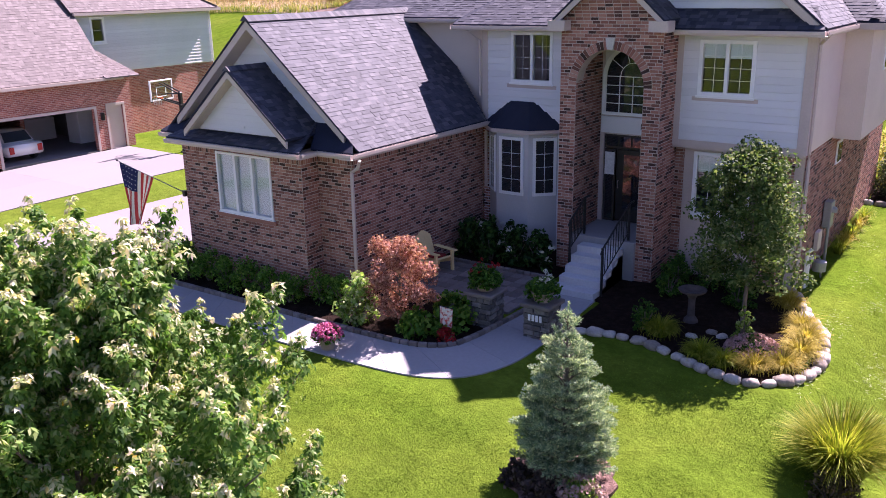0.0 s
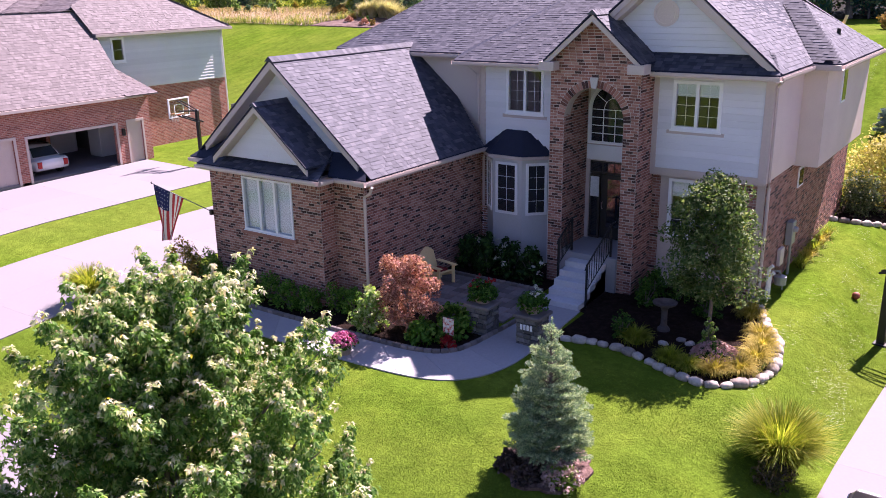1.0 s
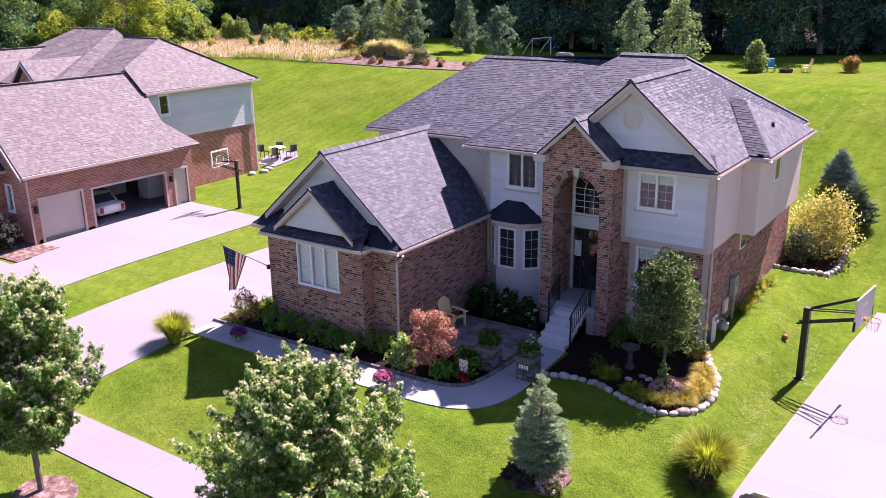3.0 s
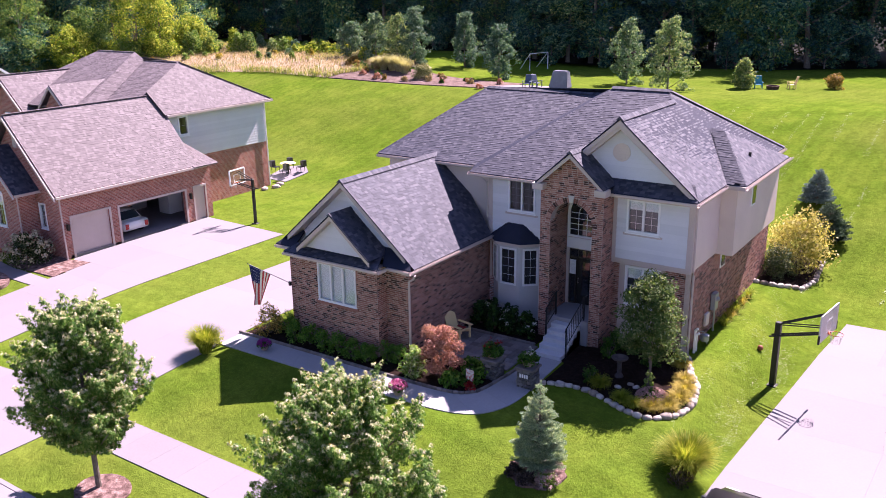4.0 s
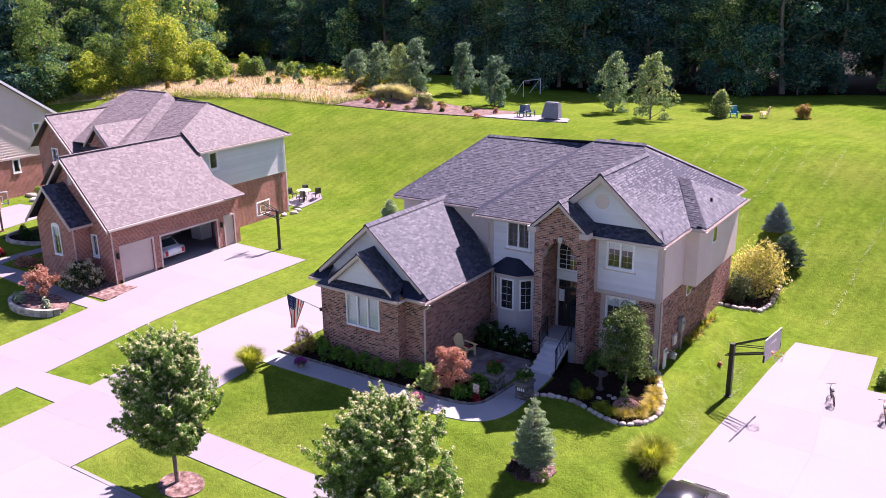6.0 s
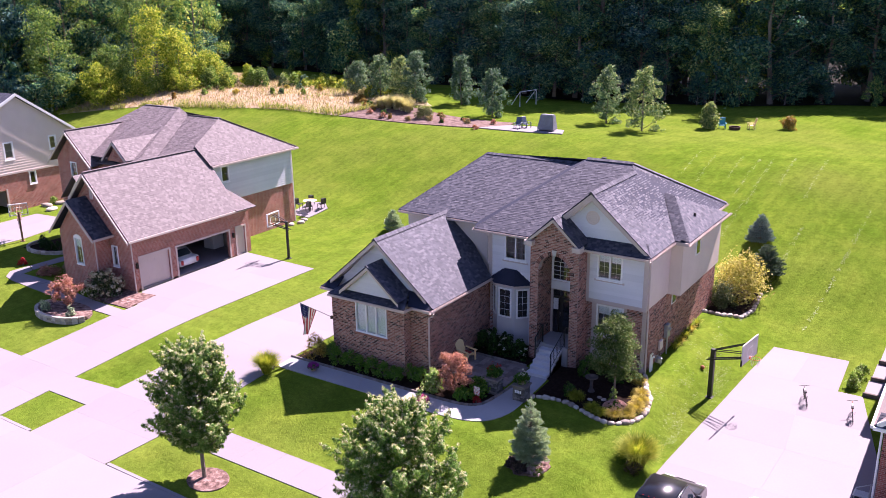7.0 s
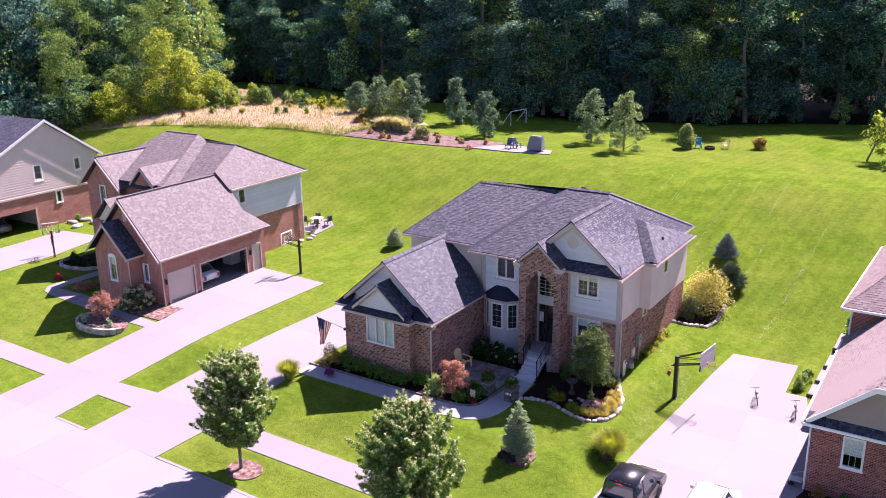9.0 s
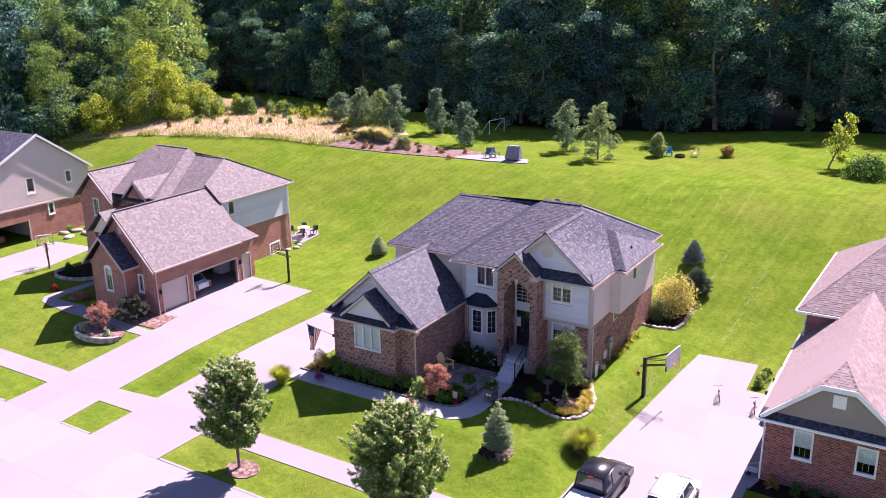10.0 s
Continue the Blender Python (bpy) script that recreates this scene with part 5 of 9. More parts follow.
nroofp([(-50.8, 20.5, 6.72), (-41.35, 20.5, 6.72), (-44.7, 27.4, 9.46), (-48.6, 27.4, 9.46)])
nroofp([(-50.8, 32.7, 6.25), (-37.6, 32.7, 6.25), (-40.2, 27.3, 9.0), (-48.6, 27.45, 9.44)], False)
nroofp([(-50.8, 32.7, 6.25), (-50.8, 20.6, 6.45), (-48.6, 27.4, 9.46)], False)
nroofp([(-45.8, 19.9, 6.05), (-45.8, 25.4, 6.05), (-48.4, 25.4, 8.45), (-48.4, 19.9, 8.45)])
nroofp([(-51.0, 25.4, 6.05), (-51.0, 19.9, 6.05), (-48.4, 19.9, 8.45), (-48.4, 25.4, 8.45)], False)
nroofp([(-41.95, 20.1, 6.8), (-41.95, 22.0, 6.8), (-43.3, 24.6, 8.1), (-43.3, 20.1, 8.1)])
nroofp([(-44.65, 22.0, 6.8), (-44.65, 20.1, 6.8), (-43.3, 20.1, 8.1), (-43.3, 24.6, 8.1)], False)
part("dormer_face", prism([(-44.4, 6.6), (-42.2, 6.6), (-43.3, 7.85)], "y", 20.35, 20.5), M_far, nb)
part("rake_board", prism([(-44.65, 6.72), (-43.3, 8.03), (-41.95, 6.72), (-41.95, 6.55), (-43.3, 7.85), (-44.65, 6.55)], "y", 20.04, 20.1), M_trim, nb)
ng = wall_solid("wall", "y", 20.3, -1, -50.4, -46.3, -0.5, 6.2, [(-48.85, -48.1, 4.55, 6.1)], M_far, nb, top=(-48.4, 8.2))
window(ng, "y", 20.3, -1, -48.85, -48.1, 4.55, 6.1, cols=1, grid=(1, 3))
wall_solid("wall", "x", -46.3, 1, 20.5, 21.5, -0.5, 6.2, [], M_far, nb)
wall_solid("wall", "y", 20.9, -1, -46.3, -38.2, -0.4, 6.2, [], M_far, nb)
part("rake_board", prism([(-51.0, 5.98), (-48.4, 8.38), (-45.8, 5.98), (-45.8, 5.8), (-48.4, 8.2), (-51.0, 5.8)], "y", 19.8, 19.88), M_trim, nb)
part("rake_board", prism([(-42.6, 3.37), (-38.85, 7.27), (-35.1, 3.37), (-35.1, 3.2), (-38.85, 7.1), (-42.6, 3.2)], "y", 14.5, 14.58), M_trim, nb)
# small front gable of the garage wing
ns = wall_solid("wall", "y", 14.0, -1, -41.2, -37.6, -0.6, 3.5, [(-39.75, -38.95, 1.45, 3.25)], M_far, nb, top=(-39.4, 5.5))
window(ns, "y", 14.0, -1, -39.75, -38.95, 1.45, 3.25, cols=1, grid=(1, 1), blind=0.35)
part("window_head", prism([(-39.75, 3.22)] + [(-39.35 - 0.4 * math.cos(k * math.pi / 10), 3.22 + 0.22 * math.sin(k * math.pi / 10)) for k in range(1, 10)] + [(-38.95, 3.22)], "y", 13.96, 14.02), M_white, ns)
wall_solid("wall", "x", -37.6, 1, 14.2, 15.0, -0.6, 3.5, [], M_far, nb)
wall_solid("wall", "x", -41.2, -1, 14.2, 15.0, -0.6, 3.5, [], M_far, nb)
roof_plane(nroof, [(-37.15, 13.6, 3.5), (-37.15, 15.3, 3.5), (-39.4, 15.3, 5.75), (-39.4, 13.6, 5.75)], M_shingle, M_shade_shingle_base, rng, course=0.15)
roof_plane(nroof, [(-41.65, 15.3, 3.5), (-41.65, 13.6, 3.5), (-39.4, 13.6, 5.75), (-39.4, 15.3, 5.75)], M_shingle, M_shade_shingle_base, rng, cover=False)
part("rake_board", prism([(-41.65, 3.43), (-39.4, 5.68), (-37.15, 3.43), (-37.15, 3.28), (-39.4, 5.5), (-41.65, 3.28)], "y", 13.5, 13.58), M_trim, nb)
# porch gable beside it
roof_plane(nroof, [(-42.3, 17.2, 4.4), (-42.3, 20.6, 4.4), (-44.0, 20.6, 6.1), (-44.0, 17.2, 6.1)], T, T, rng, course=0.15)
roof_plane(nroof, [(-45.7, 20.6, 4.4), (-45.7, 17.2, 4.4), (-44.0, 17.2, 6.1), (-44.0, 20.6, 6.1)], T, T, rng, cover=False)
part("porch_gable", prism([(-45.4, 4.3), (-42.6, 4.3), (-44.0, 5.8)], "y", 17.5, 17.7), M_siding_beige, nb)
for x in (-45.3, -42.8):
    part("porch_pier", box(x - 0.25, 17.4, -0.4, x + 0.25, 17.9, 4.3), M_far, nb)
def trim_line(a, b, w=0.1, h=0.13, parent=None, material=None):
    """A straight gutter or board between two points, level or sloping."""
    va, vb = Vector(a), Vector(b)
    d = (vb - va).normalized()
    s = Vector((0, 0, 1)).cross(d).normalized() * w / 2
    u = Vector((0, 0, h / 2))
    bm = bmesh.new()
    v = [bm.verts.new(p) for p in (va - s - u, va + s - u, va + s + u, va - s + u, vb - s - u, vb + s - u, vb + s + u, vb - s + u)]
    for f in ((0, 1, 2, 3), (4, 5, 6, 7), (0, 1, 5, 4), (1, 2, 6, 5), (2, 3, 7, 6), (3, 0, 4, 7)):
        bm.faces.new([v[i] for i in f])
    return part("gutter", bm, material or M_trim, parent)
trim_line((-35.05, 14.6, 3.36), (-35.05, 24.4, 3.36), parent=nb)
trim_line((-37.55, 23.9, 6.15), (-37.55, 32.7, 6.15), parent=nb)
trim_line((-37.1, 13.6, 3.42), (-37.1, 15.0, 3.42), parent=nb)
part("downspout", tube([(-35.3, 14.9, 3.3), (-35.3, 14.92, -0.3)], [0.045] * 2, 6), M_trim, nb)
part("downspout", tube([(-37.55, 13.95, 3.4), (-37.55, 13.95, -0.4)], [0.045] * 2, 6), M_trim, nb)
part("downspout", tube([(-37.9, 32.2, 6.1), (-37.9, 32.25, 0.1)], [0.045] * 2, 6), M_white, nb)
nridge = lambda a, b: trim_line(a, b, 0.2, 0.02, nroof, M_shingle_tan)
nridge((-38.85, 14.6, 7.38), (-38.85, 24.0, 7.38)), nridge((-40.2, 27.3, 9.02), (-43.6, 27.3, 9.02)), nridge((-44.7, 27.4, 9.48), (-48.6, 27.4, 9.48)), nridge((-48.4, 19.9, 8.48), (-48.4, 25.4, 8.48)), nridge((-40.2, 27.3, 9.02), (-37.65, 32.6, 6.3))

nb2 = tagged(empty("house", -66, 22, 0), "beige siding and brick house with a plain gable side", "house")
wall_solid("wall", "x", -61.5, 1, 17.0, 29.2, -0.4, 3.35, [(17.0, 22.1, -0.2, 2.0), (24.3, 25.0, 2.1, 3.3)], M_far, nb2)
n2 = wall_solid("wall", "x", -61.48, 1, 17.0, 29.2, 3.35, 6.2, [(22.4, 23.3, 4.5, 6.05), (26.55, 27.3, 4.8, 6.05)], M_siding_beige, nb2, top=(24.0, 9.75))
siding(n2, "x", -61.48, 1, lambda z: [(17.0, 29.2)] if z < 6.2 else [(24.0 - (9.75 - z) * 1.85, 24.0 + (9.75 - z) * 1.42)], 3.4, 9.6, lambda z: [(22.4, 23.3), (26.55, 27.3)] if 4.7 < z < 6.05 else [], M_siding_beige, 0.22)
window(n2, "x", -61.48, 1, 22.4, 23.3, 4.5, 6.05, cols=1, grid=(0, 1), casing=0.13)
window(n2, "x", -61.48, 1, 26.55, 27.3, 4.8, 6.05, cols=1, grid=(0, 1), casing=0.13)
window(n2, "x", -61.5, 1, 24.3, 25.0, 2.1, 3.3, cols=1, grid=(0, 1), casing=0.13)
roof_plane(nb2, [(-61.2, 29.6, 6.0), (-80, 29.6, 6.0), (-80, 24.0, 9.95), (-61.2, 24.0, 9.95)], S, SB, rng, cover=False)
roof_plane(nb2, [(-61.2, 16.5, 5.95), (-80, 16.5, 5.95), (-80, 24.0, 9.95), (-61.2, 24.0, 9.95)], S, SB, rng, course=0.2)
wall_solid("wall", "y", 29.2, 1, -80, -61.7, -0.4, 6.2, [], M_siding_beige, nb2)
wall_solid("wall", "y", 17.0, -1, -80, -61.7, -0.4, 6.2, [], M_far, nb2)
part("garage_floor", box(-68, 17.0, -0.4, -61.5, 23.0, 0.0), M_walk, nb2)
part("garage_wall", box(-68.2, 17.0, -0.4, -68.0, 29.0, 3.3), M_siding_beige, nb2)
part("garage_wall", box(-68.0, 23.0, -0.4, -61.7, 23.2, 3.3), M_siding_beige, nb2)
trim_line((-61.15, 29.6, 5.95), (-61.15, 24.0, 9.9), 0.06, 0.25, nb2, M_white)
trim_line((-61.15, 16.5, 5.9), (-61.15, 24.0, 9.9), 0.06, 0.25, nb2, M_white)
part("door_jamb", box(-61.5, 22.1, -0.2, -61.46, 22.25, 2.1), M_trim, nb2)
trim_line((-61.45, 17.0, 3.35), (-61.45, 29.2, 3.35), 0.06, 0.16, nb2)

# the house beside the wide driveway
M_pink = mat("pale_shingle", [(0.0, (0.19, 0.14, 0.132)), (0.4, (0.22, 0.167, 0.158)), (0.75, (0.25, 0.192, 0.182)), (1.0, (0.29, 0.23, 0.22))], 0.8, 120, 0.4, True, 0.4, dirt=0.25, spec=0.3, blotch=0.2)
M_stucco = mat("taupe_stucco", [(0.3, (0.33, 0.275, 0.245)), (0.7, (0.38, 0.32, 0.285))], 0.9, 60, 1, bump=0.3)
rh = tagged(empty("house", 11, 20, -0.8), "red brick house with a pale tan shingle roof", "house")
W1, W2 = (7.96, 8.85, 0.9, 2.4), (10.67, 11.58, 0.9, 2.3)
rf = wall_solid("wall", "y", 15.43, -1, 6.7, 12.8, -1.1, 2.8, [W1, W2], M_mortar_red, rh)
bricks(rf, "y", 15.43, -1, full(6.7, 12.8), -0.9, 2.6, holes([W1, W2]), M_brick_red, 0, rb)
bricks(rf, "y", 15.43, -1, full(6.7, 12.8), 2.6, 2.8, none, M_brick_red, 0, rb, length=0.0775, height=0.2)
for w in (W1, W2):
    window(rf, "y", 15.43, -1, *w, cols=1, grid=(2, 1), blind=0.62)
wall_solid("wall", "x", 6.7, -1, 15.63, 26.0, -1.1, 2.8, [], M_far_red, rh)
wall_solid("wall", "x", 12.8, 1, 15.63, 26.0, -1.1, 2.8, [], M_far_red, rh)
wall_solid("wall", "y", 26.0, -1, 6.6, 20, -1.0, 4.5, [], M_far_red, rh)
wall_solid("wall", "x", 6.6, -1, 26.2, 38.0, -1.0, 4.5, [], M_far_red, rh)
rroof = empty("roof")
rroof.parent = rh
def rr_(poly, cover=True):
    return roof_plane(rroof, poly, M_pink, M_pink, rng, cover=cover, course=0.16)
rr_([(6.35, 28.0, 2.85), (6.35, 15.0, 2.85), (8.95, 15.0, 5.1), (9.7, 16.6, 5.8), (9.7, 28.0, 5.8)])
rr_([(13.05, 15.0, 2.85), (13.05, 28.0, 2.85), (9.7, 28.0, 5.8), (9.7, 16.6, 5.8), (10.45, 15.0, 5.1)])
rr_([(8.95, 15.0, 5.1), (10.45, 15.0, 5.1), (9.7, 16.6, 5.8)])
rr_([(6.1, 25.5, 4.66), (21, 25.5, 4.66), (21, 31.5, 8.3), (10.5, 31.5, 8.3)])
rr_([(6.5, 38.4, 4.66), (6.1, 25.5, 4.66), (10.5, 31.5, 8.3)])
rr_([(21, 38.4, 4.66), (6.5, 38.4, 4.66), (10.5, 31.5, 8.3), (21, 31.5, 8.3)], False)
roof_plane(rroof, [(6.4, 14.95, 2.85), (13.0, 14.95, 2.85), (12.9, 15.45, 3.2), (6.5, 15.45, 3.2)], M_shingle, M_shade_shingle_base, rng)
part("gable", prism([(6.9, 3.1), (12.5, 3.1), (10.4, 4.95), (9.0, 4.95)], "y", 15.3, 15.43), M_stucco, rh)
part("rake_board", prism([(6.45, 2.95), (8.95, 5.1), (10.45, 5.1), (12.95, 2.95), (12.95, 2.72), (10.4, 4.86), (9.0, 4.86), (6.45, 2.72)], "y", 14.95, 15.02), M_white, rh)
part("gable_vent", box(9.46, 15.24, 4.0, 10.02, 15.3, 4.62), M_white, rh)
trim_line((6.35, 14.93, 2.76), (13.05, 14.93, 2.76), parent=rh, material=M_white)
trim_line((6.3, 15.0, 2.76), (6.3, 25.5, 2.76), parent=rh, material=M_white)
trim_line((6.1, 25.45, 4.56), (21, 25.45, 4.56), parent=rh, material=M_white)
trim_line((6.05, 25.5, 4.56), (6.45, 38.4, 4.56), parent=rh, material=M_white)
part("downspout", tube([(6.62, 15.5, 2.7), (6.62, 15.5, -0.8)], [0.045] * 2, 6), M_white, rh)
part("downspout", tube([(6.52, 25.9, 4.5), (6.52, 25.9, 3.0)], [0.045] * 2, 6), M_white, rh)

# ---- trees ----
def limbs(rnd, x, y, z, h, spread, n, r0, bm=None, start=0.3):
    """A tapered trunk with limbs; returns the mesh and the limb ends."""
    bm = tube([(x, y, z - 0.15), (x + rnd.uniform(-.03, .03) * h, y + rnd.uniform(-.03, .03) * h, z + h * 0.5), (x, y, z + h * 0.92)], [r0 * 1.25, r0 * 0.7, r0 * 0.12], 9, bm)
    ends = []
    for k in range(n):
        a, f = k * 2.4 + rnd.uniform(-.4, .4), start + (0.9 - start) * k / n
        l = spread * (1.05 - 0.75 * f) * rnd.uniform(0.8, 1.15)
        p0 = Vector((x, y, z + h * f * 0.9))
        p1 = p0 + Vector((math.cos(a) * l * 0.5, math.sin(a) * l * 0.5, l * 0.35))
        p2 = p0 + Vector((math.cos(a) * l, math.sin(a) * l, l * 0.75))
        tube([p0, p1, p2], [r0 * 0.4, r0 * 0.25, r0 * 0.08], 5, bm)
        ends += [p1, p2]
    return bm, ends


def clump_cloud(g_, n, cx, cy, z0, z1, r, profile):
    """Clump centres in a crown of uneven boughs: profile(f) is its half width at the height share f."""
    out = []
    boughs = max(7, n // 9)
    for k in range(boughs):
        f, a = ((k + 0.5) / boughs) ** 0.9, k * 2.39996 + g_.uniform(-0.5, 0.5)
        w = r * profile(f) * g_.uniform(0.5, 1.12)
        reach = r * g_.uniform(0.2, 0.36)
        for _ in range(n // boughs):
            d = g_.normal(size=3)
            d /= np.linalg.norm(d)
            q = reach * g_.uniform(0.2, 1.0)
            out.append((cx + w * math.cos(a) * g_.uniform(0.55, 1.0) + d[0] * q, cy + w * math.sin(a) * g_.uniform(0.55, 1.0) + d[1] * q, min(z1 + 0.25 * reach, z0 + (z1 - z0) * f + d[2] * q * 0.9)))
    while len(out) < n:
        f, a = g_.uniform(), g_.uniform(0, 2 * np.pi)
        w = r * profile(f) * 0.6 * math.sqrt(g_.uniform())
        out.append((cx + w * math.cos(a), cy + w * math.sin(a), z0 + (z1 - z0) * f))
    return out


def broadleaf(name, x, y, h, r, low, trunk_r, clumps, per, leaf, material, label, category="tree", seed=1, clump_r=0.35, profile=None, zbase=None, flat=0.8, group=""):
    z = ground_z(x, y) if zbase is None else zbase
    rnd, g_ = random.Random(seed), np.random.default_rng(seed)
    tree = tagged(empty(name, x, y, z), label, category, group)
    bm, ends = limbs(rnd, x, y, z, h, r * 1.1, 11, trunk_r, start=low)
    part("trunk", bm, M_bark, tree)
    profile = profile or (lambda f: math.sin(math.pi * (0.12 + 0.83 * f)) ** 0.7)
    cs = clump_cloud(g_, clumps, x, y, z + h * low, z + h, r, profile) + [tuple(e) for e in ends]
    rs = g_.uniform(0.6, 1.25, len(cs)) * clump_r
    leaves("crown", cs, rs, per, leaf, material, tree, g_, flat)
    return tree


maple_prof = lambda f: max(0.05, math.sin(math.pi * (0.05 + 0.92 * f))) ** 0.75


def maple(x, y, h, r, low, label, seed, boughs=34, per=40, leaf=0.1, lop=0.0):
    """A crown of separate boughs that rise outwards, each with leafy shoots; pale young leaves at the sunlit ends."""
    z = ground_z(x, y)
    rnd, g_ = random.Random(seed), np.random.default_rng(seed)
    tree = tagged(empty("maple_tree", x, y, z), label, "tree")
    bm, ends = limbs(rnd, x, y, z, h, r * 1.1, 13, 0.075, start=low)
    cs, rs, tips, tr = [], [], [], []
    z0, z1 = z + h * low, z + h
    for k in range(boughs):
        f = ((k + 0.5) / boughs) ** 0.9
        a = k * 2.39996 + rnd.uniform(-0.3, 0.3)
        w = r * maple_prof(f) * rnd.choice((0.5, 0.72, 0.86, 0.95, 1.03, 1.15)) * (1 + lop * math.cos(a - 0.6)) * (0.9 + 0.1 * min(1.0, 3 * f))
        end = Vector((x + w * math.cos(a), y + w * math.sin(a), min(z1 - 0.25, z0 + (z1 - z0) * f + rnd.uniform(-0.15, 0.15))))
        root = Vector((x + 0.1 * w * math.cos(a), y + 0.1 * w * math.sin(a), max(z0 - 0.1, end.z - 0.7 * w - 0.25)))
        tube([root, root.lerp(end, 0.5) - Vector((0, 0, 0.06)), end], [0.03, 0.02, 0.006], 5, bm)
        for j in range(8):
            s = 0.3 + 0.7 * (j + 0.5) / 8
            base = root.lerp(end, s)
            b = j * 2.4 + rnd.uniform(-0.4, 0.4)
            spread = 0.42 * (1.2 - s) + 0.1
            rise = rnd.uniform(0.12, 0.5) * (0.55 + 0.5 * s)
            tip = base + Vector((spread * math.cos(b) + 0.14 * math.cos(a), spread * math.sin(b) + 0.14 * math.sin(a), rise))
            for q, rad in ((0.1, 0.2), (0.45, 0.17), (0.8, 0.12), (1.05, 0.07)):
                cs.append(tuple(base.lerp(tip, q)))
                rs.append(rad * rnd.uniform(0.8, 1.2))
            if rnd.random() < 0.6 + 0.4 * f:
                for q in (0.6, 0.8, 1.0, 1.2):
                    e = base.lerp(tip, q)
                    tips.append((e.x + rnd.uniform(-.07, .07), e.y + rnd.uniform(-.07, .07), e.z + rnd.uniform(0.03, 0.1)))
                    tr.append(rnd.uniform(0.04, 0.09))
    part("trunk", bm, M_bark, tree)
    lobed("crown", cs, rs, per, leaf, L_maple, tree, g_, 0.85, 0.35)
    lobed("young_leaves", tips, tr, 8, leaf * 0.85, L_tip, tree, g_, 0.5, 0.45, "pale cream young leaves")
    return tree


maple(-6.6, 3.6, 5.95, 2.2, 0.2, "young leafy green maple with pale sunlit leaf tips", 4, 115, 30, 0.075, 0.1)
maple(-16.35, 3.5, 5.75, 1.82, 0.24, "young leafy green maple in a mulch ring", 9, 80, 28, 0.082)

# ---- plants: kinds ----
def shrub(name, x, y, r, h, material, label, n=60, per=26, leaf=0.07, seed=1, z=None, flat=1.0, group="", category="shrub", clump=None, petals=None, petal_n=0, petal_size=0.06):
    zb = ground_z(x, y) if z is None else z
    g_ = np.random.default_rng(seed)
    top = tagged(empty(name, x, y, zb), label, category, group)
    bm = bmesh.new()
    for k in range(5):
        a = k * 1.26
        tube([(x, y, zb - 0.05), (x + 0.3 * r * math.cos(a), y + 0.3 * r * math.sin(a), zb + h * 0.4), (x + 0.6 * r * math.cos(a), y + 0.6 * r * math.sin(a), zb + h * 0.7)], [0.025, 0.018, 0.008], 5, bm)
    part("stem", bm, M_bark, top)
    cs = []
    for k in range(n):
        a, u = g_.uniform(0, 2 * np.pi), g_.uniform(0.0, 1.0)
        q = math.sqrt(max(0.0, 1 - (u * 0.98) ** 2)) * g_.uniform(0.5, 1.0) * (0.92 + 0.16 * math.sin(3 * a + seed) + 0.1 * math.sin(5 * a + 9 * u + seed))
        cs.append((x + r * q * math.cos(a) * 0.85, y + r * q * math.sin(a) * 0.85, zb + 0.06 + h * u * (0.84 + 0.14 * math.sin(2 * a + seed * 1.7))))
    rs = g_.uniform(0.6, 1.3, n) * (clump or r * 0.26)
    leaves("foliage", cs, rs, per, leaf, material, top, g_, flat)
    if petals:
        pc = []
        for k in range(petal_n):
            a, u = g_.uniform(0, 2 * np.pi), g_.uniform(0.25, 1.0)
            q = math.sqrt(max(0.0, 1 - (u * 0.95) ** 2))
            pc.append((x + r * q * math.cos(a), y + r * q * math.sin(a), zb + 0.05 + h * u))
        leaves("flower", pc, np.full(len(pc), petal_size * 1.1), 12, petal_size, petals, top, g_, 0.7)["kind"] = "stuff"
    return top


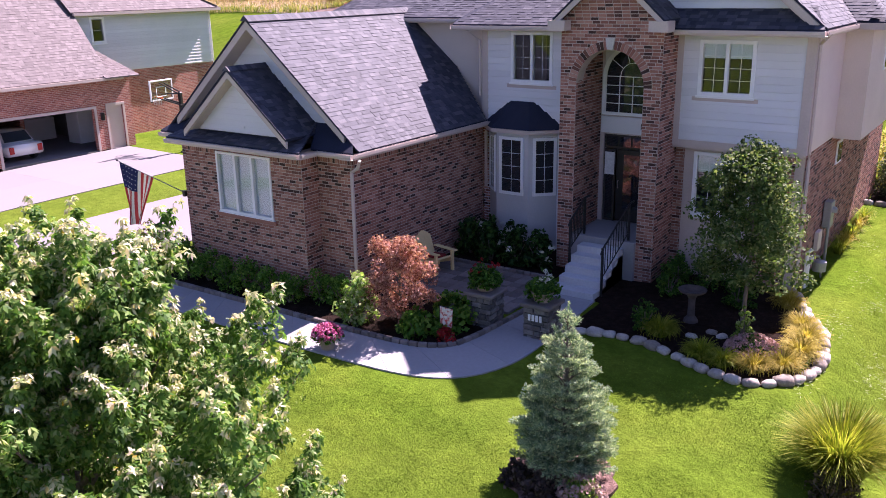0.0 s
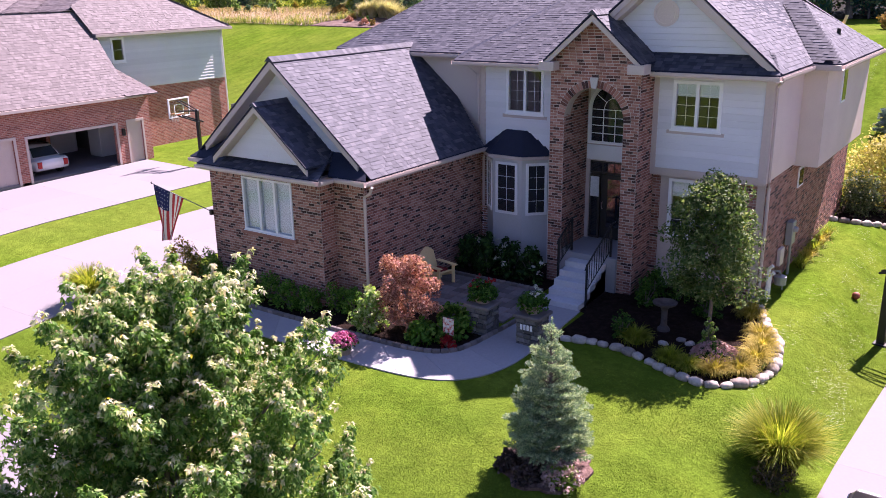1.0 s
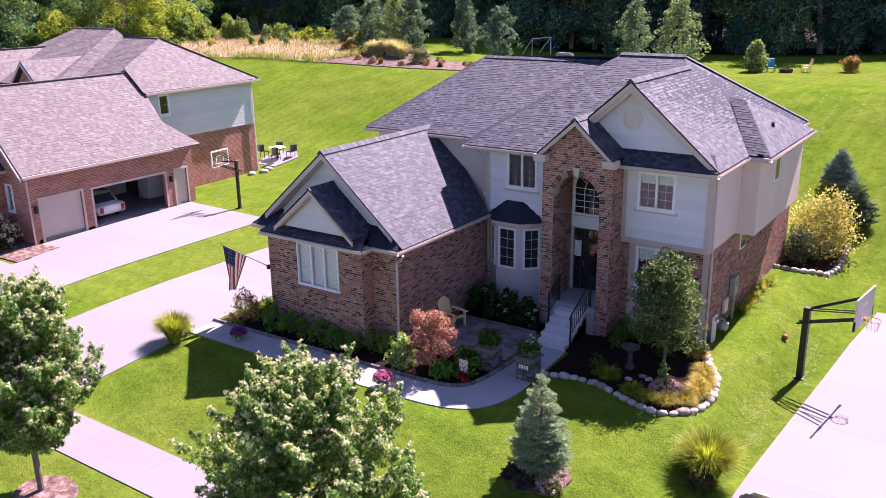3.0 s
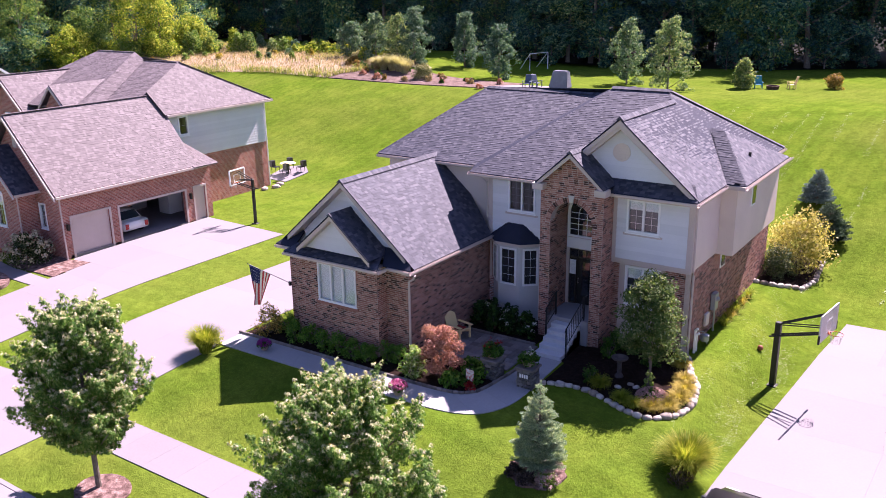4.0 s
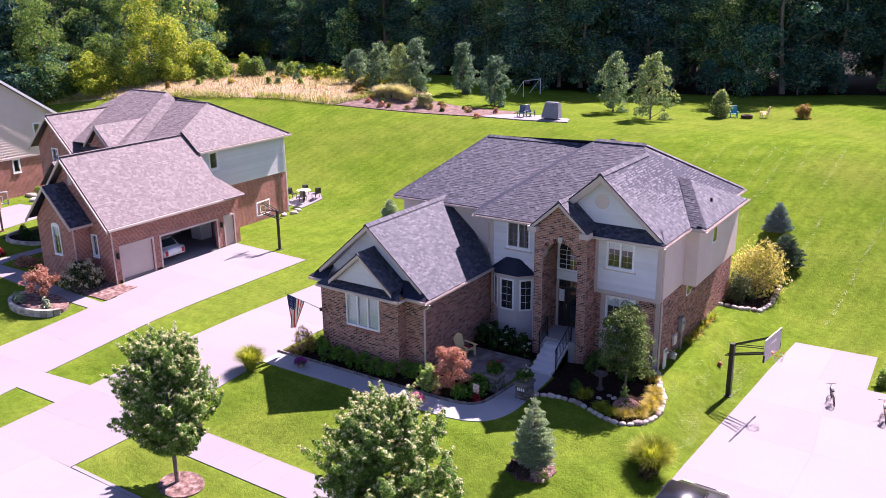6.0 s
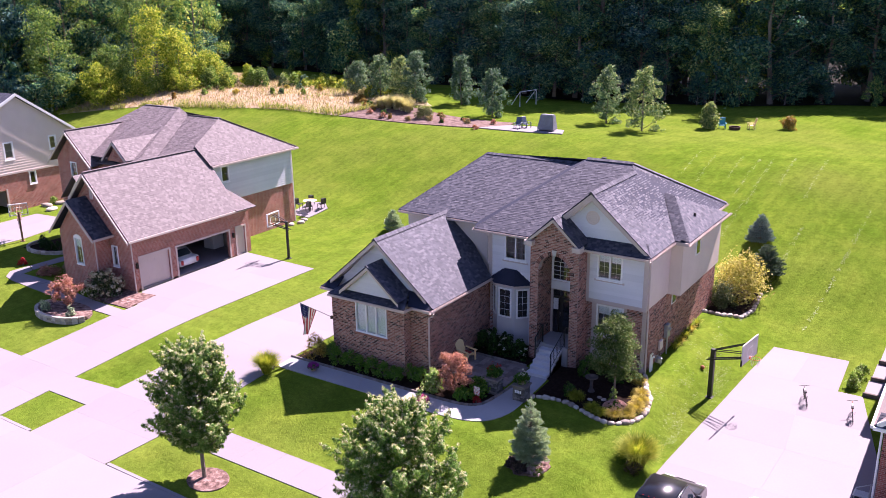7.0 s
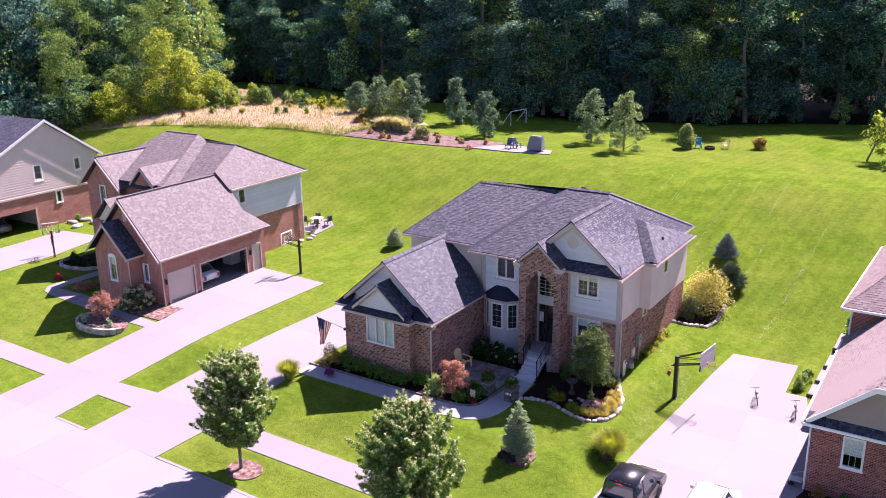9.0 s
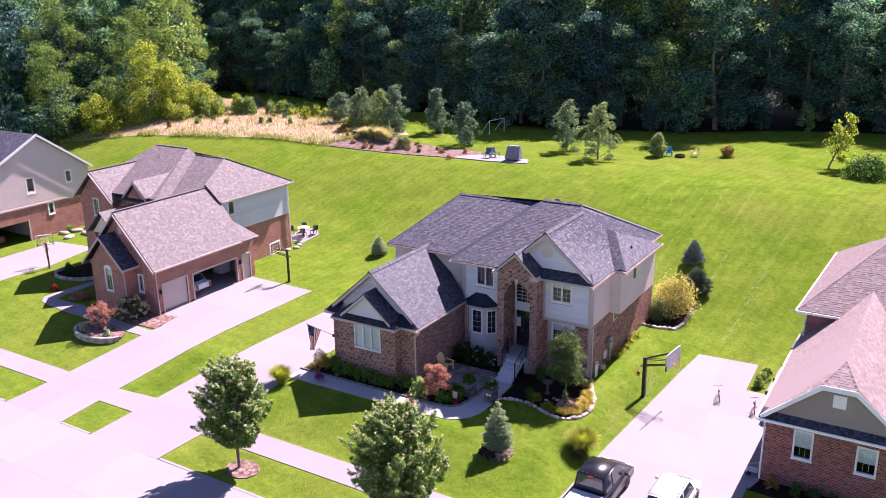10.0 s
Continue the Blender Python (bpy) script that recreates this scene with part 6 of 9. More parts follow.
def conifer(name, x, y, h, r, material, label, seed=1, tiers=18, needle=0.075, per=10, group=""):
    """Whorls of branches with side twigs set with stiff needles, and a bare upright leader."""
    zb = ground_z(x, y)
    g_ = np.random.default_rng(seed)
    top = tagged(empty(name, x, y, zb), label, "conifer", group)
    part("trunk", tube([(x, y, zb - 0.1), (x, y, zb + h * 0.6), (x, y, zb + h * 0.95)], [0.05 * h / 3, 0.03 * h / 3, 0.006], 7), M_bark, top)
    cs, hd = [], []
    bm = bmesh.new()

    def twig(p, d, length):
        n = max(2, int(length / (needle * 0.75)))
        for i in range(n):
            cs.append(tuple(p + d * (length * (i + 0.6) / n)))
            hd.append(tuple(d))

    for t in range(tiers):
        f = t / (tiers - 1)
        z = zb + 0.1 * h + (h * 0.8) * f
        R = r * (1 - 0.95 * f) ** 0.66 * (0.92 if f < 0.06 else 1.0)
        nb_ = max(4, int(11 * (1 - f) + 3.5))
        for b_ in range(nb_):
            a = 2 * math.pi * (b_ + g_.uniform(-0.25, 0.25)) / nb_ + t * 0.9
            L = R * g_.uniform(0.72, 1.14)
            rise = 0.12 + 0.75 * f + g_.uniform(-0.08, 0.12)
            d = Vector((math.cos(a), math.sin(a), rise)).normalized()
            root = Vector((x, y, z + g_.uniform(-0.04, 0.04) * h))
            tube([root, root + d * L * 0.9], [0.011, 0.004], 4, bm)
            twig(root + d * L * 0.3, d, L * 0.7)
            side = d.cross(Vector((0, 0, 1))).normalized()
            m = max(1, int(L / 0.1))
            for j in range(m):
                q = 0.28 + 0.66 * (j + 0.5) / m
                for sg in (-1, 1):
                    e = (d * 0.75 + side * sg * 0.7 + Vector((0, 0, g_.uniform(-0.1, 0.35)))).normalized()
                    twig(root + d * L * q, e, L * (1.08 - q) * g_.uniform(0.35, 0.6) + needle * 0.6)
    # the leader and the upright shoots round it
    tip = Vector((x, y, zb + h * 0.88))
    twig(tip, Vector((0.03, 0, 1)), h * 0.12)
    for k in range(7):
        a = k * 0.9
        twig(tip + Vector((0, 0, -0.01 * k * h)), Vector((math.cos(a) * 0.5, math.sin(a) * 0.5, 0.85)).normalized(), h * g_.uniform(0.04, 0.07))
    part("branch", bm, M_bark, top)["kind"] = "stuff"
    needle_tufts("needles", cs, hd, per, needle, needle * 0.2, material, top, g_)
    return top


def grass_clump(name, x, y, r, h, n, material, label, seed=1, width=0.012, lean=1.0, z=None, group=""):
    zb = ground_z(x, y) if z is None else z
    g_ = np.random.default_rng(seed)
    top = tagged(empty(name, x, y, zb), label, "ornamental grass", group)
    a, q = g_.uniform(0, 2 * np.pi, n), np.sqrt(g_.uniform(0, 1, n))
    out = np.stack([np.cos(a), np.sin(a), np.zeros(n)], 1)
    across = np.stack([-np.sin(a), np.cos(a), np.zeros(n)], 1) * width / 2
    p = np.array([x, y, zb - 0.02]) + out * (q * r * 0.3)[:, None]
    length = h * g_.uniform(0.7, 1.2, n)
    tilt, bend = 0.04 + 0.26 * q * lean + g_.normal(0, 0.05, n), (0.5 + 1.35 * q) * lean * g_.uniform(0.5, 1.25, n)
    veer = across / (width / 2) * g_.normal(0, 0.28, n)[:, None]
    rows = []
    for k in range(5):
        rows.append((p, across * (1.0, 1.0, 0.85, 0.6, 0.15)[k]))
        ang = tilt + bend * (k / 3.0) ** 1.6
        p = p + ((out + veer) * np.sin(ang)[:, None] + np.array([0, 0, 1.0]) * np.cos(ang)[:, None]) * (length / 4)[:, None]
    v = np.stack([np.stack([p0 - w0, p0 + w0, p1 + w1, p1 - w1], 1) for (p0, w0), (p1, w1) in zip(rows, rows[1:])], 1)
    quads("foliage", v.reshape(-1, 3), material, top)
    part("crown_base", lathe([(r * 0.3, -0.05), (r * 0.28, 0.06), (r * 0.1, 0.1)], 12, x, y, zb), M_mulch, top)
    return top


def stone_mesh(seed, bumps=0.18, subdiv=2):
    bm = bmesh.new()
    bmesh.ops.create_icosphere(bm, subdivisions=subdiv, radius=1.0)
    for v in bm.verts:
        top_ = max(abs(v.co.x), abs(v.co.y), abs(v.co.z))
        v.co *= 0.55 + 0.38 / top_
        v.co *= 1 + bumps * noise.noise(v.co * 1.3 + Vector((seed * 7.3, 0, 0))) + 0.08 * noise.noise(v.co * 4 + Vector((0, seed, 0)))
        v.co.z *= 0.75
        v.co.z = max(v.co.z, -0.42)
    me = bpy.data.meshes.new("boulder")
    bm.to_mesh(me)
    bm.free()
    me.materials.append(M_stone)
    for p in me.polygons:
        p.use_smooth = True
    return me


STONES = [stone_mesh(k) for k in range(6)]


def boulder(x, y, sx, sy, sz, rot, k, label, group):
    ob = new("boulder", STONES[k % 6])
    ob.matrix_basis = Matrix.LocRotScale((x, y, ground_z(x, y) + sz * 0.3), Euler((0, 0, rot)), (sx, sy, sz))
    return tagged(ob, label, "boulder", group)


def along(pts, step):
    """Points and headings every step along a polyline."""
    out = []
    carry = 0.0
    for (xa, ya), (xb, yb) in zip(pts, pts[1:]):
        l = math.hypot(xb - xa, yb - ya)
        d = carry
        while d < l:
            out.append((xa + (xb - xa) * d / l, ya + (yb - ya) * d / l, math.atan2(yb - ya, xb - xa)))
            d += step
        carry = d - l
    return out


def smooth_line(pts, rounds=2):
    for _ in range(rounds):
        q = [pts[0]]
        for (xa, ya), (xb, yb) in zip(pts, pts[1:]):
            q += [(xa * 0.75 + xb * 0.25, ya * 0.75 + yb * 0.25), (xa * 0.25 + xb * 0.75, ya * 0.25 + yb * 0.75)]
        pts = q + [pts[-1]]
    return pts


# ---- front walk, patio and beds ----
inner_edge = [(-20.4, 13.05), (-17.7, 13.08), (-14.9, 13.1), (-12.8, 13.1), (-11.1, 13.12), (-10.0, 13.2), (-9.45, 13.55), (-9.25, 14.2), (-9.15, 14.9), (-9.05, 15.8), (-9.0, 17.45)]
outer_edge = [(-20.4, 11.92), (-17.6, 11.95), (-15.0, 11.98), (-12.8, 11.98), (-11.0, 12.0), (-9.6, 12.08), (-8.65, 12.38), (-8.1, 13.0), (-7.8, 13.9), (-7.8, 15.2), (-7.9, 17.45)]
def resample(pts, n):
    L = [0.0]
    for (xa, ya), (xb, yb) in zip(pts, pts[1:]):
        L.append(L[-1] + math.hypot(xb - xa, yb - ya))
    out = []
    for k in range(n + 1):
        d = L[-1] * k / n
        i = max(j for j in range(len(L)) if L[j] <= d + 1e-9)
        i = min(i, len(pts) - 2)
        f = (d - L[i]) / (L[i + 1] - L[i])
        out.append((pts[i][0] + (pts[i + 1][0] - pts[i][0]) * f, pts[i][1] + (pts[i + 1][1] - pts[i][1]) * f))
    return out


walkway = tagged(empty("front_walk"), "curved pale concrete front walk in slabs", "path", kind="structure")
si, so = smooth_line(inner_edge), smooth_line(outer_edge)
ri, ro = resample(si, 52), resample(so, 52)
for k in range(13):
    a, b = 4 * k, 4 * k + 4
    ring = ro[a:b + 1] + ri[a:b + 1][::-1]
    cx, cy = sum(p[0] for p in ring) / len(ring), sum(p[1] for p in ring) / len(ring)
    part("slab", drape([(cx + (x - cx) * 0.994, cy + (y - cy) * 0.994) for x, y in ring], 0.03, 0.15, 0.8), M_walk, walkway)

bed_wing = tagged(part("flower_bed", drape([(-20.3, 13.12), (-12.8, 13.15), (-11.1, 13.16), (-10.0, 13.25), (-9.5, 13.6), (-9.3, 14.2), (-9.25, 15.3), (-12.9, 15.6), (-12.9, 14.85), (-14.0, 14.75), (-14.0, 14.15), (-18.1, 14.15), (-18.1, 14.7), (-20.0, 14.8)], 0.025, 0.08, 0.7), M_mulch), "dark mulch bed before the brick wall", "flower bed", kind="structure")
bed_bay = tagged(part("flower_bed", drape([(-12.9, 18.2), (-9.45, 18.2), (-9.45, 19.2), (-9.85, 20.4), (-12.9, 20.4)], 0.025, 0.08, 0.7), M_mulch), "dark shaded mulch bed under the bay window", "flower bed", kind="structure")
stone_edge = [(-7.75, 15.5), (-6.88, 15.85), (-5.92, 15.75), (-5.14, 15.48), (-4.28, 15.03), (-3.5, 15.07), (-2.95, 15.6), (-2.76, 16.5), (-2.82, 17.5), (-3.12, 18.3), (-3.65, 19.2), (-4.0, 20.2)]
bed_right = tagged(part("flower_bed", drape(stone_edge + [(-4.15, 20.4), (-7.25, 20.4), (-7.3, 19.2), (-8.05, 19.1), (-8.05, 17.5), (-7.75, 17.4)], 0.025, 0.08, 0.7), M_mulch), "dark mulch bed edged with boulders", "flower bed", kind="structure")
for k, (x, y, a) in enumerate(along(smooth_line(stone_edge), 0.33)):
    rr = random.Random(k)
    s = rr.uniform(0.8, 1.2)
    boulder(x + rr.uniform(-.03, .03), y + rr.uniform(-.03, .03), 0.185 * s, 0.135 * s, 0.135 * s, a + rr.uniform(-.3, .3), k, "rounded pale field stone edging a garden bed", "bed edging stones")
for k, (x, y) in enumerate(((-5.0, 17.0), (-4.75, 16.9), (-4.2, 19.9), (-5.3, 16.6))):
    boulder(x, y, 0.14, 0.1, 0.1, k, k + 2, "rounded pale field stone in a garden bed", "bed stones")
M_paver = mat("concrete_paver", [(0.0, (0.15, 0.13, 0.12)), (0.5, (0.22, 0.19, 0.178)), (1.0, (0.29, 0.255, 0.24))], 0.9, 40, 3, True, 0.4, dirt=0.25)
edging = tagged(empty("paver_edging"), "tan concrete paver edging along the bed", "edging", kind="structure")
paver_me = bpy.data.meshes.new("paver")
bmp = box(-0.095, -0.05, 0.0, 0.095, 0.05, 0.13, 0.012)
bmp.to_mesh(paver_me)
bmp.free()
paver_me.materials.append(M_paver)
for line in (si, [(-9.3, 15.3), (-12.7, 15.7)], [(-12.8, 18.12), (-9.4, 18.12)]):
    for x, y, a in along(line, 0.205):
        ob = new("paver", paver_me)
        ob.parent = edging
        ob.matrix_basis = pose(x - 0.06 * math.sin(a) * -1, y + 0.06 * math.cos(a), ground_z(x, y) - 0.01, 0, 0, math.degrees(a))
patio = tagged(empty("patio"), "grey paver patio between the front beds", "patio", kind="structure")
tile_me = bpy.data.meshes.new("paver")
bmp = box(-0.145, -0.145, 0.0, 0.145, 0.145, 0.06, 0.008)
bmp.to_mesh(tile_me)
bmp.free()
tile_me.materials.append(M_paver)
for i in range(12):
    for j in range(8):
        ob = new("paver", tile_me)
        ob.parent = patio
        x, y = -12.7 + 0.3 * i, 15.85 + 0.3 * j
        ob.location = (x, y, ground_z(x, y) - 0.005)

# about half of L_shrub's tone: the bed's shade is put into this leaf colour
L_hydra = leaf_mat("shade_dark_leaf", [(0.0, (0.006, 0.03, 0.006)), (0.6, (0.022, 0.075, 0.012)), (1.0, (0.08, 0.18, 0.03))], 0.3)
L_box = leaf_mat("boxwood_leaf", [(0.0, (0.04, 0.14, 0.015)), (0.6, (0.13, 0.31, 0.035)), (1.0, (0.32, 0.52, 0.09))], 0.4)
hr = random.Random(5)
for k, (x, y) in enumerate(((-18.7, 14.2), (-17.9, 13.72), (-17.15, 13.75), (-16.4, 13.7), (-15.65, 13.75), (-14.9, 13.7), (-14.2, 13.72), (-13.55, 14.15), (-12.95, 14.2))):
    shrub("boxwood", x, y, 0.5 * hr.uniform(0.9, 1.1), 0.75 * hr.uniform(0.9, 1.15), L_box, "low rounded green shrub along the brick wall", 46, 26, 0.075, seed=60 + k, group="foundation shrubs")
shrub("barberry_shrub", -19.35, 13.75, 0.75, 1.2, leaf_mat("barberry_leaf", [(0.0, (0.07, 0.1, 0.02)), (0.4, (0.34, 0.25, 0.05)), (0.75, (0.68, 0.42, 0.1)), (1.0, (0.74, 0.64, 0.2))], 0.4), "bronze and orange autumn shrub at the bed corner", 70, 26, 0.08, seed=71)
shrub("hydrangea", -12.0, 13.75, 0.58, 1.1, leaf_mat("variegated_leaf", [(0.0, (0.14, 0.3, 0.04)), (0.6, (0.36, 0.52, 0.12)), (1.0, (0.72, 0.76, 0.46))], 0.42), "lime green variegated shrub", 60, 26, 0.11, seed=72)
broadleaf("japanese_maple", -11.0, 14.0, 2.0, 0.85, 0.1, 0.04, 130, 90, 0.06, L_red, "rust red japanese maple in the bed", seed=73, clump_r=0.2)
for k, (x, y, r) in enumerate(((-10.45, 13.75, 0.5), (-9.95, 14.25, 0.5), (-10.3, 14.9, 0.5), (-9.75, 14.85, 0.42))):
    shrub("hosta", x, y, r, 0.55, L_box, "green leafy perennial in the mulch bed", 40, 18, 0.13, seed=80 + k, group="bed perennials")
shrub("geranium", -9.62, 13.75, 0.26, 0.3, L_redfl, "red flowering plant at the bed edge", 30, 24, 0.05, seed=90, category="flower")
for k, (x, y) in enumerate(((-12.4, 19.0), (-11.6, 18.75), (-10.85, 18.8), (-10.2, 18.9), (-11.2, 19.35), (-12.1, 19.5))):
    shrub("hydrangea_shrub", x, y, 0.5, 0.95, L_hydra, "dark green hydrangea with a few white blooms", 50, 24, 0.12, seed=100 + k, group="bay hydrangeas", petals=L_whitefl, petal_n=3, petal_size=0.09)
for k, (x, y, r) in enumerate(((-6.7, 19.6, 0.45), (-6.0, 19.6, 0.45), (-5.2, 19.7, 0.5), (-6.6, 18.7, 0.4), (-5.0, 18.8, 0.4))):
    shrub("yew_shrub", x, y, r, 0.75, L_shrub, "dark green shrub in the shaded bed", 46, 26, 0.07, seed=110 + k, group="shaded bed shrubs")
shrub("rose_shrub", -6.3, 16.5, 0.33, 0.7, L_shrub, "small green rose bush in the bed", 36, 22, 0.07, seed=120)
for k, (x, y, r, h, m) in enumerate(((-5.9, 16.35, 0.5, 0.6, L_grass), (-4.8, 15.75, 0.5, 0.55, L_grass), (-4.35, 15.6, 0.45, 0.5, L_grass), (-3.75, 15.7, 0.5, 0.55, L_gold), (-3.3, 16.0, 0.5, 0.6, L_gold), (-3.15, 16.7, 0.5, 0.65, L_gold), (-3.2, 17.4, 0.5, 0.65, L_gold), (-3.45, 18.1, 0.45, 0.6, L_gold), (-4.0, 19.3, 0.45, 0.6, L_gold))):
    grass_clump("daylily", x, y, r, h * 0.82, 460, m, "green arching daylily leaves in the bed" if m is L_grass else "golden arching grass beside the stone edging", 130 + k, 0.022, 1.3, group="bed grasses")
shrub("sedum", -3.95, 16.3, 0.56, 0.36, L_shrub, "pink flowering sedum in the bed", 30, 20, 0.06, seed=140, petals=leaf_mat("sedum_petal", [(0.0, (0.5, 0.27, 0.26)), (1.0, (0.72, 0.47, 0.44))], 0.2), petal_n=190, petal_size=0.05)
shrub("small_shrub", -4.35, 17.0, 0.22, 0.7, L_lime, "thin green shrub beneath the pear tree", 26, 20, 0.07, seed=141)
broadleaf("pear_tree", -4.5, 17.45, 3.9, 1.25, 0.3, 0.045, 330, 56, 0.08, leaf_mat("pear_leaf", [(0.0, (0.055, 0.11, 0.03)), (0.6, (0.13, 0.21, 0.06)), (0.9, (0.28, 0.34, 0.13)), (1.0, (0.46, 0.48, 0.24))], 0.4), "young ornamental pear tree with glossy leaves", seed=142, clump_r=0.24, profile=lambda f: math.sin(math.pi * (0.22 + 0.74 * f)) ** 0.8)
conifer("blue_spruce", -5.3, 10.75, 2.95, 0.88, L_spruce, "young silvery blue spruce in a mulch ring", 150, 21, 0.06, 11)
ring = tagged(part("mulch_ring", drape([(-5.3 + (0.86 + 0.09 * math.sin(2.7 * k)) * math.cos(k * math.pi / 12), 10.65 + (0.82 + 0.08 * math.sin(1.9 * k)) * math.sin(k * math.pi / 12)) for k in range(24)], 0.06, 0.1, 0.5), mat("red_mulch", [(0.3, (0.08, 0.048, 0.04)), (0.5, (0.24, 0.15, 0.13)), (0.7, (0.48, 0.34, 0.3))], 1.0, 22, 4, bump=1.0, depth=0.04, dirt=0.5, spec=0.1)), "raised brown mulch ring under the spruce", "mulch", kind="structure")
M_mulch_red = ring.data.materials[0]
L_plum = leaf_mat("plum_leaf", [(0.0, (0.03, 0.02, 0.022)), (0.6, (0.08, 0.055, 0.05)), (1.0, (0.2, 0.14, 0.12))], 0.25)
for k, (x, y, r) in enumerate(((-5.85, 10.2, 0.32), (-5.35, 10.0, 0.34))):
    shrub("coral_bells", x, y, r, 0.38, L_plum, "low plum brown foliage plant under the spruce", 34, 22, 0.08, seed=700 + k, group="spruce ring plants")
shrub("stonecrop", -4.72, 10.2, 0.36, 0.4, L_lime, "pale pink flowering stonecrop under the spruce", 34, 20, 0.06, seed=703, petals=leaf_mat("blush_petal", [(0.0, (0.45, 0.27, 0.26)), (1.0, (0.75, 0.55, 0.52))], 0.2), petal_n=70, petal_size=0.06)
ring2 = tagged(part("mulch_ring", drape([(-16.1 + 0.95 * math.cos(k * math.pi / 12), 3.45 + 0.75 * math.sin(k * math.pi / 12)) for k in range(24)], 0.05, 0.1, 0.5), M_mulch_red), "reddish mulch ring under the street maple", "mulch", kind="structure")
ring3 = tagged(part("mulch_ring", drape([(-6.5 + 0.95 * math.cos(k * math.pi / 12), 3.6 + 0.75 * math.sin(k * math.pi / 12)) for k in range(24)], 0.05, 0.1, 0.5), M_mulch_red), "reddish mulch ring under the street maple", "mulch", kind="structure")
grass_clump("maiden_grass", -1.75, 13.35, 0.95, 1.22, 2600, L_grass, "large arching clump of yellow green ornamental grass", 151, 0.024, 0.72)
shrub("shrub_rose", -1.75, 12.75, 0.45, 0.55, leaf_mat("russet_leaf", [(0.0, (0.05, 0.05, 0.02)), (0.6, (0.13, 0.11, 0.045)), (1.0, (0.3, 0.22, 0.12))]), "russet brown low shrub before the grass", 40, 24, 0.07, seed=152)
grass_clump("maiden_grass", -20.4, 11.2, 0.72, 1.02, 1700, L_grass, "rounded clump of green ornamental grass beside the driveway", 153, 0.024, 0.7)
shrub("coreopsis", -20.45, 11.85, 0.3, 0.4, L_yellow, "yellow flowering plant beside the driveway", 26, 22, 0.06, seed=154, category="flower")
# beds and shrubs behind the house
conifer("blue_spruce", -3.7, 39.9, 3.69 - ground_z(-3.7, 39.9), 0.95, leaf_mat("dark_spruce", [(0.0, (0.08, 0.14, 0.15)), (0.6, (0.2, 0.3, 0.31)), (1.0, (0.4, 0.5, 0.5))], 0.2), "dark blue spruce on the side lawn", 160, 14, 0.09, 8)
conifer("spruce", -2.35, 36.3, 2.78 - ground_z(-2.35, 36.3), 1.15, leaf_mat("green_spruce", [(0.0, (0.04, 0.08, 0.055)), (0.6, (0.1, 0.17, 0.12)), (1.0, (0.22, 0.3, 0.22))], 0.2), "dark green spruce on the side lawn", 161, 13, 0.09, 8)
conifer("blue_spruce", -29.1, 33.6, 1.7, 0.8, L_spruce, "small blue spruce behind the house", 162, 10, 0.09, 8)
shrub("ninebark", -3.1, 33.0, 1.85, 2.6, leaf_mat("autumn_gold_leaf", [(0.0, (0.28, 0.27, 0.05)), (0.5, (0.58, 0.51, 0.13)), (1.0, (0.85, 0.75, 0.32))], 0.4), "large golden yellow autumn shrub behind the house", 190, 30, 0.13, seed=163)
shrub("lilac", -3.5, 31.0, 0.95, 1.5, leaf_mat("grey_leaf", [(0.0, (0.05, 0.075, 0.03)), (0.6, (0.12, 0.16, 0.07)), (1.0, (0.25, 0.28, 0.14))]), "grey green rounded shrub with stones beneath", 90, 28, 0.1, seed=164)
bed_back = tagged(part("flower_bed", drape([(-4.1, 29.8), (-3.1, 29.7), (-2.3, 30.6), (-2.0, 32.0), (-2.1, 34.0), (-3.2, 34.8), (-4.4, 34.6)], 0.03, 0.08, 0.7), M_mulch), "mulch bed beside the back corner", "flower bed", kind="structure")
for k, (x, y, a) in enumerate(along([(-4.1, 29.75), (-3.1, 29.65), (-2.25, 30.55), (-1.95, 32.0), (-2.05, 34.0)], 0.38)):
    boulder(x, y, 0.2, 0.14, 0.16, a, k, "rounded pale field stone edging a garden bed", "back bed stones")
for k, y in enumerate((24.0, 24.8, 25.7, 26.6, 27.6)):
    grass_clump("daylily", -3.85, y, 0.35, 0.5, 150, L_gold if k % 2 else L_grass, "small clump of grass beside the brick wall", 170 + k, 0.018, 1.0, group="side wall grasses")

# ---- things in the front garden ----
M_cream = mat("cream_plastic", [(0.3, (0.8, 0.6, 0.28)), (0.7, (0.86, 0.66, 0.33))], 0.5, 30, 2, bump=0.05, dirt=0.1)
M_ledge = mat("ledge_stone", [(0.0, (0.1, 0.095, 0.095)), (0.5, (0.19, 0.18, 0.175)), (1.0, (0.3, 0.28, 0.27))], 0.9, 30, 4, True, 0.6, depth=0.02, dirt=0.4)
M_terra = mat("clay_pot", [(0.3, (0.36, 0.28, 0.22)), (0.7, (0.42, 0.33, 0.26))], 0.8, 40, 3, bump=0.2)


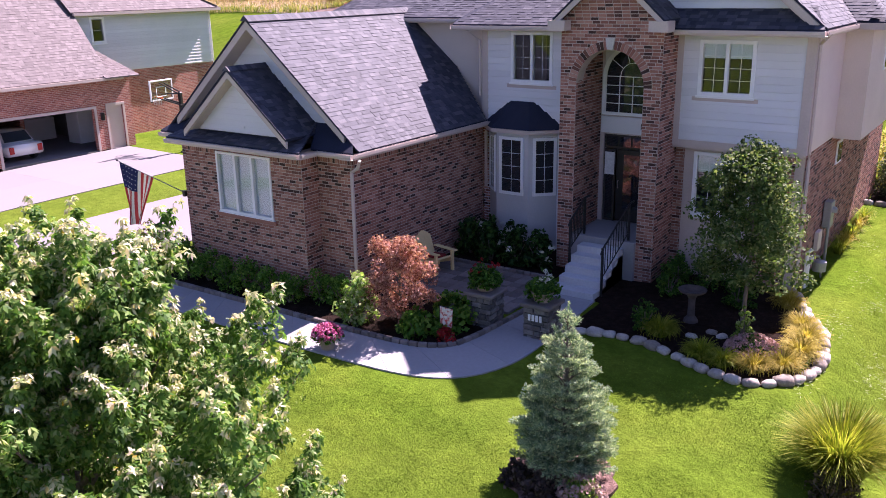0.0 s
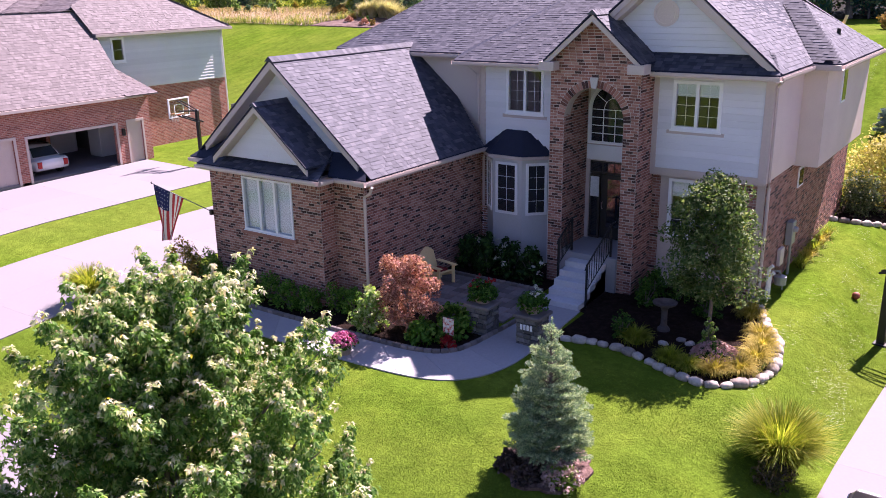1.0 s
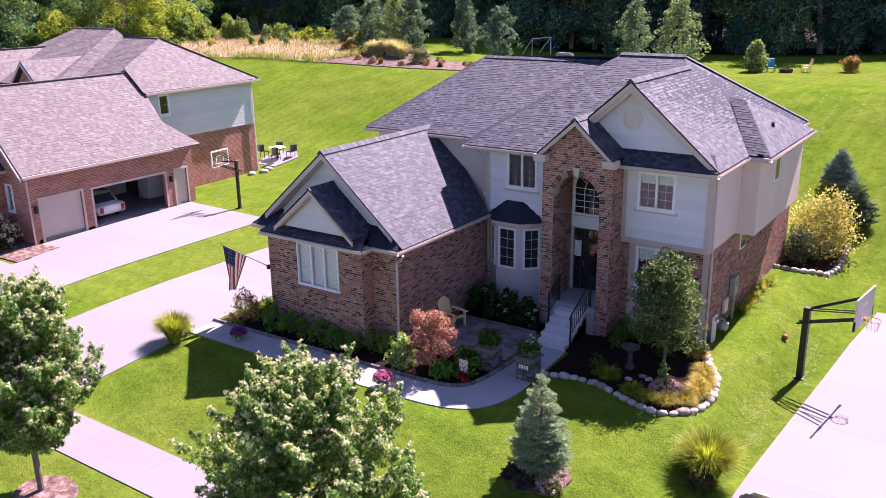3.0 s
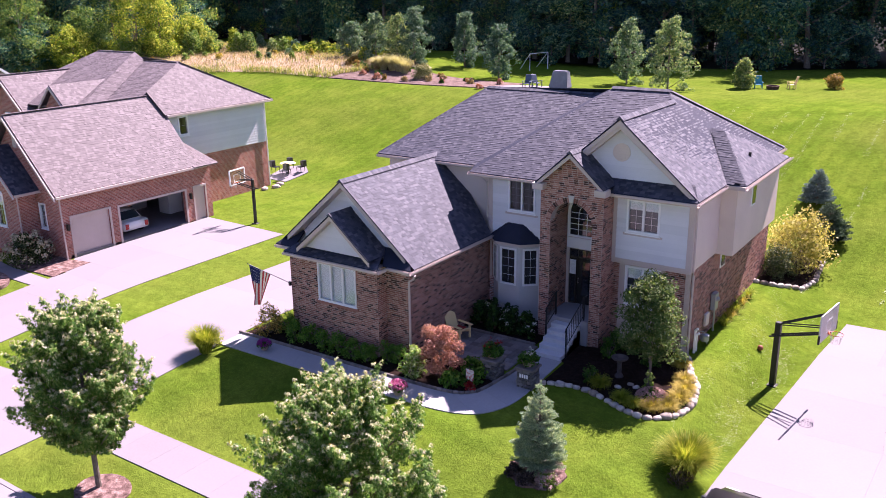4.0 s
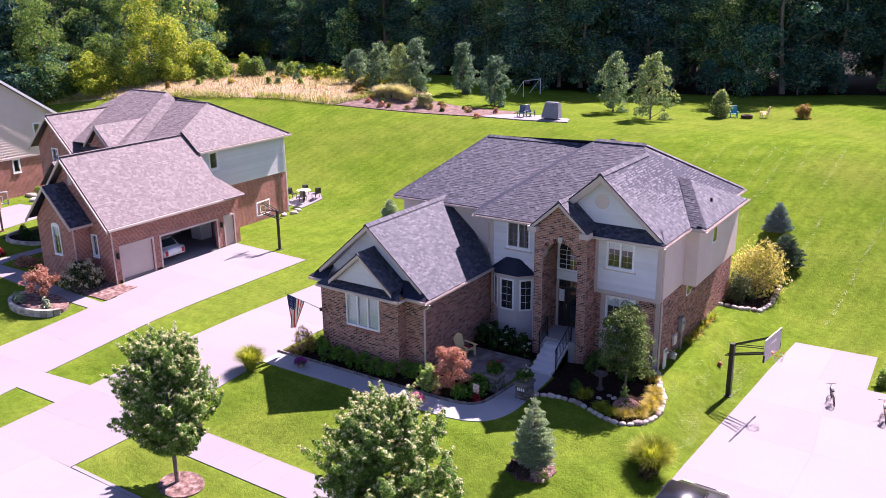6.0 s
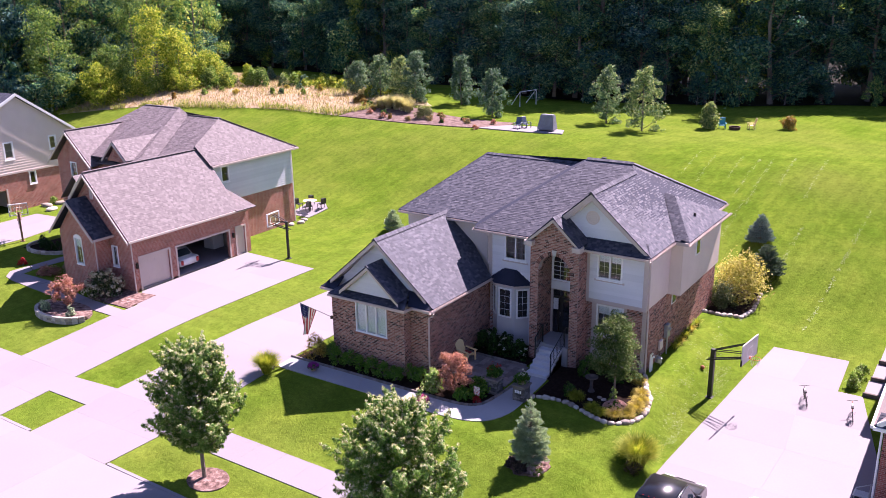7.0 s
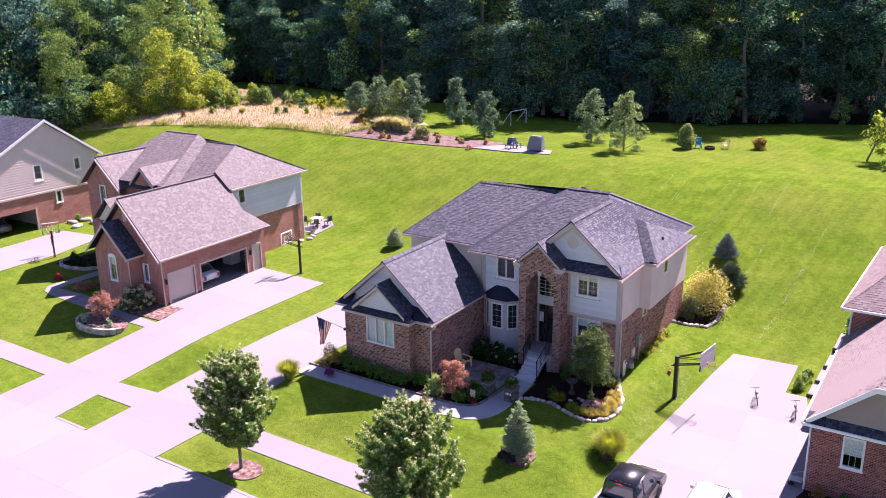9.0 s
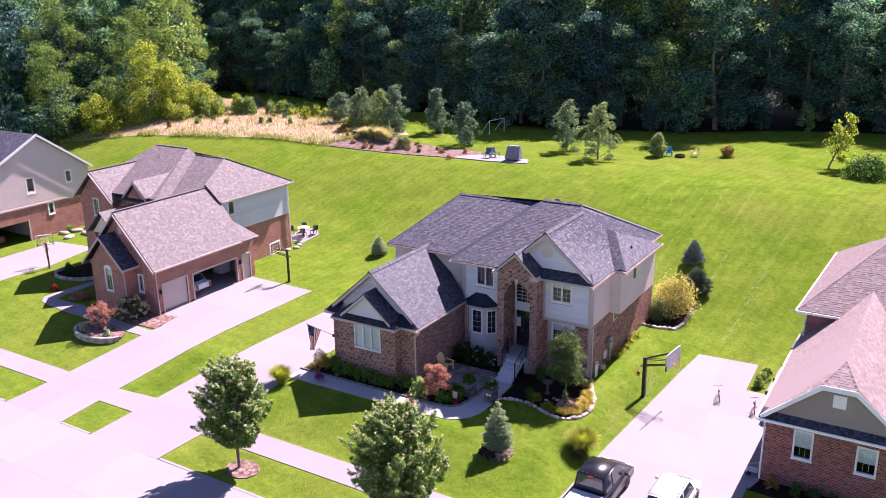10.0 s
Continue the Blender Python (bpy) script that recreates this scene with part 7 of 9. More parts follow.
def stone_pillar(x, y, seed, plate=False):
    zb = ground_z(x, y)
    rr = random.Random(seed)
    top = tagged(empty("stone_pillar", x, y, zb), "low grey ledgestone pillar with a flat cap", "pillar", "walk pillars")
    part("core", box(x - 0.24, y - 0.24, zb - 0.1, x + 0.24, y + 0.24, zb + 0.7), M_mortar, top)
    for r in range(6):
        z0, z1 = zb - 0.05 + r * 0.125, zb + 0.065 + r * 0.125
        for side in range(4):
            u = -0.3
            while u < 0.28:
                w = min(rr.uniform(0.12, 0.3), 0.3 - u)
                if 0.3 - (u + w) < 0.07:
                    w = 0.3 - u
                d = 0.29 + rr.uniform(-0.012, 0.02)
                if side == 0:
                    b = (x + u + .005, y - d, x + u + w - .005, y - 0.2)
                elif side == 1:
                    b = (x + 0.2, y + u + .005, x + d, y + u + w - .005)
                elif side == 2:
                    b = (x + u + .005, y + 0.2, x + u + w - .005, y + d)
                else:
                    b = (x - d, y + u + .005, x - 0.2, y + u + w - .005)
                part("stone", box(b[0], b[1], z0, b[2], b[3], z1 - 0.006, 0.01), M_ledge, top)
                u += w
    part("cap", box(x - 0.36, y - 0.36, zb + 0.7, x + 0.36, y + 0.36, zb + 0.79, 0.02), M_paver, top)
    if plate:
        for k in range(4):
            part("bar", box(x - 0.17 + k * 0.09, y - 0.335, zb + 0.42, x - 0.11 + k * 0.09, y - 0.315, zb + 0.56, 0.004), M_white, top, "pale raised bar")
    return zb + 0.79


for k, (x, y, m) in enumerate(((-9.45, 15.05, L_redfl), (-8.05, 15.1, L_whitefl))):
    zt = stone_pillar(x, y, 40 + k, k == 1)
    pot = tagged(empty("flower_pot", x, y, zt), "round planter of mixed flowers on a stone pillar" if k == 0 else "round planter of white flowers on a stone pillar", "planter", "pillar planters")
    part("pot", lathe([(0.17, 0.0), (0.25, 0.2), (0.27, 0.22), (0.23, 0.22), (0.2, 0.15)], 18, x, y, zt), M_terra, pot)
    g_ = np.random.default_rng(200 + k)
    cs = [(x + 0.34 * math.cos(a) * q, y + 0.34 * math.sin(a) * q, zt + 0.12 + g_.uniform(0, 0.46) * (1.1 - 0.6 * q)) for a, q in zip(g_.uniform(0, 6.28, 90), np.sqrt(g_.uniform(0, 1, 90)))]
    leaves("foliage", cs, np.full(90, 0.1), 24, 0.07, L_shrub, pot, g_, 0.9)
    cs = [(x + g_.uniform(-.28, .28), y + g_.uniform(-.28, .28), zt + g_.uniform(0.42, 0.6)) for _ in range(14)]
    leaves("blossom", cs, np.full(14, 0.045), 12, 0.05, m, pot, g_, 0.8)


def mum_pot(x, y, r, material, label, seed):
    zb = ground_z(x, y) + 0.03
    top = tagged(empty("flower_pot", x, y, zb), label, "potted flower", "potted chrysanthemums")
    part("pot", lathe([(r * 0.5, 0.0), (r * 0.78, r * 1.05), (r * 0.84, r * 1.15), (r * 0.7, r * 1.15), (r * 0.65, r)], 18, x, y, zb), M_terra, top)
    g_ = np.random.default_rng(seed)
    u, a = g_.uniform(0, 1, 90), g_.uniform(0, 6.28, 90)
    q = np.sqrt(1 - u ** 2) * r * 1.15
    cs = np.stack([x + q * np.cos(a), y + q * np.sin(a), zb + r * 1.1 + u * r * 0.85], 1)
    leaves("blossom", cs, np.full(90, 0.05), 22, 0.05, material, top, g_, 0.9)
    leaves("foliage", cs * [1, 1, 1] - [0, 0, 0.06], np.full(90, 0.06), 8, 0.06, L_shrub, top, g_, 0.9)


mum_pot(-11.65, 12.25, 0.27, L_pink, "pink chrysanthemum in a clay pot on the walk", 210)
mum_pot(-18.4, 12.45, 0.22, leaf_mat("purple_petal", [(0.0, (0.22, 0.02, 0.2)), (1.0, (0.5, 0.08, 0.42))], 0.2), "purple chrysanthemum in a clay pot on the walk", 211)

# garden sign and lantern in the bed
sgn = tagged(empty("garden_flag", -9.75, 13.95, ground_z(-9.75, 13.95)), "small red and white garden flag on a black stake", "garden flag")
zs = ground_z(-9.75, 13.95)
part("stake", tube([(-9.92, 13.95, zs - 0.05), (-9.92, 13.95, zs + 0.72), (-9.58, 13.95, zs + 0.72)], [0.012] * 3, 5), M_black, sgn)
M_sign = mat("red_print", [(0.42, (0.6, 0.08, 0.08)), (0.5, (0.75, 0.55, 0.5)), (0.58, (0.78, 0.76, 0.72))], 0.7, 20, 12, bump=0)
part("cloth", prism([(-9.9, zs + 0.3), (-9.6, zs + 0.28), (-9.58, zs + 0.7), (-9.9, zs + 0.71)], "y", 13.93, 13.945), M_sign, sgn)


def adirondack(x, y, turn):
    zb = ground_z(x, y) + 0.05
    top = tagged(empty("adirondack_chair"), "cream plastic adirondack chair on the paver patio", "chair")
    W = 0.28
    for s in (-1, 1):
        part("front_leg", box(s * W - 0.035, -0.42, 0, s * W + 0.035, -0.34, 0.52, 0.008), M_cream, top)
        part("side_rail", prism([(-0.42, 0.28), (-0.42, 0.38), (0.5, 0.06), (0.5, 0.0), (0.42, 0.0)], "x", s * (W - 0.07) - 0.015, s * (W - 0.07) + 0.015), M_cream, top)
        part("armrest", box(s * (W + 0.02) - 0.07, -0.5, 0.52, s * (W + 0.02) + 0.07, 0.28, 0.55, 0.012), M_cream, top)
    for k in range(6):
        y0 = -0.42 + k * 0.09
        z = 0.375 - (k * 0.09) * 0.34
        part("seat_slat", box(-W + 0.03, y0, z, W - 0.03, y0 + 0.075, z + 0.022, 0.004), M_cream, top)
    for k in range(5):
        u = (k - 2) * 0.115
        arch = lambda d: 1.0 - 1.9 * d * d
        bm = prism([(u * 0.9 - 0.05, 0.2), (u * 0.9 + 0.05, 0.2), (u + 0.055, arch(u + 0.055)), (u, arch(u) + 0.003), (u - 0.055, arch(u - 0.055))], "y", 0.0, 0.022)
        bmesh.ops.transform(bm, matrix=Matrix.Translation((0, 0.12, 0)) @ Matrix.Rotation(radians(-22), 4, "X"), verts=bm.verts)
        part("back_slat", bm, M_cream, top)
    top.matrix_basis = pose(x, y, zb, 0, 0, turn) @ Matrix.Scale(1.03, 4)
    return top


adirondack(-12.45, 17.3, 78)
tagged(part("cushion", box(-12.58, 17.18, 0.36, -12.2, 17.53, 0.44, 0.03), mat("red_cloth", [(0.3, (0.25, 0.02, 0.02)), (0.7, (0.35, 0.04, 0.03))], 0.9, 40, 3)), "small dark red seat cushion on the chair", "cushion")

M_bath = mat("weathered_stone", [(0.3, (0.07, 0.055, 0.05)), (0.7, (0.13, 0.105, 0.095))], 0.9, 30, 4, bump=0.4)
bb = tagged(empty("bird_bath", -5.6, 17.4, ground_z(-5.6, 17.4)), "grey stone bird bath in the shaded bed", "bird bath")
zb_ = ground_z(-5.6, 17.4)
part("pedestal", lathe([(0.17, 0.0), (0.15, 0.08), (0.08, 0.16), (0.075, 0.55), (0.13, 0.66)], 16, -5.6, 17.4, zb_), M_bath, bb)
part("bowl", lathe([(0.1, 0.64), (0.28, 0.72), (0.31, 0.77), (0.27, 0.775), (0.05, 0.71)], 20, -5.6, 17.4, zb_), M_bath, bb)

# flag on an angled pole at the wing's corner
M_red = mat("flag_red", [(0.3, (0.5, 0.05, 0.06)), (0.7, (0.58, 0.07, 0.075))], 0.8, 60, 4, bump=0.1, leafy=0.1)
M_blue = mat("flag_blue", [(0.3, (0.02, 0.025, 0.1)), (0.7, (0.03, 0.035, 0.14))], 0.8, 60, 4, bump=0.1, leafy=0.1)
M_cloth = mat("flag_white", [(0.3, g(0.8)), (0.7, g(0.86))], 0.8, 60, 4, bump=0.1, leafy=0.1)
flag = tagged(empty("flag", -19.1, 14.7, 1.8), "striped flag hanging from a pole on the brick wall", "flag")
pa, pb = Vector((-19.05, 14.78, 1.8)), Vector((-20.05, 13.45, 2.85))
part("pole", tube([pa, pb], [0.014, 0.012], 6), M_steel, flag)
part("finial", lathe([(0.005, -0.03), (0.03, 0.0), (0.005, 0.04)], 8, *pb), M_black, flag)
part("bracket", box(-19.1, 14.7, 1.72, -19.0, 14.79, 1.88), M_black, flag)
def flag_point(s, t):
    """s along the pole from the tip, t down the cloth, drawn together in folds."""
    p = pb + (pa - pb) * (0.03 + 0.5 * s * (1 - 0.55 * t))
    return p + Vector((0.1 * t * (1 - s) + 0.05 * math.sin(9 * s + 2 * t) * t, 0.06 * math.sin(11 * s + 1.5 * t) * (0.3 + t), -1.75 * t * (1 - 0.12 * s)))
for k in range(13):
    vs, fs = [], []
    n = 14
    s0, s1 = k / 13, (k + 1) / 13
    t0 = 0.4 if k < 7 else 0.0
    for i in range(n + 1):
        t = t0 + (1 - t0) * i / n
        for s in (s0, (s0 + s1) / 2, s1):
            vs.append(flag_point(s, t))
    for i in range(n):
        for j in (0, 1):
            a = i * 3 + j
            fs.append((a, a + 1, a + 4, a + 3))
    ob = raw("stripe", vs, fs, M_red if k % 2 == 0 else M_cloth, flag)
vs, fs = [], []
for i in range(9):
    for j in range(8):
        vs.append(flag_point(7 / 13 * j / 7, 0.4 * i / 8))
for i in range(8):
    for j in range(7):
        a = i * 8 + j
        fs.append((a, a + 1, a + 9, a + 8))
canton = raw("canton", vs, fs, M_blue, flag)
vs, fs = [], []
for i in range(5):
    for j in range(5):
        c = flag_point(7 / 13 * (j + 0.5) / 5, 0.4 * (i + 0.5) / 5)
        q = len(vs)
        vs += [c + Vector((0.02 * math.cos(a), -0.008, 0.02 * math.sin(a))) for a in (0, 1.57, 3.14, 4.71)]
        vs += [c + Vector((0.02 * math.cos(a), 0.008, 0.02 * math.sin(a))) for a in (0, 1.57, 3.14, 4.71)]
        fs += [(q, q + 1, q + 2, q + 3), (q + 4, q + 5, q + 6, q + 7)]
st = raw("stars", vs, fs, M_cloth, canton)
st["kind"] = "stuff"

ball = tagged(part("ball", lathe([(0.11 * math.sin(math.pi * k / 8) + 0.001, 0.11 - 0.11 * math.cos(math.pi * k / 8)) for k in range(9)], 14, -2.15, 23.2, ground_z(-2.15, 23.2)), mat("orange_ball", [(0.3, (0.3, 0.08, 0.04)), (0.7, (0.38, 0.11, 0.06))], 0.6, 60, 5)), "dull red ball on the side lawn", "ball")

# ---- basketball hoops ----
M_board = mat("backboard", [(0.3, (0.62, 0.6, 0.56)), (0.7, (0.7, 0.68, 0.64))], 0.35, 20, 2, bump=0.03, dirt=0.15)
M_orange = mat("orange_rim", [(0.3, (0.5, 0.1, 0.03)), (0.7, (0.55, 0.13, 0.05))], 0.5, 30, 2)
M_net = mat("net_cord", [(0.3, g(0.6)), (0.7, g(0.7))], 0.8, 30, 2)


def hoop(x, y, hgt, reach, turn, label, post_mat, board=0.6, lift=0.0, clear=False, tall=0.5, stout=0.1):
    """A post, two pairs of arms, a backboard with a rim; the board faces along +x before turning."""
    zb = ground_z(x, y)
    top = tagged(empty("basketball_hoop"), label, "basketball hoop")
    part("post", box(-stout, -stout, -0.1, stout, stout, hgt, 0.015), post_mat, top)
    part("base_plate", box(-0.17, -0.17, 0.0, 0.17, 0.17, 0.04, 0.008), post_mat, top)
    for s in (-0.11, 0.11):
        part("arm", tube([(0.0, s, hgt - 0.06), (reach - 0.08, s, hgt + 0.22 + lift)], [0.028] * 2, 6), post_mat, top)
        part("arm", tube([(-0.25, s, hgt - 0.58), (reach - 0.08, s, hgt - 0.5 + lift)], [0.035] * 2, 6), post_mat, top)
        part("strut", tube([(0.0, s, hgt - 0.06), (reach - 0.1, s, hgt - 0.28 + lift)], [0.022] * 2, 6), post_mat, top)
    zc = hgt - 0.1 + lift
    bo = part("backboard", box(reach - 0.05, -board, zc - tall, reach, board, zc + tall, 0.008), M_glass if clear else M_board, top, "clear white-framed backboard" if clear else "pale rectangular backboard")
    if clear:
        bo.visible_shadow = False
        for ya, yb, za, zb2 in ((-board, board, zc + tall, zc + tall + 0.06), (-board, board, zc - tall - 0.06, zc - tall), (-board - 0.06, -board, zc - tall - 0.06, zc + tall + 0.06), (board, board + 0.06, zc - tall - 0.06, zc + tall + 0.06)):
            part("board_frame", box(reach - 0.06, ya, za, reach + 0.01, yb, zb2), M_white, bo)
    for za, zb2, ya, yb in ((zc - 0.3, zc - 0.26, -0.3, 0.3), (zc + 0.12, zc + 0.16, -0.3, 0.3), (zc - 0.26, zc + 0.12, -0.3, -0.26), (zc - 0.26, zc + 0.12, 0.26, 0.3)):
        part("target_line", box(reach, ya, za, reach + 0.004, yb, zb2), M_white, bo)
    for s in (-1, 1):
        part("board_pad", box(reach - 0.06, s * board - 0.03, zc - 0.52, reach + 0.01, s * board + 0.03, zc - 0.2, 0.01), M_black, bo)
    zr = zc - 0.34
    part("rim", tube([(reach + 0.27 - 0.23 * math.cos(a), 0.23 * math.sin(a), zr) for a in [k * math.pi / 10 for k in range(21)]], [0.012] * 21, 6, cap=False), M_orange, top)
    part("rim_bracket", box(reach, -0.06, zr - 0.06, reach + 0.06, 0.06, zr + 0.02), M_orange, top)
    bm = bmesh.new()
    for k in range(12):
        a = k * math.pi / 6
        for d in (-0.26, 0.26):
            tube([(reach + 0.27 + 0.22 * math.cos(a), 0.22 * math.sin(a), zr), (reach + 0.27 + 0.15 * math.cos(a + d), 0.15 * math.sin(a + d), zr - 0.35)], [0.004] * 2, 3, bm)
    part("net", bm, M_net, top)
    part("crank", tube([(-0.12, 0.1, hgt - 0.6), (-0.12, 0.1, hgt - 1.25)], [0.02, 0.015], 5), M_black, top)
    top.matrix_basis = pose(x, y, zb, 0, 0, turn)
    return top


hoop(-1.15, 21.15, 2.5, 1.7, -7, "black basketball hoop with a pale backboard beside the driveway", M_black, 0.9, 0.5)
hoop(-31.75, 24.9, 2.7, 1.15, 187, "black basketball hoop with a clear backboard beside the neighbouring driveway", M_black, 0.62, 0.15, True, 0.4, 0.075)
hoop(-52.5, 17.8, 2.3, 1.3, 150, "rusty brown basketball hoop beside a far driveway", mat("rust", [(0.3, (0.16, 0.09, 0.05)), (0.7, (0.24, 0.14, 0.09))], 0.9, 40, 4), 0.62, 0.0, True, 0.4, 0.07)

# ---- vehicles ----
M_tyre = mat("tyre", [(0.3, g(0.015)), (0.7, g(0.025))], 0.9, 50, 5)
M_rim = mat("alloy", [(0.3, g(0.4)), (0.7, g(0.5))], 0.35, 30, 3, metal=0.9, bump=0)
M_carglass = mat("car_glass", [(0.3, (0.02, 0.03, 0.045)), (0.7, (0.03, 0.045, 0.06))], 0.03, 5, 1, bump=0, spec=1.0, dirt=0.0)
M_tail = mat("tail_light", [(0.3, (0.35, 0.01, 0.01)), (0.7, (0.42, 0.015, 0.015))], 0.2, 20, 3, bump=0)
M_lamp = mat("head_light", [(0.3, g(0.6)), (0.7, g(0.7))], 0.1, 20, 3, bump=0)


def paint(name, c, flake=0.0):
    m = mat(name, [(0.3, c), (0.7, tuple(v * 1.08 + 0.003 for v in c))], 0.3, 400, 0.6, bump=0, spec=0.5, dirt=0.06, coat=1.0)
    m.node_tree.nodes["Principled BSDF"].inputs["Coat Roughness"].default_value = 0.03
    return m


def vehicle(name, label, x, y, z, turn, w, L, h, paint_m, belt, roof_r, roof_f, hood_f, bed=0.0, cover=None):
    """Nose along +y from 0 to L. belt: belt line height; roof from roof_r to roof_f; hood_f: where the screen meets the hood."""
    top = tagged(empty(name), label, "car" if not bed else "pickup truck")
    hw = w / 2
    rear_deck = roof_r - 0.12 if bed else 0.12
    prof = [(0.0, 0.38), (0.02, belt - 0.08), (0.1, belt), (hood_f, belt + 0.02), (L - 0.5, belt - 0.1), (L - 0.12, belt - 0.2), (L, belt - 0.38), (L, 0.4), (L - 0.15, 0.28), (0.12, 0.28)]
    bm = prism(prof, "x", -hw, hw)
    bmesh.ops.bevel(bm, geom=bm.edges[:], offset=0.055, segments=2, affect="EDGES")
    body = part("body", bm, paint_m, top)
    for p in body.data.polygons:
        p.use_smooth = True
    # cabin
    bm = bmesh.new()
    yr = roof_r - (0.1 if bed else 0.45)
    lo = [bm.verts.new(p) for p in ((-hw + 0.05, yr, belt - 0.03), (hw - 0.05, yr, belt - 0.03), (hw - 0.05, hood_f, belt - 0.03), (-hw + 0.05, hood_f, belt - 0.03))]
    hi = [bm.verts.new(p) for p in ((-hw + 0.2, roof_r, h), (hw - 0.2, roof_r, h), (hw - 0.2, roof_f, h), (-hw + 0.2, roof_f, h))]
    bm.faces.new(lo), bm.faces.new(hi)
    for k in range(4):
        bm.faces.new((lo[k], lo[(k + 1) % 4], hi[(k + 1) % 4], hi[k]))
    bmesh.ops.bevel(bm, geom=bm.edges[:], offset=0.06, segments=3, affect="EDGES")
    cab = part("cabin", bm, paint_m, top)
    for p in cab.data.polygons:
        p.use_smooth = True
    def pane(nm, a, b, c, d, push):
        v = [Vector(p) for p in (a, b, c, d)]
        nrm = (v[1] - v[0]).cross(v[3] - v[0]).normalized()
        if nrm.dot(Vector(push)) < 0:
            nrm = -nrm
        m = sum(v, Vector()) / 4
        v = [m + (q - m) * 0.93 + nrm * 0.012 for q in v]
        part(nm, slab3(v, nrm * -0.03), M_carglass, top)
    zb_, zt = belt + 0.04, h - 0.05
    def lerp(ylo, yhi, xlo, xhi, z):
        f = (z - belt) / (h - belt)
        return ylo + (yhi - ylo) * f, xlo + (xhi - xlo) * f
    yl, xl = lerp(hood_f, roof_f, hw - 0.05, hw - 0.2, zb_)
    yh, xh = lerp(hood_f, roof_f, hw - 0.05, hw - 0.2, zt)
    pane("windscreen", (-xl + 0.05, yl, zb_), (xl - 0.05, yl, zb_), (xh - 0.05, yh, zt), (-xh + 0.05, yh, zt), (0, 1, 0.5))
    yl2, _ = lerp(yr, roof_r, 0, 0, zb_)
    yh2, _ = lerp(yr, roof_r, 0, 0, zt)
    pane("rear_window", (-xl + 0.08, yl2, zb_), (xl - 0.08, yl2, zb_), (xh - 0.05, yh2, zt), (-xh + 0.05, yh2, zt), (0, -1, 0.3))
    mid = (roof_r + roof_f) / 2 - 0.05
    for s in (-1, 1):
        for ya, yb, ya2, yb2 in ((yl2 + 0.1, mid - 0.03, yh2 + 0.1, mid - 0.03), (mid + 0.03, yl - 0.16, mid + 0.03, yh - 0.06)):
            pane("side_window", (s * xl, ya, zb_), (s * xl, yb, zb_), (s * xh, yb2, zt), (s * xh, ya2, zt), (s, 0, 0.2))
        part("mirror", box(s * (hw + 0.02), hood_f - 0.35, belt, s * (hw + 0.2), hood_f - 0.22, belt + 0.16, 0.03), paint_m, top)
        part("head_light", box(s * (hw - 0.42), L - 0.1, belt - 0.42, s * (hw - 0.06), L - 0.0 + 0.01, belt - 0.24, 0.02), M_lamp, top)
        part("tail_light", box(s * (hw - 0.28), -0.012, belt - 0.4, s * (hw - 0.06), 0.05, belt - 0.1, 0.02), M_tail, top)
        for yw in (0.95 if bed else 0.8, L - 0.9):
            wh = part("tyre", lathe([(0.2, -0.1), (0.33, -0.1), (0.36, -0.05), (0.36, 0.05), (0.33, 0.1), (0.2, 0.1)], 22), M_tyre, top)
            wh.data.transform(Matrix.Translation((s * (hw - 0.09), yw, 0.36)) @ Matrix.Rotation(radians(90), 4, "Y"))
            rm = part("rim", lathe([(0.02, -0.09), (0.2, -0.085), (0.23, -0.1), (0.23, 0.1), (0.2, 0.085), (0.02, 0.09)], 16), M_rim, wh)
            rm.data.transform(Matrix.Translation((s * (hw - 0.085), yw, 0.36)) @ Matrix.Rotation(radians(90), 4, "Y"))
    part("bumper", box(-hw + 0.04, L - 0.05, 0.3, hw - 0.04, L + 0.06, 0.5, 0.04), M_black if cover else paint_m, top)
    part("grille", box(-hw + 0.5, L - 0.03, belt - 0.5, hw - 0.5, L + 0.015, belt - 0.26, 0.015), M_black, top)
    if bed:
        part("bed_cover", box(-hw + 0.12, 0.1, belt - 0.01, hw - 0.12, roof_r - 0.25, belt + 0.04, 0.02), cover, top, "pale soft bed cover")
        part("brake_light", box(-0.14, roof_r - 0.05, h - 0.1, 0.14, roof_r - 0.02, h - 0.05), M_tail, top)
        for k in range(5):
            part("cab_light", box(-0.42 + k * 0.2, roof_r + 0.06, h - 0.01, -0.38 + k * 0.2, roof_r + 0.1, h + 0.01), M_tail, top)
    else:
        for s in (-1, 1):
            part("roof_rail", tube([(s * (hw - 0.24), roof_r + 0.1, h + 0.03), (s * (hw - 0.24), roof_f - 0.15, h + 0.03)], [0.018] * 2, 5), M_black, top)
    top.matrix_basis = pose(x, y, z, 0, 0, turn)
    return top


zc_ = ground_z(1, 11) + 0.03
M_black_paint = paint("black_paint", (0.01, 0.01, 0.012))
M_black_paint.node_tree.nodes["Principled BSDF"].inputs["Coat Weight"].default_value = 0.35
vehicle("pickup_truck", "glossy black pickup truck with a pale bed cover", 0.45, 7.1, zc_, -1, 1.72, 5.25, 1.82, M_black_paint, 1.02, 1.75, 3.4, 4.1, 1.0, mat("grey_tonneau", [(0.3, (0.45, 0.43, 0.44)), (0.7, (0.52, 0.5, 0.5))], 0.6, 40, 2, bump=0.1))
vehicle("suv", "pearl white sport utility car parked on the driveway", 3.7, 8.35, zc_, -1, 1.68, 4.3, 1.62, paint("white_paint", (0.6, 0.57, 0.56)), 0.95, 0.75, 2.7, 3.35)
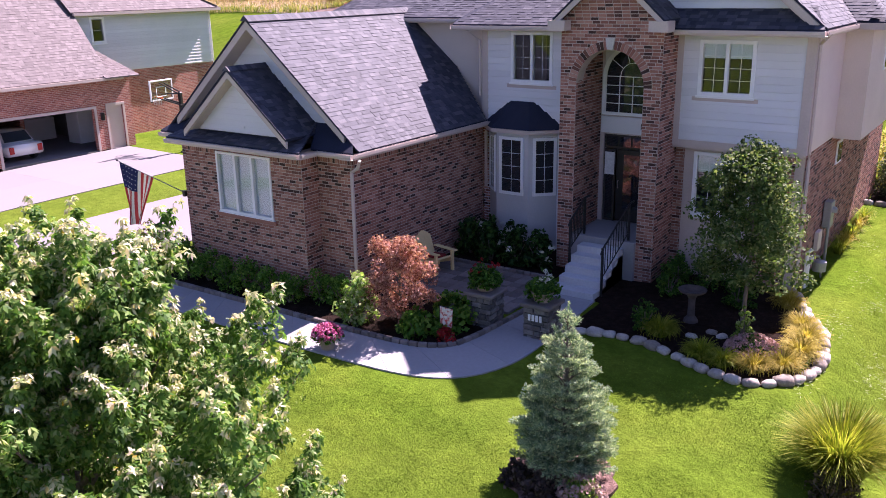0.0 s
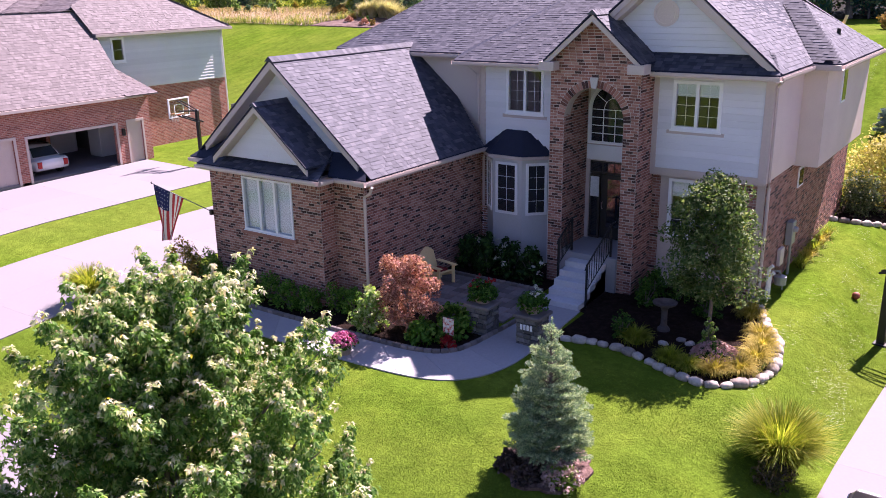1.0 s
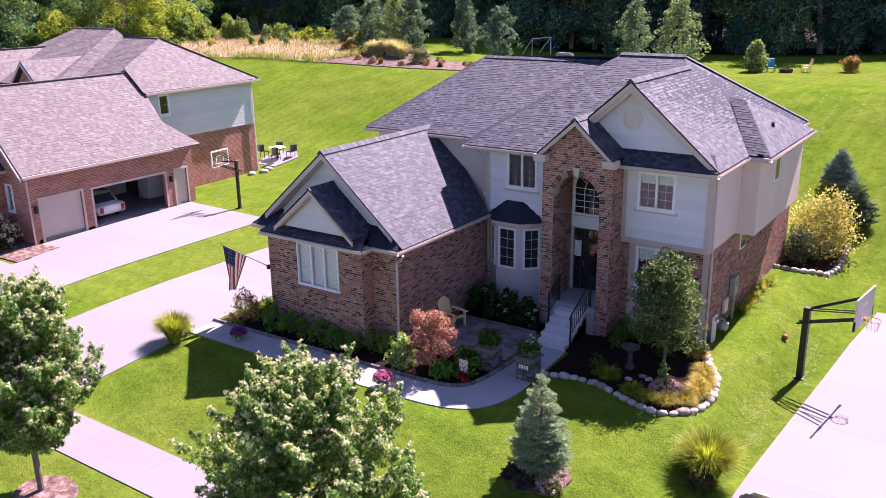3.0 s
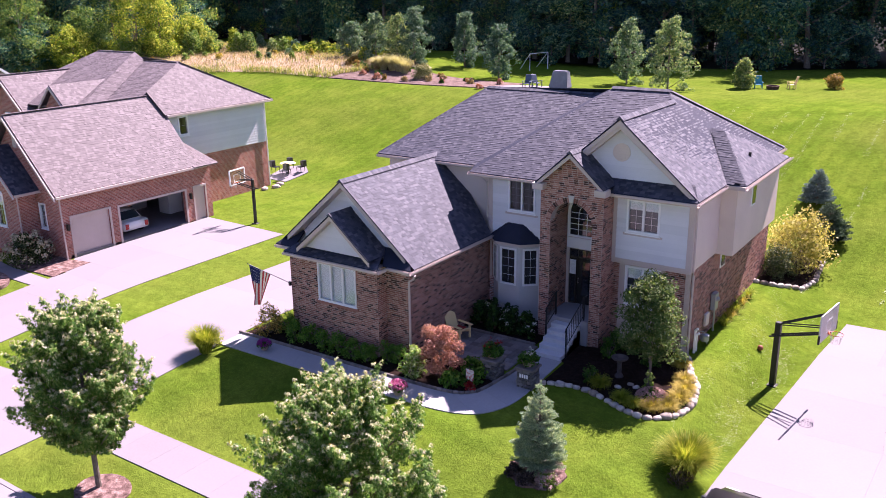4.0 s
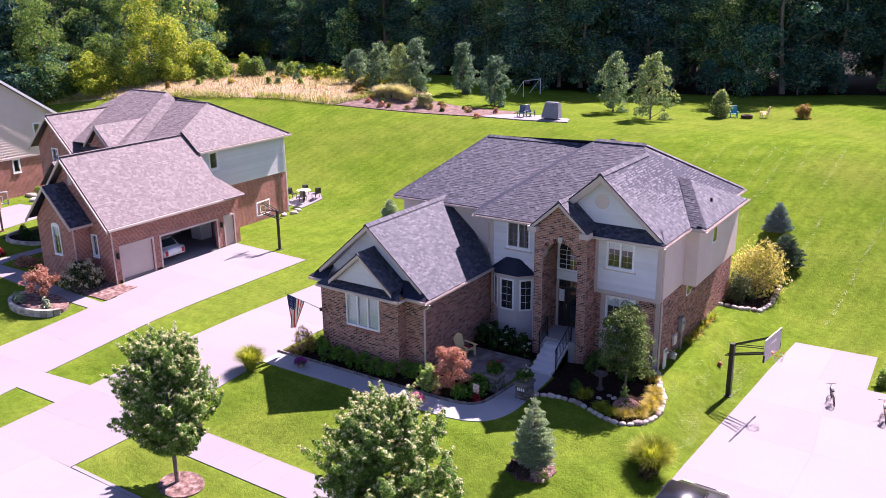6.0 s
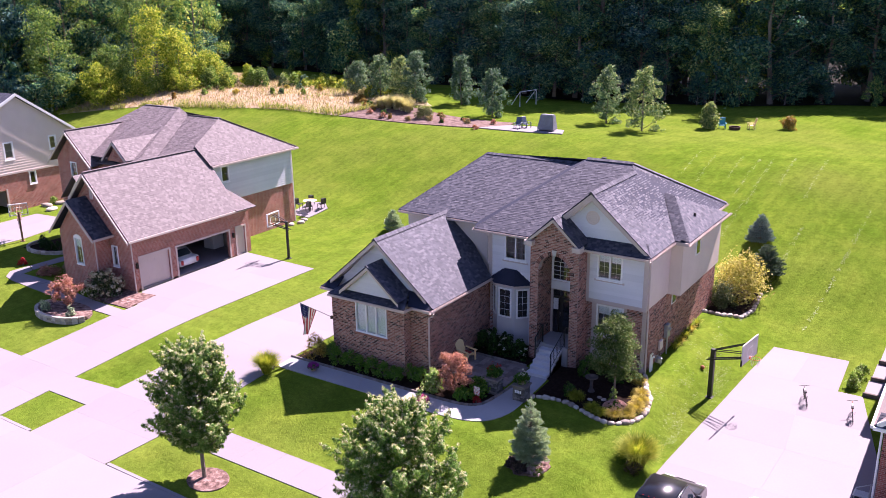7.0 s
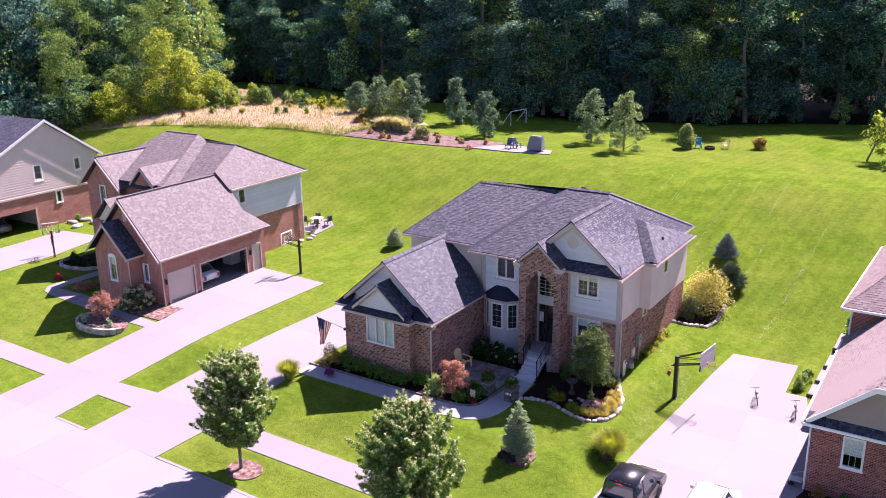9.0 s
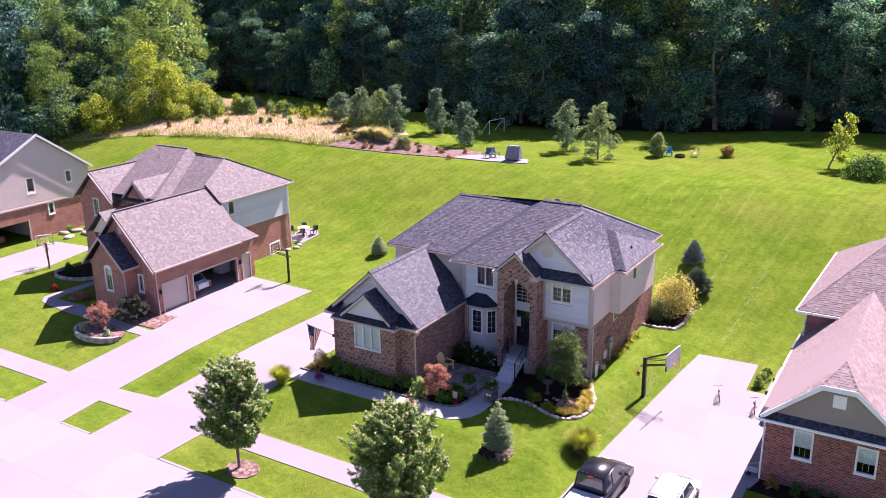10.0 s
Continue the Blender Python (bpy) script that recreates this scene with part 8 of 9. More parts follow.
vehicle("car", "silver white saloon parked inside the open garage", -35.75, 19.65, 0.14, 90, 1.62, 4.1, 1.32, paint("silver_paint", (0.75, 0.75, 0.76)), 0.82, 0.95, 2.1, 2.75)
vehicle("car", "dark car parked inside the far garage", -62.2, 19.2, 0.03, 90, 1.65, 4.2, 1.45, paint("grey_paint", (0.12, 0.12, 0.13)), 0.9, 0.9, 2.3, 3.0)


def bicycle(x, y, turn, colour, label):
    zb = ground_z(x, y) + 0.03
    top = tagged(empty("bicycle"), label, "bicycle", "children's bicycles")
    m = paint(label.split()[0] + "_enamel", colour)
    for yw in (0.0, 0.85):
        wh = part("wheel", tube([(0.0, yw + 0.23 * math.cos(a), 0.24 + 0.23 * math.sin(a)) for a in [k * math.pi / 9 for k in range(19)]], [0.02] * 19, 5, cap=False), M_tyre, top)
        for k in range(6):
            a = k * math.pi / 6
            part("spoke", tube([(0, yw - 0.22 * math.cos(a), 0.24 - 0.22 * math.sin(a)), (0, yw + 0.22 * math.cos(a), 0.24 + 0.22 * math.sin(a))], [0.003] * 2, 3), M_rim, wh)
    bm = bmesh.new()
    for a, b in (((0, 0, .24), (0, .22, .55)), ((0, 0, .24), (0, .36, .24)), ((0, .36, .24), (0, .22, .55)), ((0, .36, .24), (0, .7, .56)), ((0, .22, .52), (0, .69, .6)), ((0, .85, .24), (0, .68, .7))):
        tube([a, b], [0.018] * 2, 6, bm)
    part("frame", bm, m, top)
    part("seat", box(-0.06, 0.1, 0.6, 0.06, 0.34, 0.66, 0.02), M_black, top)
    part("handlebar", tube([(-0.22, 0.62, 0.78), (-0.05, 0.67, 0.74), (0.05, 0.67, 0.74), (0.22, 0.62, 0.78)], [0.013] * 4, 5), M_black, top)
    part("crank", tube([(-0.1, 0.3, 0.18), (-0.1, 0.36, 0.24), (0.1, 0.36, 0.24), (0.1, 0.42, 0.3)], [0.012] * 4, 5), M_black, top)
    top.matrix_basis = Matrix.Translation((x, y, zb)) @ pose(0, 0, 0, 0, 0, turn) @ pose(0, 0, 0, 0, -8, 0)
    return top


bicycle(2.95, 22.5, 18, (0.16, 0.12, 0.12), "dark small bicycle standing on the driveway")
bicycle(5.0, 22.0, 10, (0.6, 0.2, 0.1), "orange small bicycle standing on the driveway")

# ---- along the house beside the driveway ----
M_timber = mat("grey_timber", [(0.3, (0.1, 0.08, 0.07)), (0.7, (0.17, 0.14, 0.12))], 0.9, 30, 3, bump=0.6, stretch=(0.6, 4, 4))
side = tagged(empty("terraced_steps"), "pale gravel steps with dark timber risers beside the house", "steps", kind="structure")
for k, (y0, y1) in enumerate(((24.9, 26.6), (26.6, 28.5), (28.5, 30.7), (30.7, 33.5))):
    zt = ground_z(4.5, y0) + 0.15 + 0.12 * k
    part("step", box(5.0 + 0.1 * k, y0 + 0.14, -1.2, 6.5, y1, zt), M_concrete, side)
    part("timber", box(4.95 + 0.1 * k, y0, -1.2, 5.9 + 0.12 * k, y0 + 0.14, zt + 0.04, 0.01), M_timber, side)
for k, (x, y) in enumerate(((4.4, 25.6), (4.5, 26.3), (4.6, 27.0))):
    shrub("spirea", x, y, 0.42, 0.7, L_lime, "pale green shrub beside the driveway", 44, 24, 0.08, seed=220 + k, group="driveway shrubs")
shrub("arborvitae", 5.9, 33.5, 0.5, 1.9, L_wood, "dark green upright shrub by the brick wall", 60, 26, 0.1, seed=225)
for k, (x, m) in enumerate(((7.3, L_bronze), (8.4, L_shrub), (9.2, L_shrub), (10.0, L_shrub), (11.0, L_shrub))):
    shrub("foundation_shrub", x, 14.9, 0.38, 0.6, m, "low shrub under the brick wall" if k else "bronze low shrub at the house corner", 40, 24, 0.07, seed=230 + k, group="brick wall shrubs")
tagged(part("flower_bed", drape([(6.4, 14.2), (13, 14.0), (13, 15.4), (6.7, 15.4)], 0.04, 0.08, 0.7), M_mulch), "dark mulch bed under the brick wall", "flower bed", kind="structure")
M_ac = mat("ac_grey", [(0.3, (0.42, 0.43, 0.44)), (0.7, (0.5, 0.51, 0.52))], 0.6, 20, 3, bump=0.1)
bk = tagged(empty("garden_cart", 6.25, 15.7, -0.7), "pale folded metal cart against the brick wall", "cart")
part("frame", tube([(6.0, 15.5, -0.65), (6.05, 15.5, -0.1), (6.5, 15.9, -0.05), (6.5, 15.95, -0.6)], [0.02] * 4, 5), M_ac, bk)
part("tray", box(5.95, 15.55, -0.5, 6.5, 15.95, -0.42, 0.02), M_ac, bk)
part("wheel", lathe([(0.03, -0.03), (0.14, -0.03), (0.14, 0.03), (0.03, 0.03)], 12, 6.1, 15.5, -0.58), M_tyre, bk)

# ---- neighbouring gardens ----
tagged(part("flower_bed", drape([(-37.6, 12.95), (-35.6, 13.0), (-33.75, 13.05), (-33.95, 15.3), (-35.35, 15.0), (-37.5, 15.0), (-37.7, 13.9)], 0.05, 0.08, 0.7), M_mulch_red), "reddish mulch bed by the garage corner", "flower bed", kind="structure")
shrub("hydrangea_shrub", -36.8, 13.7, 1.3, 1.6, leaf_mat("cream_leaf", [(0.0, (0.03, 0.06, 0.02)), (0.6, (0.08, 0.12, 0.04)), (0.85, (0.3, 0.3, 0.18)), (1.0, (0.6, 0.56, 0.4))]), "large rounded hydrangea with cream flower heads", 110, 26, 0.12, seed=300, petals=leaf_mat("cream_petal", [(0.0, (0.5, 0.45, 0.28)), (1.0, (0.8, 0.74, 0.58))], 0.3), petal_n=70, petal_size=0.13)
planter = tagged(empty("raised_planter", -36.8, 10.6, ground_z(-37.5, 10.6)), "curved grey stone raised planter on the lawn", "planter")
zp = ground_z(-37.5, 10.6)
cpts = [(-36.8 + 2.2 * math.cos(a), 10.9 + 1.25 * math.sin(a)) for a in [math.pi * (0.85 + 1.1 * k / 22) for k in range(23)]]
for lay in range(3):
    for k, (x, y, a) in enumerate(along(cpts, 0.34)):
        bm = box(-0.165, -0.1, 0, 0.165, 0.1, 0.135, 0.012)
        bmesh.ops.transform(bm, matrix=pose(x, y, zp - 0.06 + lay * 0.14, 0, 0, math.degrees(a)), verts=bm.verts)
        part("block", bm, M_stone, planter)
part("soil", prism([(-36.8 + 2.1 * math.cos(k * math.pi / 12), 10.9 + 1.15 * math.sin(k * math.pi / 12)) for k in range(24)], "z", zp - 0.2, zp + 0.25), M_mulch_red, planter)
broadleaf("japanese_maple", -36.9, 11.1, 1.9, 1.0, 0.25, 0.05, 70, 34, 0.11, L_red, "red leaved small maple in the raised planter", seed=301, clump_r=0.25, zbase=zp + 0.2)
for k, (x, y) in enumerate(((-38.2, 10.5), (-37.6, 10.2), (-35.6, 10.5))):
    shrub("sage_shrub", x, y, 0.35, 0.55, L_spruce, "small grey green shrub in the raised planter", 34, 22, 0.08, seed=302 + k, z=zp + 0.2, group="planter shrubs")
nwalk = tagged(empty("garden_path"), "curved pale concrete path to the front door", "path", kind="structure")
for q in ([(-37.5, 11.9), (-33.3, 11.9), (-33.5, 12.75), (-37.5, 12.9)], [(-42.5, 12.2), (-37.55, 11.95), (-37.55, 12.92), (-42.3, 13.55)], [(-45.1, 12.4), (-42.55, 12.2), (-42.35, 13.55), (-45.4, 13.5)], [(-46.7, 13.3), (-46.0, 12.6), (-45.15, 12.42), (-45.45, 13.6), (-45.5, 14.2), (-46.5, 14.6)], [(-46.45, 14.65), (-45.5, 14.25), (-45.2, 17.8), (-46.2, 17.8)]):
    part("slab", drape(q, 0.03, 0.1, 0.8), M_concrete, nwalk)
for k, (x, y, m, r) in enumerate(((-43.9, 14.1, L_red, 0.6), (-43.2, 14.4, L_red, 0.5), (-43.1, 15.3, leaf_mat("peach_leaf", [(0.0, (0.3, 0.2, 0.1)), (1.0, (0.6, 0.45, 0.33))]), 0.5))):
    shrub("flowering_shrub", x, y, r, 0.6, m, "reddish low flowering shrub by the porch", 40, 22, 0.09, seed=310 + k, group="porch shrubs")
shrub("red_flower", -47.1, 14.5, 0.4, 0.5, L_redfl, "bright red potted flower on the lawn", 40, 24, 0.07, seed=315, category="flower")
tagged(part("flower_bed", drape([(-50.8, 16.8), (-48.0, 17.2), (-46.2, 18.0), (-46.2, 20.3), (-50.6, 20.3)], 0.05, 0.1, 0.7), M_mulch), "dark mulch bed under the gable wall", "flower bed", kind="structure")
for k in range(5):
    shrub("boxwood", -50.3 + 0.85 * k, 17.6 + 0.12 * (k - 2) ** 2, 0.45, 0.7, L_hydra, "dark rounded box shrub under the gable wall", 36, 24, 0.08, seed=320 + k, group="gable shrubs")
gp = tagged(empty("raised_planter", -48.6, 17.0, ground_z(-48.6, 17.0)), "curved grey block planter under the gable wall", "planter")
for lay in range(2):
    for k, (x, y, a) in enumerate(along(smooth_line([(-51.0, 18.6), (-50.9, 17.3), (-50.0, 16.6), (-48.6, 16.5), (-47.2, 17.0), (-46.5, 17.9)]), 0.36)):
        bm = box(-0.17, -0.1, 0, 0.17, 0.1, 0.14, 0.012)
        bmesh.ops.transform(bm, matrix=pose(x, y, ground_z(x, y) - 0.04 + lay * 0.145, 0, 0, math.degrees(a)), verts=bm.verts)
        part("block", bm, M_stone, gp)
for k, (x, y) in enumerate(((-60.6, 25.0), (-60.2, 26.2), (-59.6, 27.4), (-58.6, 26.0), (-57.6, 27.0), (-59.0, 24.4), (-58.0, 28.2))):
    boulder(x, y, 0.6, 0.4, 0.3, k, k, "large flat pale landscaping stone", "landscape stones")
for k, (x, y, m) in enumerate(((-60.8, 25.8, L_lime), (-60.3, 27.6, L_gold), (-58.9, 27.0, L_yellow), (-57.8, 26.2, L_lime))):
    shrub("shrub", x, y, 0.5, 0.6, m, "small shrub among landscaping stones", 36, 22, 0.09, seed=330 + k, group="rock garden shrubs")

# garden table set behind the neighbouring house
ppad = tagged(part("patio", drape([(-39.6, 33.4), (-37.4, 33.2), (-37.2, 35.4), (-38.4, 36.4), (-39.8, 35.8)], 0.05, 0.1, 0.7), M_concrete), "small pale patio behind the brick house", "patio", kind="structure")
zt = ground_z(-38.6, 34.8) + 0.05
tb = tagged(empty("garden_table", -38.6, 34.8, zt), "pale round garden table on the patio", "table")
part("tabletop", lathe([(0.55, 0.7), (0.58, 0.72), (0.55, 0.74)], 18, -38.6, 34.8, zt), M_cream, tb)
part("pedestal", lathe([(0.25, 0.0), (0.06, 0.1), (0.05, 0.7)], 10, -38.6, 34.8, zt), M_black, tb)
for k in range(4):
    a = k * 1.57 + 0.6
    cx, cy = -38.6 + 0.95 * math.cos(a), 34.8 + 0.85 * math.sin(a)
    ch = tagged(empty("garden_chair", cx, cy, zt), "dark metal garden chair beside the table", "chair", "garden chairs")
    part("seat", box(cx - 0.22, cy - 0.22, zt + 0.42, cx + 0.22, cy + 0.22, zt + 0.46), M_black, ch)
    bx_, by_ = cx + 0.22 * math.cos(a), cy + 0.22 * math.sin(a)
    part("backrest", box(bx_ - 0.2 * abs(math.sin(a)) - 0.02, by_ - 0.2 * abs(math.cos(a)) - 0.02, zt + 0.46, bx_ + 0.2 * abs(math.sin(a)) + 0.02, by_ + 0.2 * abs(math.cos(a)) + 0.02, zt + 0.9), M_black, ch)
    for sx in (-1, 1):
        for sy in (-1, 1):
            part("leg", box(cx + sx * 0.2 - 0.015, cy + sy * 0.2 - 0.015, zt, cx + sx * 0.2 + 0.015, cy + sy * 0.2 + 0.015, zt + 0.42), M_black, ch)
for k, (x, y) in enumerate(((-37.3, 32.6), (-37.1, 32.0), (-37.4, 31.2))):
    boulder(x, y, 0.3, 0.25, 0.22, k, k, "pale rock beside the brick wall", "wall rocks")

# ---- rising ground behind: dry meadow, mulched berm, patio ----
meadow = tagged(part("dry_meadow", drape([(-90, 46), (-79.4, 50.6), (-70, 52.2), (-59.4, 53.6), (-51.0, 53.1), (-48.8, 57.8), (-44, 61), (-50, 66), (-60, 69.5), (-75, 74), (-92, 76)], 0.04, 0.1, 2.0), mat("straw_ground", [(0.25, (0.36, 0.29, 0.17)), (0.5, (0.52, 0.41, 0.28)), (0.75, (0.36, 0.37, 0.14))], 1.0, 8, 0.4, bump=0.8, depth=0.1, dirt=0.5, spec=0.1)), "dry straw coloured meadow grass below the woods", "meadow", kind="structure")
mg = np.random.default_rng(77)
L_weed = leaf_mat("weed_leaf", [(0.0, (0.12, 0.2, 0.04)), (0.5, (0.3, 0.36, 0.09)), (0.8, (0.55, 0.5, 0.12)), (1.0, (0.66, 0.6, 0.3))], 0.4)
pts_ = []
while len(pts_) < 22000:
    x, y = mg.uniform(-90, -45), mg.uniform(46, 75)
    lo_, hi_ = np.interp(x, [-90, -79, -59, -51, -45], [46, 50.6, 53.6, 53.2, 60]), np.interp(x, [-90, -75, -60, -50, -45], [75, 73, 69, 65, 62])
    if lo_ < y < hi_:
        pts_.append((x, y, ground_z(x, y) + 0.02))
tall = blades("tall_dry_grass", np.array(pts_), 0.42, 0.035, 1.2, L_straw, None, mg)
tagged(tall, "tall dry straw coloured grass", "dry grass", kind="stuff")
berm = tagged(part("mulch_berm", drape([(-50.6, 53.0), (-45, 53.0), (-40.8, 53.2), (-34.0, 54.1), (-31.9, 56.5), (-32.5, 58.8), (-39.5, 58.2), (-45, 58.6), (-48.8, 57.4)], 0.07, 0.12, 1.0), mat("bank_mulch", [(0.25, (0.09, 0.06, 0.05)), (0.5, (0.19, 0.13, 0.11)), (0.75, (0.3, 0.22, 0.19))], 1.0, 10, 2, bump=0.8, depth=0.05, dirt=0.4, spec=0.1)), "reddish mulched bank with scattered shrubs", "mulch", kind="structure")
pad = tagged(part("patio", drape([(-34.0, 54.1), (-29.5, 54.1), (-25.3, 54.7), (-26.0, 56.6), (-29.5, 57.4), (-32.0, 56.8)], 0.09, 0.12, 1.0), M_concrete), "pale concrete patio on the bank", "patio", kind="structure")
gr = random.Random(15)
L_cream = leaf_mat("cream_plume", [(0.0, (0.4, 0.36, 0.16)), (0.6, (0.62, 0.56, 0.3)), (1.0, (0.78, 0.73, 0.5))], 0.45)
for k, (x, y, h) in enumerate(((-46.9, 56.9, 1.2), (-45.9, 57.0, 1.35), (-45.0, 57.0, 1.3), (-44.2, 56.7, 1.1), (-47.8, 57.0, 1.0))):
    grass_clump("feather_grass", x, y, 1.0, h * 1.2, 900, L_cream, "cream plumed ornamental grass on the bank", 400 + k, 0.03, 0.7, group="bank grasses")
shrub("variegated_shrub", -41.3, 55.6, 1.1, 1.3, leaf_mat("cream_green", [(0.0, (0.12, 0.16, 0.05)), (0.6, (0.3, 0.32, 0.13)), (1.0, (0.5, 0.48, 0.28))]), "rounded cream and green shrub on the bank", 90, 24, 0.14, seed=410)
for k in range(26):
    x, y = gr.uniform(-50, -33.5), gr.uniform(53.6, 57.8)
    shrub("bank_shrub", x, y, gr.uniform(0.25, 0.5), gr.uniform(0.3, 0.6), gr.choice((L_bronze, L_red, L_shrub, L_straw)), "small shrub planted in the mulched bank", 26, 20, 0.1, seed=420 + k, group="bank shrubs")
L_sage = leaf_mat("sage_leaf", [(0.0, (0.055, 0.13, 0.085)), (0.6, (0.15, 0.27, 0.17)), (1.0, (0.42, 0.52, 0.33))], 0.4, tint=0.5)
full_prof = lambda f: math.sin(math.pi * (0.2 + 0.75 * f)) ** 0.8
for k, (x, y, h, r, m, lab) in enumerate(((-46.2, 61.2, 5.4, 1.7, L_sage, "dense grey green tree at the wood edge"), (-48.6, 61.6, 4.6, 1.6, L_sage, "dense grey green tree at the wood edge"), (-51.8, 62.0, 4.6, 1.7, L_sage, "bushy olive tree at the meadow edge"), (-56.5, 63.8, 3.6, 1.6, L_sage, "bushy olive tree at the meadow edge"), (-42.6, 64.8, 5.2, 1.5, L_sage, "open young tree before the woods"), (-36.7, 61.5, 4.8, 1.6, L_sage, "young green tree behind the patio"), (-25.2, 64.6, 5.5, 1.7, L_sage, "young tree with thin golden leaves"), (-20.2, 61.4, 5.7, 2.1, L_sage, "full young green tree on the bank"), (-15.3, 66.3, 2.3, 0.8, L_sage, "small sapling on the back lawn"))):
    broadleaf("young_tree", x, y, h, r * 1.05, 0.02, 0.07, 200, 34, 0.16, m, lab, seed=440 + k, clump_r=0.36, profile=lambda f: math.sin(math.pi * (0.28 + 0.68 * f)) ** 0.9, group="back lawn trees")
shrub("round_bush", -8.6, 69.3, 0.95, 1.3, L_bronze, "dark bushy shrub on the back lawn", 70, 24, 0.15, seed=455)
lt = broadleaf("leaning_tree", 1.6, 68.2, 5.4, 1.5, 0.15, 0.08, 60, 24, 0.22, L_yellow, "leaning young tree with yellowing leaves", seed=456, clump_r=0.45, profile=full_prof)
lt.rotation_euler = (0, 0.3, 0)
shrub("spreading_bush", 5.6, 64.6, 2.6, 2.0, L_shrub, "wide dark green spreading bush", 150, 24, 0.22, seed=457)
for k in range(26):
    x = gr.uniform(-82, -50)
    y = float(np.interp(x, [-82, -75, -60, -50], [70, 72, 68, 64])) - abs(gr.gauss(0, 3.0))
    shrub("meadow_shrub", x, y, gr.uniform(0.7, 1.2), gr.uniform(0.9, 1.8), gr.choice((L_sage, L_yellow, L_lime)), "wild shrub in the dry meadow", 50, 22, 0.2, seed=460 + k, group="meadow shrubs")
for k in range(20):
    x = gr.uniform(-82, -50)
    y = float(np.interp(x, [-82, -59, -51], [52.5, 56.5, 57.5])) + gr.uniform(0, 9)
    shrub("meadow_shrub", x, y, gr.uniform(0.35, 0.8), gr.uniform(0.4, 0.9), gr.choice((L_sage, L_gold, L_cream, L_lime, L_bronze)), "low wild shrub among dry meadow grass", 34, 18, 0.16, seed=600 + k, group="meadow shrubs")
# goal, covered swing, chairs and fire pit
zg = ground_z(-37.5, 71)
gl = tagged(empty("soccer_goal", -37.5, 71, zg), "thin white soccer goal frame on the back lawn", "goal")
part("frame", tube([(-37.8, 69.6, zg), (-37.8, 69.6, zg + 1.7), (-37.3, 72.6, zg + 1.7), (-37.3, 72.6, zg)], [0.05] * 4, 6), M_white, gl)
part("net_bar", tube([(-37.8, 69.6, zg + 1.7), (-39.2, 70.0, zg)], [0.03] * 2, 5), M_white, gl)
part("net_bar", tube([(-37.3, 72.6, zg + 1.7), (-38.7, 72.6, zg)], [0.03] * 2, 5), M_white, gl)
zg = ground_z(-27.3, 55.6) + 0.09
sw_ = tagged(empty("garden_swing", -27.3, 55.6, zg), "grey covered garden swing on the patio", "swing")
M_cover = mat("grey_cover", [(0.3, (0.16, 0.17, 0.2)), (0.7, (0.22, 0.23, 0.27))], 0.7, 20, 2, bump=0.3)
bm = bmesh.new()
lo_ = [bm.verts.new((-27.3 + sx * 0.85, 55.6 + sy * 0.55, zg + 0.12)) for sx, sy in ((-1, -1), (1, -1), (1, 1), (-1, 1))]
hi_ = [bm.verts.new((-27.3 + sx * 0.65, 55.75 + sy * 0.3, zg + 1.5)) for sx, sy in ((-1, -1), (1, -1), (1, 1), (-1, 1))]
bm.faces.new(lo_), bm.faces.new(hi_)
for k in range(4):
    bm.faces.new((lo_[k], lo_[(k + 1) % 4], hi_[(k + 1) % 4], hi_[k]))
bmesh.ops.bevel(bm, geom=bm.edges[:], offset=0.08, segments=2, affect="EDGES")
part("cover", bm, M_cover, sw_)
for sx in (-1, 1):
    part("leg", tube([(-27.3 + sx * 0.8, 55.2, zg), (-27.3 + sx * 0.65, 55.7, zg + 1.5)], [0.04] * 2, 6), M_steel, sw_)


def lawn_chair(x, y, turn, material, label, lift=0.0):
    zb = ground_z(x, y) + lift
    top = tagged(empty("lawn_chair"), label, "chair", "back lawn chairs")
    part("seat", box(-0.28, -0.3, 0.32, 0.28, 0.25, 0.37, 0.02), material, top)
    bm = box(-0.28, -0.02, 0.0, 0.28, 0.03, 0.75, 0.02)
    bmesh.ops.transform(bm, matrix=Matrix.Translation((0, 0.22, 0.33)) @ Matrix.Rotation(radians(-18), 4, "X"), verts=bm.verts)
    part("backrest", bm, material, top)
    for s in (-1, 1):
        part("armrest", box(s * 0.33 - 0.06, -0.35, 0.52, s * 0.33 + 0.06, 0.25, 0.55, 0.01), material, top)
        part("front_leg", box(s * 0.3 - 0.03, -0.32, 0, s * 0.3 + 0.03, -0.26, 0.52), material, top)
        part("back_leg", box(s * 0.27 - 0.03, 0.2, 0, s * 0.27 + 0.03, 0.27, 0.52), material, top)
    top.matrix_basis = pose(x, y, zb, 0, 0, turn)


M_teal = mat("teal_plastic", [(0.3, (0.02, 0.22, 0.3)), (0.7, (0.03, 0.3, 0.4))], 0.5, 20, 2, bump=0)
M_slate = mat("slate_plastic", [(0.3, (0.06, 0.09, 0.14)), (0.7, (0.09, 0.12, 0.18))], 0.5, 20, 2, bump=0)
lawn_chair(-14.2, 66.9, 20, M_teal, "teal blue lawn chair by the fire pit")
lawn_chair(-11.7, 68.0, -60, M_cream, "cream lawn chair by the fire pit")
lawn_chair(-30.3, 55.4, 10, M_slate, "slate blue chair on the bank patio", 0.09)
lawn_chair(-29.8, 56.2, 70, M_slate, "slate blue chair on the bank patio", 0.09)
zf = ground_z(-13, 66.9)
